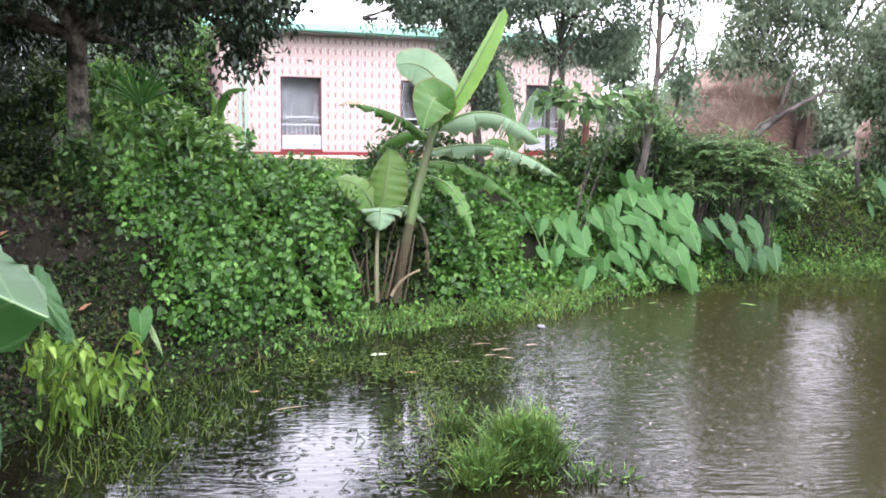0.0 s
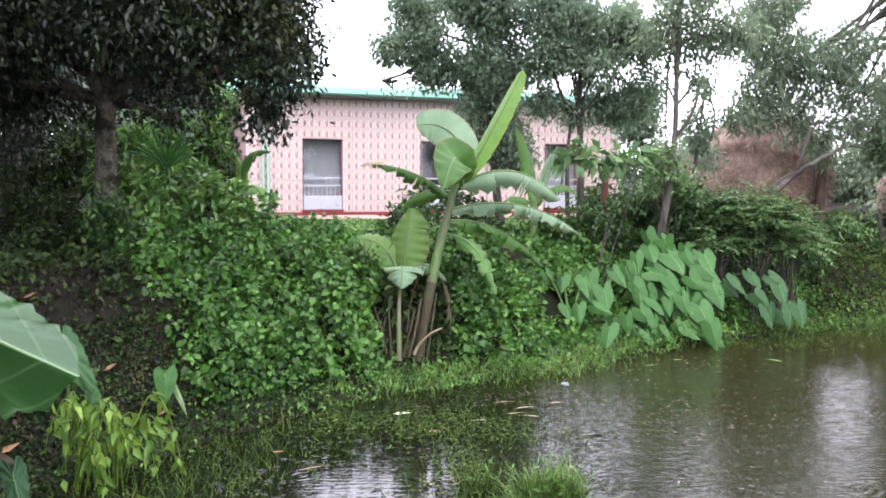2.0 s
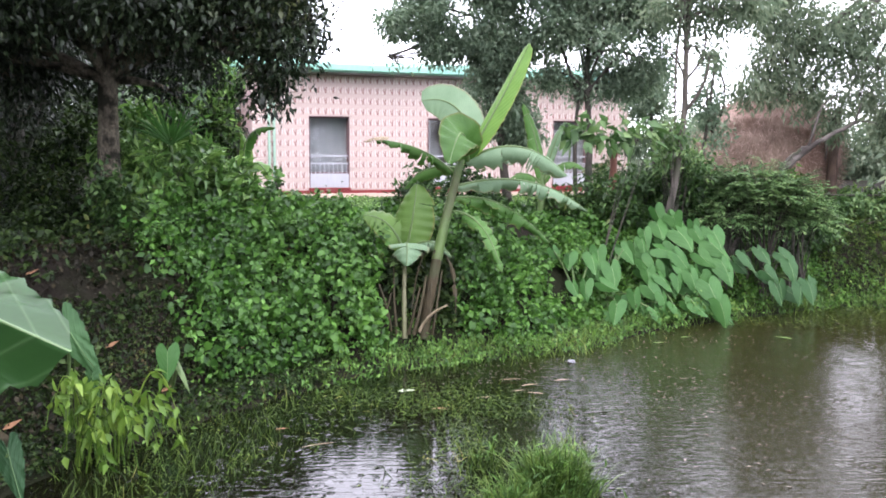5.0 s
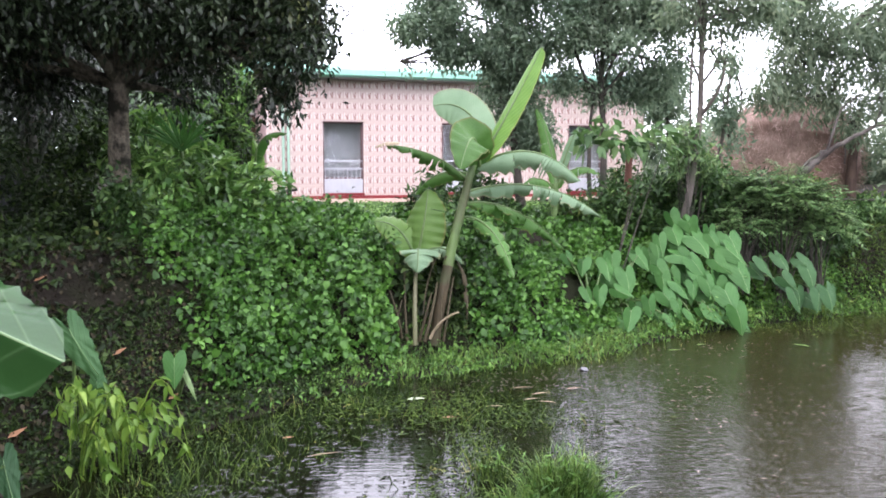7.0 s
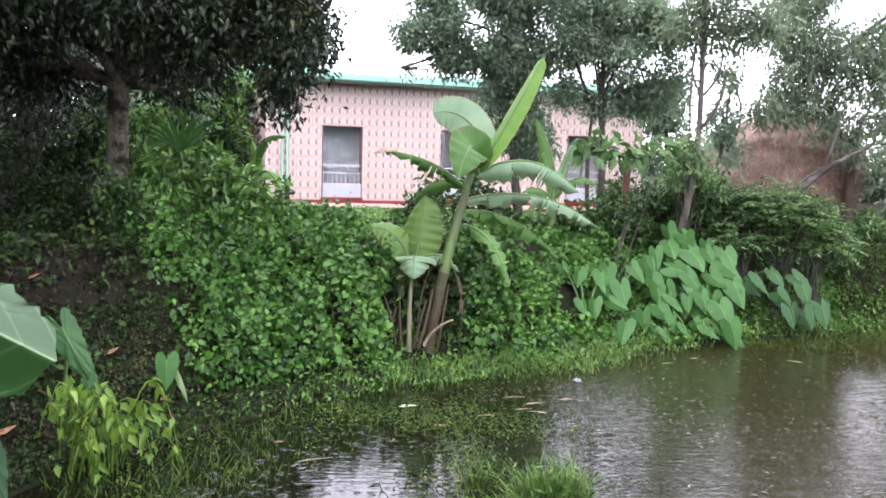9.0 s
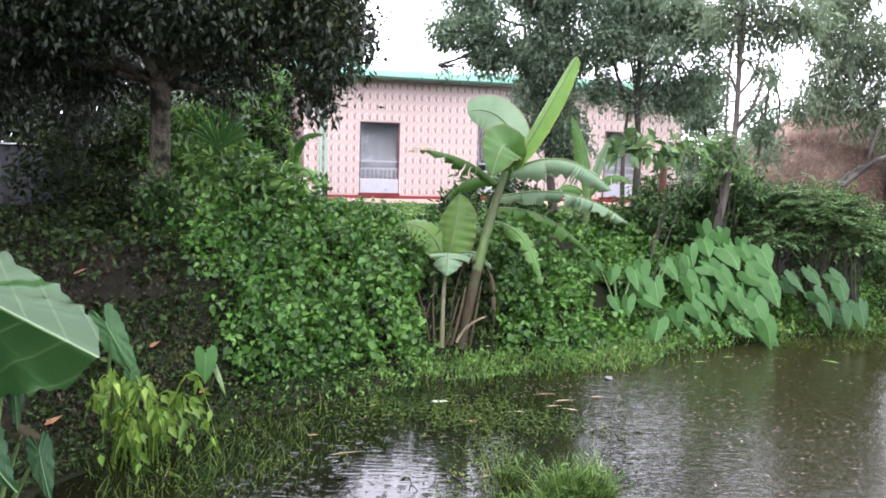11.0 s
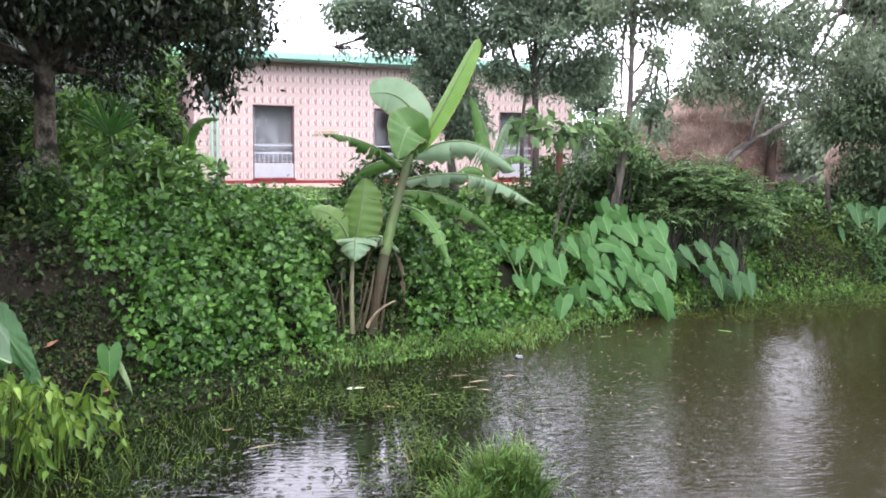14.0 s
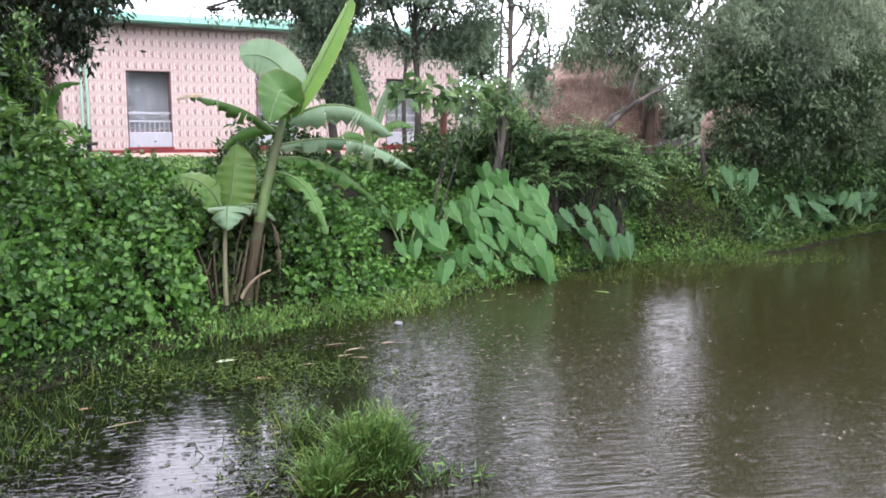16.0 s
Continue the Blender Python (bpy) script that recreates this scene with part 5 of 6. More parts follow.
part("coping", box_mesh("coping", (-12.02, 16.95, 2.702), (-6.8, 17.07, 2.73), M_WHITE, 0.008), shed, "white coping")

pillar = empty("brick_pillar", (-5.18, 24.50, 1.40), label="brown brick pillar with a concrete cap behind the house corner", category="pillar")
pa, pb = Vector((-5.34, 24.50, 3.12)), Vector((-4.95, 24.50, 3.90))
part("shaft", box_mesh("shaft", (pa.x, 24.5, 1.2), (pb.x, 24.9, pb.z - 0.06), M_PILLAR, 0.02), pillar)
part("cap", box_mesh("cap", (pa.x - 0.05, 24.45, pb.z - 0.06), (pb.x + 0.05, 24.95, pb.z), M_SOFFIT, 0.015), pillar, "grey concrete cap")

tap = empty("yard_post", (-3.37, 19.20, 1.49), label="short dark post with a crosspiece by the house", category="post")
part("post", tubes_mesh("post", [(curve((-3.37, 19.20, 1.44), (-3.38, 19.20, 1.82), (-3.36, 19.20, 2.23), 6), np.full(6, 0.05), 8, 0.05)], M_BARK), tap)
part("crosspiece", tubes_mesh("crosspiece", [(curve((-3.43, 19.15, 1.91), (-3.32, 19.15, 1.93), (-3.20, 19.15, 1.94), 5), np.full(5, 0.035), 8, 0.05)], M_BARK), tap)

stake = empty("wooden_post", (3.78, 17.80, 1.41), label="short reddish-brown wooden post before the house", category="post")
part("post", tubes_mesh("post", [(curve((3.75, 17.80, 1.41), (3.76, 17.80, 2.18), (3.77, 17.80, 2.75), 6), np.linspace(0.085, 0.075, 6), 9, 0.06)], M_POST), stake)

# ---- shrubs ----


def shrub(name, label, c, rad, count, length, width, mat, seed, shape=LEAF_OVAL, droop=0.35, gap=-0.1, stems=7, kind_of="shrub"):
    c = np.asarray(c, float)
    g = zb(c[0], c[1])
    thing = empty(name, (c[0], c[1], g), label=label, category=kind_of)
    r = np.random.default_rng(seed)
    blobs = [(c + r.normal(size=3) * np.asarray(rad) * 0.45, np.asarray(rad) * r.uniform(0.45, 0.8)) for _ in range(6)]
    for b in blobs:
        b[0][2] = max(b[0][2], g + 0.15)
    me, ends = crown_leaves(blobs, count, 8, length, width, mat, droop, gap, 0.16, seed, shape)
    sp = []
    for e in ends[r.choice(len(ends), size=min(stems * 3, len(ends)), replace=False)]:
        a = np.array([c[0] + r.normal() * 0.08, c[1] + r.normal() * 0.08, g - 0.03])
        sp.append((curve(a, (a + e) / 2 + np.array([0, 0, 0.15]), e, 7), np.linspace(0.014, 0.004, 7), 5, 0))
    part("stemwork", tubes_mesh("stemwork", sp, M_BARK), thing, kind="stuff")
    part("foliage", me, thing)
    return thing


def feather_shrub(label, c, rad, fronds, seed):
    """Flat drooping fronds of paired leaflets, in tiers, on thin stems from one foot."""
    c, rad = np.asarray(c, float), np.asarray(rad, float)
    g = zb(c[0], c[1])
    thing = empty("shrub", (c[0], c[1], g), label=label, category="shrub")
    r = np.random.default_rng(seed)
    d = unit(r.normal(size=(fronds, 3)) * np.array([1, 0.9, 0.6]) + np.array([0, -0.3, 0.45]))
    at = c + d * rad * r.uniform(0.45, 1.0, (fronds, 1))
    at[:, 2] = np.maximum(at[:, 2], g + 0.2)
    pos, axes, nors, lens, stems = [], [], [], [], []
    for p, w in zip(at, d):
        out = unit(np.array([w[0], w[1], r.uniform(-0.25, 0.55)]) + r.normal(size=3) * 0.3)
        n = r.integers(7, 12)
        size = r.uniform(0.26, 0.46)
        tip = p + out * size + np.array([0, 0, -0.22 * size])
        rachis = curve(p, (p + tip) / 2 + np.array([0, 0, 0.10 * size]), tip, n)
        side = unit(np.cross(out, (0, 0, 1.0)))
        for j in range(1, n):
            for sg in (-1, 1):
                pos.append(rachis[j])
                axes.append(unit(side * sg + out * 0.45 + np.array([0, 0, -0.25]) + r.normal(size=3) * 0.12))
                nors.append(np.array([0, 0, 1.0]) + r.normal(size=3) * 0.2)
                lens.append(size * (0.36 - 0.2 * abs(j / n - 0.4)) * r.uniform(0.85, 1.1))
        stems.append((rachis, np.linspace(0.006, 0.002, n), 4, 0))
    foot = np.array([c[0], c[1], g - 0.03])
    for p in at[r.choice(fronds, size=min(26, fronds), replace=False)]:
        stems.append((curve(foot + r.normal(size=3) * np.array([0.12, 0.12, 0]), (foot + p) / 2 + np.array([0, 0, 0.2]), p, 8), np.linspace(0.016, 0.005, 8), 5, 0))
    part("stemwork", tubes_mesh("stemwork", stems, M_BARK), thing, kind="stuff")
    lens = np.array(lens)
    part("foliage", scatter("foliage", LEAF_LANCE, np.array(pos), np.array(axes), np.array(nors), lens, lens * 0.34, M_FEATHER), thing)


FEATHERS = [((5.78, 14.90, 1.95), (0.8, 0.6, 0.42), 285), ((6.38, 15.00, 1.51), (0.55, 0.5, 0.35), 165), ((5.31, 15.20, 1.99), (0.55, 0.5, 0.42), 165), ((4.88, 15.40, 1.98), (0.5, 0.4, 0.35), 90), ((5.01, 14.70, 1.53), (0.5, 0.35, 0.25), 105)]
for k, (c, rad, count) in enumerate(FEATHERS):
    feather_shrub("feathery green shrub with tiers of pinnate leaves above the taro", c, rad, count, 840 + k)

# light blocked by the mango crown is put back as M_HERB's brighter colour
SHRUBS = [
    ("lush bright shrub on top of the bank", (-3.86, 12.30, 2.08), (0.7, 0.5, 0.5), 230, 0.2, 0.36, M_HERB),
    ("lush bright shrub on top of the bank", (-3.30, 12.90, 1.85), (0.8, 0.5, 0.45), 230, 0.19, 0.38, M_HERB),
    ("lush tall shrub beside the mango trunk", (-4.41, 13.40, 2.52), (0.35, 0.35, 0.6), 170, 0.22, 0.24, M_HERB),
    ("leafy shrub at the mango trunk's foot", (-4.07, 11.20, 1.83), (0.4, 0.25, 0.35), 200, 0.10, 0.6, M_SHRUB),
    ("leafy shrub on the shaded bank", (-5.09, 11.60, 1.54), (0.6, 0.4, 0.3), 240, 0.10, 0.6, M_WEED_SHADED),
    ("dense leafy shrub at the foot of the mango", (-4.08, 13.00, 2.06), (0.7, 0.5, 0.5), 200, 0.18, 0.4, M_FEATHER),
    ("leafy shrub beside the house corner", (-4.02, 15.00, 2.08), (0.5, 0.5, 0.45), 200, 0.17, 0.4, M_HERB),
    ("broad-leaved shrub near the house corner", (-3.75, 16.50, 1.9), (0.32, 0.4, 0.4), 60, 0.26, 0.45, M_HERB),
    ("bright leafy shrub on the bank", (-4.35, 12.60, 2.24), (0.5, 0.5, 0.5), 110, 0.16, 0.5, M_HERB),
]
SHRUBS += [
    ("tall leafy shrub behind the mango", (-4.02, 14.20, 2.83), (0.6, 0.5, 0.6), 170, 0.24, 0.3, M_HERB),
    ("tall leafy shrub behind the mango", (-3.9, 14.60, 2.2), (0.35, 0.4, 0.4), 100, 0.24, 0.32, M_HERB),
    ("shrub under the trees, shade put into its colour", (-5.52, 13.00, 1.76), (1.0, 0.6, 0.5), 380, 0.12, 0.5, M_WEED_SHADED),
    ("shrub under the trees, shade put into its colour", (-6.44, 13.00, 1.76), (0.9, 0.6, 0.6), 320, 0.12, 0.5, M_WEED_SHADED),
    ("shrub behind the mango, shade put into its colour", (-6.95, 17.00, 2.83), (1.4, 0.8, 1.0), 420, 0.16, 0.5, M_WEED_SHADED),
    ("shrub behind the mango, shade put into its colour", (-5.11, 17.50, 3.29), (1.3, 0.8, 1.2), 420, 0.16, 0.5, M_WEED_SHADED),
    ("low dark shrub behind the banana", (1.02, 15.80, 1.76), (0.7, 0.5, 0.42), 300, 0.12, 0.5, M_SHRUB),
    ("low leafy shrub beside the banana", (-0.29, 15.00, 1.99), (0.3, 0.4, 0.35), 130, 0.13, 0.5, M_SHRUB),
]
SHRUBS += [
    ("low shrub below the twin-stemmed tree", (3.00, 15.20, 1.68), (0.8, 0.5, 0.42), 340, 0.13, 0.5, M_SHRUB),
    ("low shrub below the twin-stemmed tree", (2.19, 15.00, 1.46), (0.6, 0.5, 0.35), 200, 0.12, 0.5, M_SHRUB),
    ("broad-leaved sapling against the house", (2.66, 13.50, 2.86), (0.66, 0.40, 0.24), 19, 0.235, 0.62, M_FEATHER),
    ("bright leafy climber on the slim tree's trunk", (4.03, 14.30, 2.90), (0.19, 0.16, 0.30), 26, 0.13, 0.5, M_FEATHER),
    ("leafy shrub round the slim tree", (4.16, 14.70, 2.62), (0.36, 0.3, 0.45), 80, 0.13, 0.45, M_FEATHER),
    ("dark leafy shrub between the trees", (3.78, 15.60, 1.95), (0.5, 0.5, 0.48), 190, 0.14, 0.5, M_SHRUB),
    ("dark leafy shrub between the trees", (4.62, 15.20, 2.04), (0.55, 0.5, 0.6), 280, 0.13, 0.5, M_SHRUB),
    ("dark leafy shrub behind the feathery ones", (5.6, 15.8, 1.75), (0.9, 0.4, 0.35), 300, 0.13, 0.4, M_SHRUB),
    ("mixed shrub on the far bank", (7.2, 16.40, 1.12), (0.55, 0.4, 0.4), 220, 0.13, 0.45, M_SHRUB),
]
SHRUBS += [
    ("mixed shrub on the far bank", (9.75, 16.90, 1.25), (0.6, 0.5, 0.55), 300, 0.13, 0.45, M_FEATHER),
    ("mixed shrub on the far bank", (10.46, 17.20, 1.11), (0.9, 0.5, 0.6), 360, 0.14, 0.45, M_SHRUB),
    ("mixed shrub on the far bank", (12.25, 17.80, 0.92), (1.0, 0.5, 0.7), 380, 0.14, 0.45, M_SHRUB),
    ("mixed shrub on the far bank", (14.32, 18.40, 0.85), (1.1, 0.5, 0.8), 400, 0.14, 0.45, M_SHRUB),
    ("mixed shrub on the far bank", (17.0, 19.6, 1.2), (1.3, 0.7, 0.9), 360, 0.15, 0.45, M_SHRUB),
    ("mixed shrub by the straw stack", (7.15, 17.60, 1.8), (0.5, 0.5, 0.35), 180, 0.13, 0.45, M_HERB),
    ("low weeds by the house wall", (4.37, 18.50, 1.98), (0.8, 0.5, 0.4), 220, 0.13, 0.45, M_SHRUB),
]
SHRUBS += [
    ("bright broad-leaved shrub on top of the bank", (-4.11, 12.90, 2.51), (0.3, 0.25, 0.4), 75, 0.24, 0.42, M_HERB),
    ("bright broad-leaved shrub on top of the bank", (-3.45, 12.90, 2.27), (0.3, 0.25, 0.35), 75, 0.22, 0.45, M_HERB),
]
SHRUBS += [
    ("low shrub by the post on the far bank", (8.5, 17.2, 1.45), (0.5, 0.35, 0.22), 150, 0.13, 0.45, M_FEATHER),
    ("low shrub by the post on the far bank", (8.0, 16.6, 1.25), (0.6, 0.4, 0.3), 170, 0.12, 0.45, M_SHRUB),
    ("low shrub behind the bamboo rail", (9.2, 18.6, 1.6), (0.9, 0.4, 0.25), 200, 0.14, 0.45, M_HERB),
]
SHRUBS += [
    ("tall leafy shrub by the end of the house", (-4.86, 16.00, 3.53), (0.55, 0.4, 0.5), 200, 0.17, 0.45, M_MIDHAZELEAF),
    ("tall leafy shrub by the end of the house", (-4.20, 17.50, 3.51), (0.5, 0.4, 0.55), 200, 0.17, 0.45, M_HERB),
]
for k, (lab, c, rad, cnt, ln, wd, mt) in enumerate(SHRUBS):
    bold = k in (0, 1, 2, 5, 6, 7, 9, 10)
    shrub("shrub", lab, c, rad, int(cnt * 0.6) if bold else cnt, ln * (1.3 if bold else 1.0), wd, mt, 700 + k, stems=1 if "sapling" in lab or "climber" in lab else 7)

# young banana by the house corner
corner_banana = empty("banana_plant", (-3.02, 13.90, 1.38), label="young banana plant by the house corner", category="banana plant")
banana_stem(corner_banana, curve((-3.02, 13.90, 1.38), (-3.00, 13.90, 2.03), (-2.96, 13.90, 2.25), 6), 0.06, 0.04, M_STEM)
banana_leaf(corner_banana, (-2.96, 13.90, 2.20), (-3.08, 13.90, 3.10), (-2.46, 13.81, 2.99), 0.15, M_BANANA, "leaf with a browned edge", fold=0.8, up=(0, -0.5, 1), tears=3, seed=81)
banana_leaf(corner_banana, (-2.96, 13.90, 2.20), (-2.78, 13.73, 2.69), (-2.49, 13.55, 2.17), 0.16, M_BANANA_YOUNG, "", fold=0.5, up=(0, -0.8, 0.7), tears=2, seed=82)
banana_leaf(corner_banana, (-2.98, 13.90, 2.20), (-3.16, 13.81, 2.60), (-3.24, 13.64, 2.04), 0.15, M_BANANA, "", fold=0.5, up=(0, -0.8, 0.7), tears=2, seed=83)
banana_leaf(corner_banana, (-2.96, 13.90, 2.23), (-2.89, 13.90, 2.56), (-3.03, 13.99, 2.91), 0.12, M_BANANA_YOUNG, "", fold=0.5, up=(0.3, -1, 0.3), tears=1, seed=84)

# palm-like fronds behind the mango
palm = empty("palm_seedling", (-3.62, 12.70, 1.40), label="young palm with stiff fan of narrow fronds", category="palm")
crownp = np.array((-3.78, 12.70, 2.69))
for k in range(15):
    a = -1.25 + 2.5 * k / 14
    tipp = crownp + np.array([0.60 * math.sin(a), -0.12 + 0.1 * (k % 2), 0.10 + 0.48 * math.cos(a)])
    me, mid = blade_mesh("frond", crownp, (crownp + tipp) / 2 + np.array([0, 0, 0.10]), tipp, 0.024, M_TARO, fold=0.4, up=(0, -1, 0.4), tears=0, seed=k, steps=10)
    part("frond", me, palm)
part("stem", tubes_mesh("stem", [(curve((-3.62, 12.70, 1.38), (-3.64, 12.70, 1.9), crownp, 6), np.linspace(0.03, 0.02, 6), 7, 0)], M_STEM), palm)

# far woods behind the yard
def far_wood(label, blobs, twigs, mat, seed):
    me, ends = crown_leaves(blobs, twigs, 8, 0.34, 0.42, mat, 0.4, -0.12, 0.6, seed)
    ob = part("far_woods", me, None, label, category="trees", kind="stuff")
    return ob


r = np.random.default_rng(5)
far_wood("dark trees behind the yard", [((-24 + 1.7 * k, 22 + r.uniform(-1, 3), 2.6 + r.uniform(0, 3)), (2.0, 1.8, 2.4 + r.uniform(0, 1))) for k in range(11)] + [((-16 + 1.6 * k, 19.5 + r.uniform(-0.6, 1), 2.2 + r.uniform(0, 2.5)), (1.4, 1.2, 1.5)) for k in range(7)], 5200, M_DARKLEAF, 40)
far_wood("dark trees beside the end of the house", [((-8.4 + 1.2 * k, 26.5, 3.0 + 1.7 * j), (1.1, 1.2, 1.3)) for k in range(4) for j in range(4)], 3200, M_DARKLEAF, 45)
# no haze is built; the pale leaf colour stands in for it
far_wood("green trees far behind the house, haze put into their colour", [((-30 + 3.4 * k, 44 + r.uniform(-2, 6), 2.6 + r.uniform(-0.6, 0.9)), (2.6, 2.0, 1.7)) for k in range(24)], 4600, M_HAZELEAF, 41)
far_wood("trees beyond the yard, haze put into their colour", [((14 + 2.2 * k, 44 + 2 * (k % 2), 2.9), (1.9, 1.8, 2.3)) for k in range(7)], 3600, M_HAZELEAF, 44)
far_wood("trees behind the straw stacks", [((15.2 + 2.2 * k, 24 + r.uniform(0, 3), 3.6 + r.uniform(0, 2.5)), (1.9, 1.6, 2.2)) for k in range(8)] + [((12.4 + 1.5 * k, 21.2 + r.uniform(0, 1), 1.7 + r.uniform(0, 0.8)), (1.2, 0.8, 1.0)) for k in range(8)], 4200, M_HAZELEAF, 42)

# out of view; added only to keep light off the left bank
far_wood("unseen trees added behind the viewer to shade the left bank", [((-13.5 + 1.2 * k, 8.5 - 2.9 * k, 3.6 + r.uniform(0, 1.5)), (2.4, 2.4, 3.2)) for k in range(7)] + [((-11.5 + 1.5 * k, 6.5 - 2.9 * k, 7.6), (2.2, 2.2, 1.8)) for k in range(5)], 5200, M_DARKLEAF, 43)

# ---- creepers over the bank ----


def bank_points(n, box_xy, d0, d1, seed):
    r = np.random.default_rng(seed)
    (x0, x1), (y0, y1) = box_xy
    p = np.column_stack([r.uniform(x0, x1, n), r.uniform(y0, y1, n)])
    d = shore(p)
    keep = (d > d0) & (d < d1) & (p[:, 1] > 5.6)
    return p[keep], d[keep]


def creeper(name, label, p, d, height, length, width, mat, seed, face=(0.0, -0.35, 1.0), shape=LEAF_OVAL, wild=1.0):
    r = np.random.default_rng(seed)
    n = len(p)
    z = np.maximum(ground_z(p), 0.0)
    mound = height * (0.55 + 0.7 * lumps(p[:, 0], p[:, 1], 1.15) + 0.55 * lumps(p[:, 0] + 3, p[:, 1], 3.3) + 0.85 * lumps(p[:, 0], p[:, 1] + 2, 6.5) + 0.5 * lumps(p[:, 0] + 5, p[:, 1], 12.0))
    mound = np.clip(mound, 0.07, None)
    z = z + mound * (0.15 + 0.85 * np.sqrt(r.uniform(0, 1, n)))
    pos = np.column_stack([p, z])
    nor = unit(np.array(face) + r.normal(size=(n, 3)) * wild)
    ax = unit(r.normal(size=(n, 3)) * 0.7 + np.array([0, -0.5, -0.45]))
    ln = length * r.uniform(0.5, 1.45, n)
    me = scatter(name, shape, pos, ax, nor, ln, ln * width, mat)
    return part(name, me, None, label, category="plants", kind="stuff")


p, d = bank_points(240000, ((-3.9, 7.2), (7.5, 17.5)), 0.62, 4.3, 20)
r = np.random.default_rng(21)
edge = -2.15 - (p[:, 1] - 9.0) * 0.75 + 0.35 * lumps(p[:, 0], p[:, 1], 2.4)
edge += 0.22 * lumps(p[:, 0] + 7, p[:, 1], 7.0)
keep = r.uniform(0, 1, len(p)) < np.clip((p[:, 0] - edge + 0.45) / 0.75, 0.004, 1) ** 1.6
# hollow round the banana stems
keep &= ((p[:, 0] + 0.12) / 0.56) ** 2 + ((p[:, 1] - 11.5) / 0.85) ** 2 > 1.0 + 0.5 * lumps(p[:, 0], p[:, 1], 3.5)
# bare earth below the smaller banana and beside the taro
keep &= (((p[:, 0] - 1.0) / 0.75) ** 2 + ((p[:, 1] - 13.9) / 0.6) ** 2 > 1.0 + 0.5 * lumps(p[:, 0], p[:, 1], 4.0)) & (((p[:, 0] - 1.95) / 0.32) ** 2 + ((p[:, 1] - 12.95) / 0.3) ** 2 > 1.0)
for part_of, leaf_shape, ln, wd, wild in ((0, LEAF_HEART, 0.084, 0.8, 0.55), (1, LEAF_HEART, 0.062, 0.85, 0.8), (2, LEAF_LANCE, 0.09, 0.5, 0.9)):
    pk, dk = p[keep][part_of::3], d[keep][part_of::3]
    creeper("creeper", "dense green creeper leaves covering the pond bank", pk, dk, 0.5 * np.interp(pk[:, 1], (12.2, 14.2), (1.0, 0.35)), ln, wd, M_CREEPER, 22 + 60 * part_of, (0.0, -0.6, 1.0), leaf_shape, wild)
p, d = bank_points(22000, ((-7.5, -3.2), (7.5, 15.5)), 1.0, 6.0, 23)
k2 = r.uniform(0, 1, len(p)) < np.where(p[:, 1] < 10.8, 0.34, 0.7) + np.where(p[:, 1] < 10.8, 0.6, 0.3) * lumps(p[:, 0] + 2, p[:, 1], 2.6)
creeper("ground_plants", "sparse creepers on the bank, shade put into their colour", p[k2], d[k2], 0.22, 0.085, 0.7, M_WEED_SHADED, 24)
p, d = bank_points(110000, ((-3.2, 8.5), (7.0, 16.5)), -0.22, 1.15, 25)
keep = np.random.default_rng(3).uniform(0, 1, len(d)) < np.where(d > 0.12, 0.6, 0.45) + 0.55 * lumps(p[:, 0], p[:, 1], 2.3)
keep &= (p[:, 0] > -1.5) | (np.random.default_rng(4).uniform(0, 1, len(d)) < 0.12)
p, d = p[keep], d[keep]
creeper("water_weeds", "small bright marsh plants along the water's edge", p, d, np.where(p[:, 0] > 2.0, 0.32, 0.2), 0.06, 0.55, M_WEED, 26)
p, d = bank_points(110000, ((6.0, 19.0), (14.0, 21.0)), 0.15, 3.6, 27)
open_bank = (p[:, 0] < 9.6 + 0.5 * lumps(p[:, 0], p[:, 1], 2.0)) | (d < 0.5)
creeper("ground_plants", "short grass on the open stretch of the far bank", p[open_bank], d[open_bank], 0.12, 0.12, 0.14, M_GRASS, 28, shape=LEAF_LANCE)
creeper("ground_plants", "dark low plants under the far trees", p[~open_bank], d[~open_bank], 0.35, 0.12, 0.45, M_SHRUB, 38)
p, d = bank_points(80000, ((-8, 12.0), (13.0, 22.5)), 3.4, 10.5, 29)
creeper("ground_plants", "short weeds on the yard before the house", p, d, 0.09, 0.07, 0.5, M_HERB, 30)
p, d = bank_points(26000, ((-3.9, -1.2), (6.0, 10.6)), 0.05, 1.7, 31)
creeper("ground_plants", "small plants on the wet mud", p, d, 0.08, 0.05, 0.55, M_WEED_SHADED, 32)

# undergrowth round the banana's foot; dark colour stands in for the hollow's shade
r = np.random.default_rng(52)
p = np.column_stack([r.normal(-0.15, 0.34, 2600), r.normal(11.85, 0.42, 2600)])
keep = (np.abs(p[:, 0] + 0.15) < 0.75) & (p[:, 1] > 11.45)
creeper("undergrowth", "creepers and dead leaves behind the banana stems, darkened as shade", p[keep], shore(p[keep]), 0.32, 0.09, 0.7, M_WEED_SHADED, 53, (0.0, -0.8, 0.6), LEAF_HEART, 0.6)

# leaf litter on the bare earth
p, d = bank_points(9000, ((-7.0, -1.6), (6.2, 12.0)), 0.1, 5.0, 36)
litter = creeper("leaf_litter", "dark fallen leaves and twigs on the bare bank", p, d, 0.03, 0.07, 0.5, M_LITTER, 37, (0, -0.2, 1.0), LEAF_LANCE, 0.35)

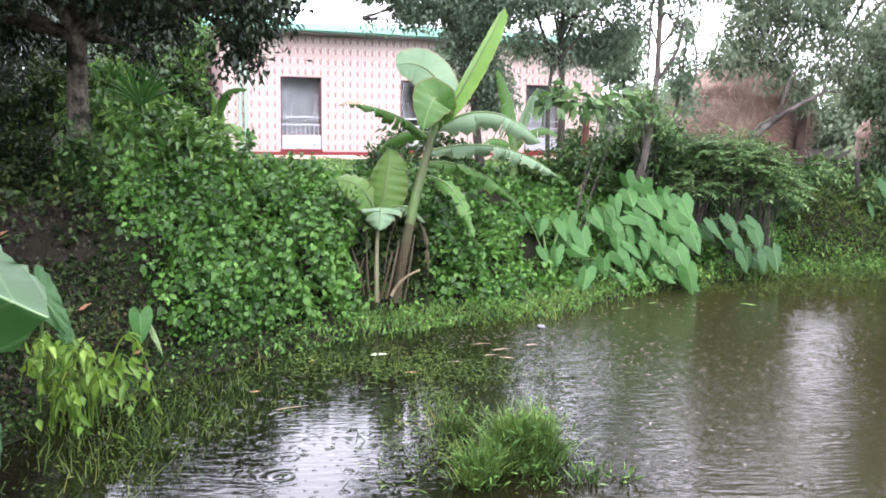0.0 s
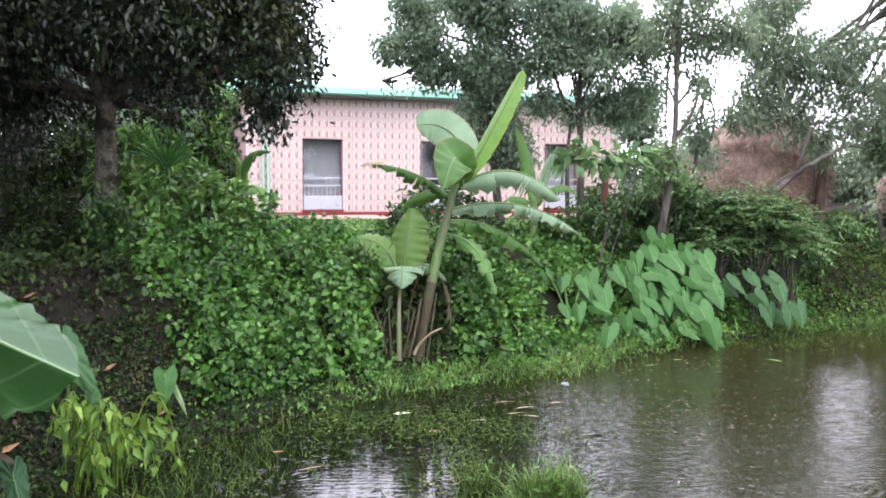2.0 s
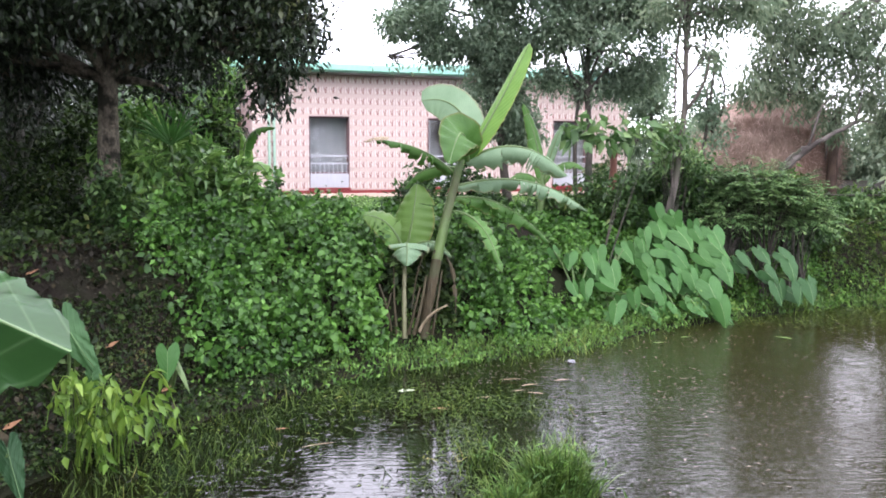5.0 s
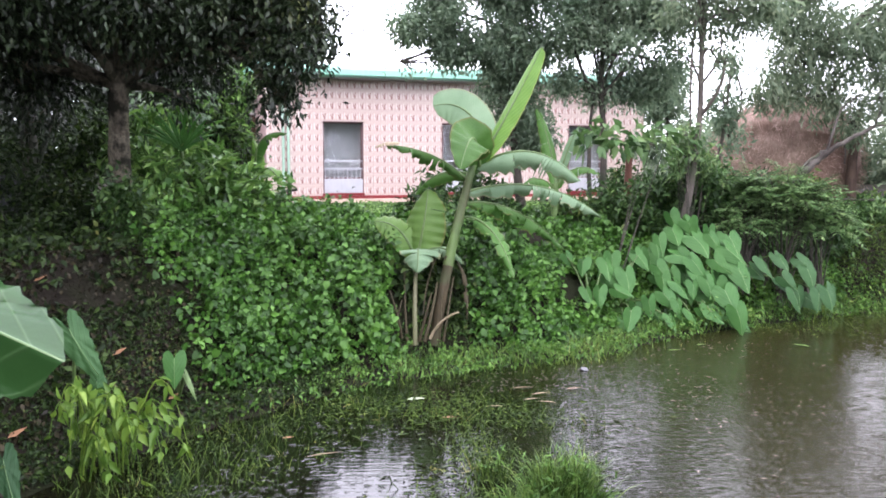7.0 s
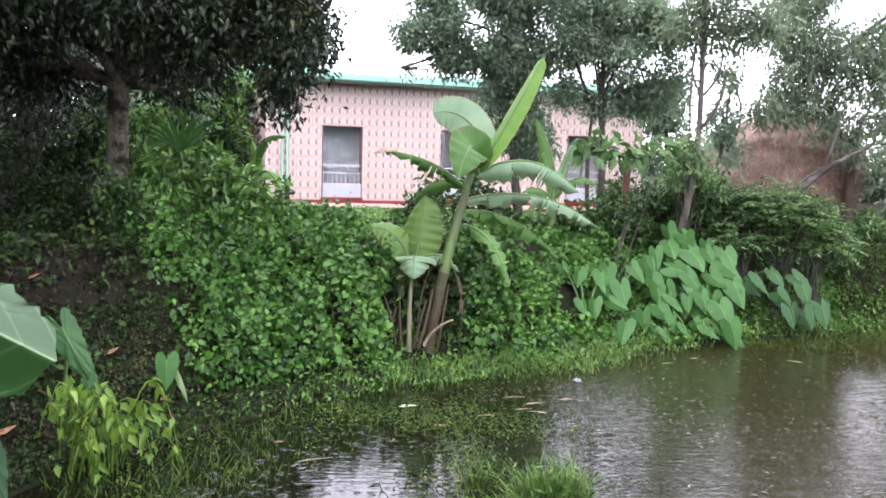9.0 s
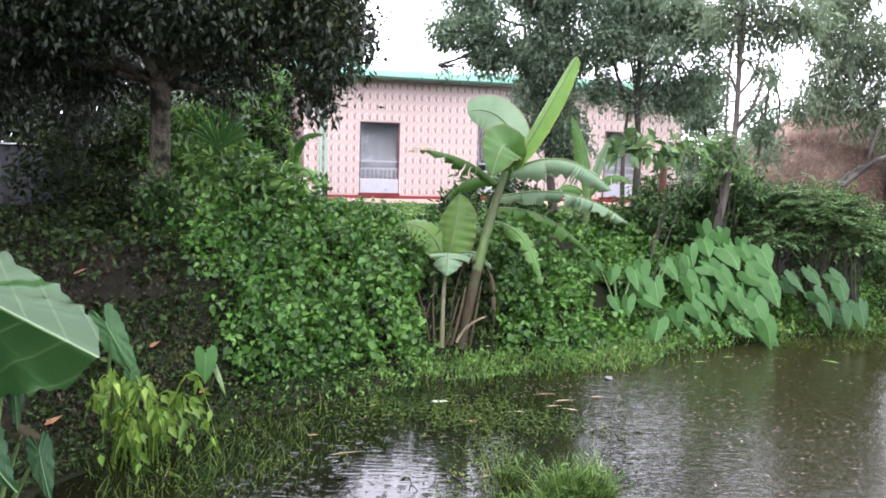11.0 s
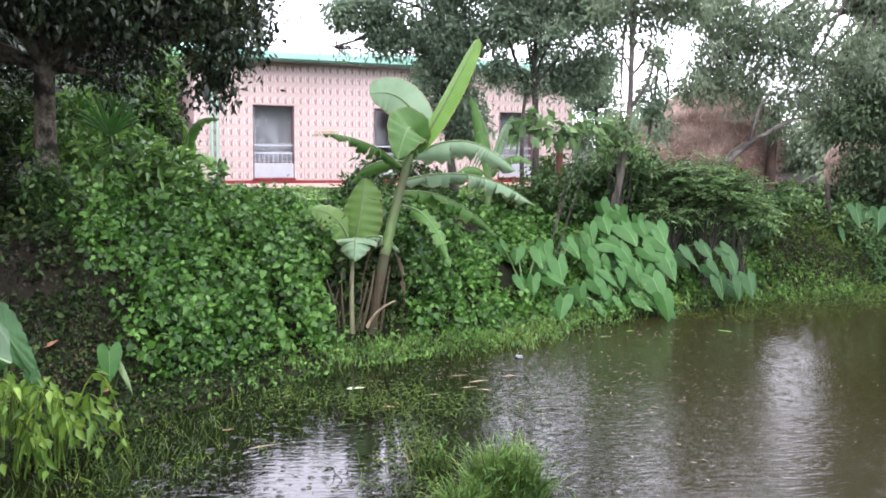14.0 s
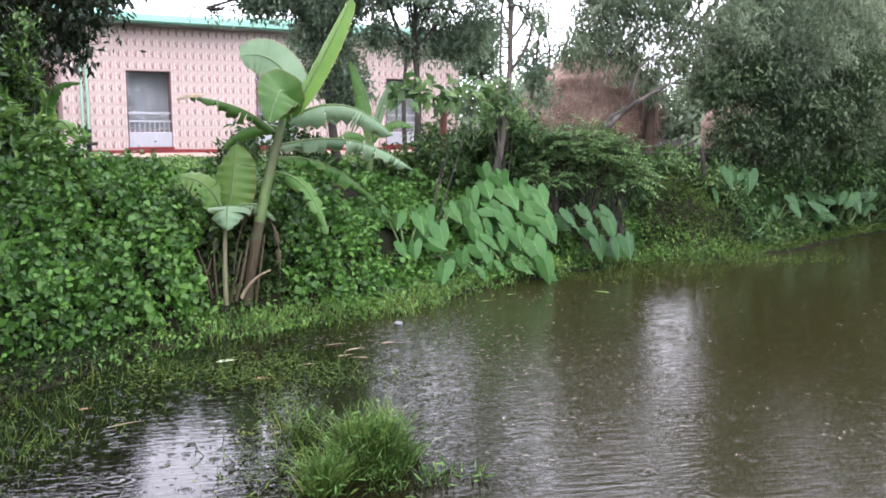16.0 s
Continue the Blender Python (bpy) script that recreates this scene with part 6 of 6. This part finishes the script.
# ---- grass in and by the water ----


def grass(name, label, p, length, width, mat, seed, base=None, lean=0.45):
    r = np.random.default_rng(seed)
    n = len(p)
    z = np.maximum(ground_z(p), -0.05) if base is None else np.full(n, base)
    ax = unit(np.column_stack([r.normal(size=n) * lean, r.normal(size=n) * lean, np.ones(n)]))
    nor = unit(np.column_stack([r.normal(size=n), -np.ones(n) * 0.8, r.normal(size=n) * 0.4]))
    ln = length * r.uniform(0.4, 1.3, n)
    me = scatter(name, BENT, np.column_stack([p, z]), ax, nor, ln, width, mat)
    return part(name, me, None, label, category="grass", kind="stuff")


r = np.random.default_rng(33)
q = np.column_stack([r.uniform(-3.6, 9.5, 90000), r.uniform(6.2, 17.0, 90000)])
dq = shore(q)
patchy = lumps(q[:, 0] * 1.0, q[:, 1] * 1.3, 1.9)
fall = np.clip(1.0 - np.abs(dq - 0.3) / 0.85, 0, 1)
fall *= np.where(q[:, 0] < -1.3, 0.25, 1.0) * np.where((dq < -0.08) & (q[:, 0] < 0.6), 0.6, 1.0)
fall *= np.where(q[:, 0] > 2.5, np.where(dq < 0, 0.25, 0.8), 1.0)
keep = r.uniform(0, 1, len(q)) < fall * (0.55 + 0.45 * patchy)
grass("marsh_grass", "thin green grass growing out of the shallows", q[keep & (q[:, 0] < -0.6)][::2], 0.19, 0.008, M_GRASS, 34)
grass("marsh_grass", "bright yellow-green grass along the water's edge", q[keep & (q[:, 0] >= -0.6)], 0.19, 0.011, M_EDGEGRASS, 36)
# thin mats standing in open water
MATS = [(0.35, 8.6, 0.6, 0.3, 380), (-0.1, 9.1, 0.6, 0.3, 350), (-2.45, 7.0, 0.4, 0.6, 300), (-2.0, 6.5, 0.4, 0.4, 150), (0.25, 7.4, 0.15, 0.5, 300), (0.4, 6.4, 0.4, 0.4, 300),
        (-2.2, 6.2, 0.3, 0.5, 260), (-1.8, 7.1, 0.3, 0.4, 150), (-1.3, 7.9, 0.4, 0.3, 120),
        (7.6, 14.5, 0.9, 0.4, 700), (9.3, 14.3, 0.9, 0.3, 500), (5.6, 13.2, 0.9, 0.3, 250)]
MATS += [(x, y, sx_, sy_, n) for x, y, z, sx_, sy_, n in ((-2.46, 8.16, 0.00, 0.35, 0.25, 300), (-1.86, 7.66, 0.00, 0.4, 0.3, 200), (-1.50, 8.53, 0.00, 0.5, 0.3, 260), (-2.07, 6.82, 0.00, 0.35, 0.25, 200), (-0.86, 8.94, 0.00, 0.5, 0.25, 260), (0.36, 8.36, 0.00, 0.35, 0.2, 160))]
pts = np.concatenate([np.column_stack([r.normal(x, sx_, n * 2 // 3), r.normal(y, sy_, n * 2 // 3)]) for x, y, sx_, sy_, n in MATS])
pts = pts[shore(pts) < 0.4]
grass("marsh_grass", "sparse weed stalks standing in the pond", pts, 0.16, 0.007, M_GRASS, 35, -0.02, 0.6)
pts = np.concatenate([np.column_stack([r.normal(x, sx_, n // 2), r.normal(y, sy_, n // 2)]) for x, y, sx_, sy_, n in MATS])
pts = pts[pts[:, 0] > -1.2]
zz = r.uniform(0.003, 0.03, len(pts))
fl = r.normal(size=(len(pts), 3)) * np.array([1, 1, 0.12])
part("floating_weed", scatter("floating_weed", LEAF_LANCE, np.column_stack([pts, zz]), fl, np.tile((0.0, 0.0, 1.0), (len(pts), 1)) + r.normal(size=(len(pts), 3)) * 0.25, r.uniform(0.05, 0.13, len(pts)), 0.018, M_GRASS), None, "flat floating weed stems on the pond", category="plants", kind="stuff")


# small leaves on the stalks that stand in the shallows
stand = np.concatenate([np.column_stack([r.normal(x, sx_, n), r.normal(y, sy_, n)]) for x, y, sx_, sy_, n in MATS if x < 0.6])
stand = stand[(shore(stand) < 0.35) & (lumps(stand[:, 0], stand[:, 1], 3.1) > 0.0)]
m = len(stand)
part("water_weeds", scatter("water_weeds", LEAF_OVAL, np.column_stack([stand, r.uniform(0.0, 0.16, m) ** 1.3]), r.normal(size=(m, 3)) * (1, 1, 0.5), r.normal(size=(m, 3)) * 0.5 + (0, -0.4, 1.0), r.uniform(0.02, 0.05, m), r.uniform(0.010, 0.022, m), M_GRASS), None, "small leaves of weeds standing in the shallows", category="plants", kind="stuff")


def tussock(label, x, y, rad, n, h, seed, mat=M_GRASS):
    """Several tufts of bent blades and leafy stalks, uneven in height."""
    rr = np.random.default_rng(seed)
    thing = empty("grass_tussock", (x, y, 0), label=label, category="grass")
    tufts = max(5, int(n / 70))
    cen = np.column_stack([rr.normal(x, rad * 0.55, tufts), rr.normal(y, rad * 0.4, tufts)])
    tall = h * rr.uniform(0.45, 1.15, tufts) * np.exp(-0.5 * (np.hypot(cen[:, 0] - x, cen[:, 1] - y) / rad) ** 2)
    which = rr.integers(0, tufts, n)
    off = rr.normal(size=(n, 2)) * 0.05
    p = np.column_stack([cen[which] + off, np.full(n, -0.04)])
    ax = unit(np.column_stack([off * 4 + rr.normal(size=(n, 2)) * 0.19, np.ones(n)]))
    nor = unit(np.column_stack([-ax[:, :2] * 2 + rr.normal(size=(n, 2)) * 0.7, np.full(n, 0.6)]))
    ln = tall[which] * rr.uniform(0.5, 1.12, n) + 0.05
    part("tuft", scatter("tuft", BENT, p, ax, nor, ln, rr.uniform(0.006, 0.013, n), mat), thing, kind="stuff")
    m = n // 2
    pl = np.column_stack([p[:m, :2] + ax[:m, :2] * ln[:m, None] * 0.5, p[:m, 2] + rr.uniform(0.1, 0.9, m) * ln[:m]])
    part("foliage", scatter("foliage", LEAF_LANCE, pl, unit(rr.normal(size=(m, 3)) + (0, 0, 0.5)), rr.normal(size=(m, 3)) * 0.5 + (0, -0.4, 1), rr.uniform(0.05, 0.12, m), 0.016, M_WEED), thing, kind="stuff")


tussock("bushy green grass tussock standing in the pond", 0.86, 6.22, 0.19, 1500, 0.5, 61, M_EDGEGRASS)
tussock("bushy green grass tussock standing in the pond", 0.55, 5.90, 0.15, 520, 0.36, 62, M_EDGEGRASS)
tussock("low grass tussock standing in the pond", 1.2, 5.72, 0.28, 130, 0.18, 63)
tussock("small leafy tuft standing in the pond", 0.40, 6.85, 0.10, 90, 0.36, 64)

# ---- yellow-green herb at the muddy edge ----
hx, hy = -2.79, 7.04
herb = empty("herb", (hx, hy, zb(hx, hy)), label="drooping yellow-green herb with soft pointed leaves", category="herb")
hr = np.random.default_rng(77)
hp, ha, hs = [], [], []
for k in range(26):
    a = hr.uniform(-0.5, 0.5)
    base = np.array([hx + hr.normal() * 0.12, hy + hr.normal() * 0.1, zb(hx, hy) - 0.02])
    out = np.array([hr.uniform(-0.4, 0.62), hr.uniform(-0.4, 0.1), 0.0])
    tipk = base + out + np.array([0, 0, hr.uniform(0.0, 0.6)])
    mid = base + out * 0.55 + np.array([0, 0, hr.uniform(0.5, 1.5)])
    path = curve(base, mid, tipk, 10)
    hs.append((path, np.linspace(0.008, 0.003, 10), 5, 0))
    for j in range(4, 10):
        for _ in range(hr.integers(1, 3)):
            hp.append(path[j] + hr.normal(size=3) * 0.02)
            ha.append(unit(hr.normal(size=3) * 0.55 + np.array([0.25, -0.2, -0.8])))
hp, ha = np.array(hp), np.array(ha)
part("stemwork", tubes_mesh("stemwork", hs, M_YELLOW), herb, kind="stuff")
part("foliage", scatter("foliage", LEAF_OVAL, hp, ha, hr.normal(size=(len(hp), 3)) * 0.6 + (0, -0.9, 0.4), hr.uniform(0.09, 0.19, len(hp)), hr.uniform(0.05, 0.085, len(hp)), M_YELLOW), herb)

# ---- floating and fallen leaves ----


def single_leaf(name, label, at, length, width, turn, mat, tilt=0.06):
    a = np.array([[math.cos(turn), math.sin(turn), tilt]])
    flat = (tuple((px, py, pz * 0.25) for px, py, pz in LEAF_OVAL[0]), LEAF_OVAL[1])
    me = scatter(name, flat, np.zeros((1, 3)), a, np.array([[0.05, -0.1, 1.0]]), np.array([length]), np.array([width]), mat)
    return part(name, me, None, label, Matrix.Translation(at), category="leaf", group="leaves on the pond")


FLOAT = [(-0.40, 9.18, 0.00, 0.22, 0.10, 0.1, M_LILY), (-0.02, 8.52, 0.00, 0.16, 0.05, 0.0, M_DEAD), (0.85, 9.17, 0.00, 0.2, 0.035, 0.2, M_DRYSTALK), (0.44, 8.91, 0.00, 0.18, 0.04, 0.1, M_DRYSTALK),
         (0.96, 9.39, 0.00, 0.25, 0.04, 0.3, M_DRYSTALK), (-1.49, 7.86, 0.00, 0.12, 0.05, 0.2, M_DEAD), (1.37, 9.63, 0.00, 0.2, 0.03, 0.1, M_DRYSTALK), (0.73, 9.63, 0.00, 0.3, 0.02, 0.2, M_DRYSTALK),
         ]
FLOAT += [(1.20, 9.06, 0.00, 0.22, 0.03, 2.9, M_DRYSTALK), (-0.14, 8.35, 0.00, 0.2, 0.03, 0.3, M_GRASS), (-1.20, 7.34, 0.00, 0.35, 0.02, 0.35, M_DRYSTALK), (-0.45, 7.96, 0.00, 0.15, 0.03, 0.1, M_GRASS),
         (3.03, 11.64, 0.00, 0.2, 0.04, 0.1, M_HERB), (3.52, 12.01, 0.00, 0.18, 0.05, 0.1, M_HERB), (5.09, 11.91, 0.00, 0.25, 0.08, 2.6, M_HERB)]
for x, y, z, ln, wd, tn, mt in FLOAT:
    single_leaf("floating_leaf", "small leaf or stalk floating on the pond", (x, y, 0.012), ln, wd, tn, mt)
for x, y, z, s in ((-4.20, 8.88, 1.27, 0.15), (-3.34, 8.68, 0.54, 0.17), (-2.79, 8.68, 0.07, 0.13), (-2.21, 9.74, 0.29, 0.1), (-3.72, 7.28, 0.12, 0.18)):
    single_leaf("fallen_leaf", "dry orange-brown leaf lying on the bank", (x, y, zb(x, y) + 0.05), s, s * 0.7, 0.8, M_DEAD, 0.4)
# pale flecks standing in for rain splashes on the water, with some leaf bits
q = np.column_stack([r.uniform(0.5, 12, 4200), r.uniform(6, 16.5, 4200)])
q = q[(shore(q) < -0.3) & (r.uniform(0, 1, 4200) < 0.12 + 0.4 * lumps(q[:, 0], q[:, 1], 1.2))]
q = np.concatenate([q, np.column_stack([r.normal(3.2, 0.9, 260), r.normal(9.0, 1.4, 260)]), np.column_stack([r.normal(1.0, 0.55, 150), r.normal(9.9, 0.3, 150)]), np.column_stack([r.normal(3.6, 0.7, 60), r.normal(11.9, 0.25, 60)])])
q = q[shore(q) < -0.05]
m = len(q)
part("floating_bits", scatter("floating_bits", LEAF_LANCE, np.column_stack([q, np.full(m, 0.006)]), np.column_stack([r.normal(size=m), r.normal(size=m) * 0.5, np.zeros(m)]), np.tile((0, 0, 1.0), (m, 1)), r.uniform(0.02, 0.07, m), r.uniform(0.008, 0.018, m), M_FLECKS), None, "pale flecks standing in for rain splashes, with drifting leaf bits", category="debris", kind="stuff")
scrap = empty("plastic_scrap", (1.74, 10.57, 0.00), label="crumpled pale plastic scrap at the water's edge", category="litter")
cb = bmesh.new()
bmesh.ops.create_icosphere(cb, subdivisions=3, radius=0.05)
for v in cb.verts:
    v.co *= 1 + 0.5 * noise.noise(v.co * 30)
    v.co.z = v.co.z * 0.4 + 0.01
part("scrap", bm_mesh("scrap", cb, M_SCRAP), scrap, "", Matrix.Identity(4))

# ---- wall tiles ----
TW, TH, TG = 0.20, 0.276, 0.004


def tile_verts(x, z, w, h):
    b = 0.004
    o = np.array([(x, -0.002, z), (x + w, -0.002, z), (x + w, -0.002, z + h), (x, -0.002, z + h)])
    i = np.array([(x + b, -0.011, z + b), (x + w - b, -0.011, z + b), (x + w - b, -0.011, z + h - b), (x + b, -0.011, z + h - b)])
    return np.concatenate([o, i])


TILE_FACES = [(4, 5, 6, 7), (0, 1, 5, 4), (1, 2, 6, 5), (2, 3, 7, 6), (3, 0, 4, 7)]


def tile_mesh(cells, name):
    vs, uvs, fs = [], [], []
    for k, (x, z, w, h) in enumerate(cells):
        vs.append(tile_verts(x, z, w, h))
        uvs += [(0, 0), (w / TW, 0), (w / TW, h / TH), (0, h / TH)] * 2
        fs += [[v + 8 * k for v in f] for f in TILE_FACES]
    return mesh_from(name, np.concatenate(vs), np.array(fs).ravel(), np.full(len(fs), 4), M_TILE, np.array(uvs), False)


cells = []
for row in range(int((WZ1 - WZ0) / TH) + 1):
    z = WZ0 + 0.006 + row * TH
    h = min(TH - TG, WZ1 - 0.004 - z)
    if h < 0.03:
        continue
    spans = [(0.0, WALL_LEN)]
    for a, b in HOLES:
        if z + h > HB - 0.01 and z < HT - 0.01:
            spans = [s for lo, hi in spans for s in ((lo, min(hi, a - 0.004)), (max(lo, b + 0.004), hi)) if s[1] - s[0] > 0.02]
    col = 0
    while col * TW < WALL_LEN:
        x0, x1 = col * TW, (col + 1) * TW - TG
        for lo, hi in spans:
            a, b = max(x0, lo), min(x1, hi)
            if b - a > 0.025:
                cells.append((a, z, b - a, h))
        col += 1
whole = {}
single, rest = [], []
for c in cells:
    (single if c[0] < 5.6 and len(single) < 298 else rest).append(c)
for x, z, w, h in single:
    key = (round(w, 3), round(h, 3))
    if key not in whole:
        whole[key] = tile_mesh([(0, 0, w, h)], "tile")
    part("tile", whole[key], front, "", Matrix.Translation((x, 0, z)))
part("tiles", tile_mesh(rest, "tiles"), front, "pink patterned tiles further along", Matrix.Identity(4), kind="stuff")
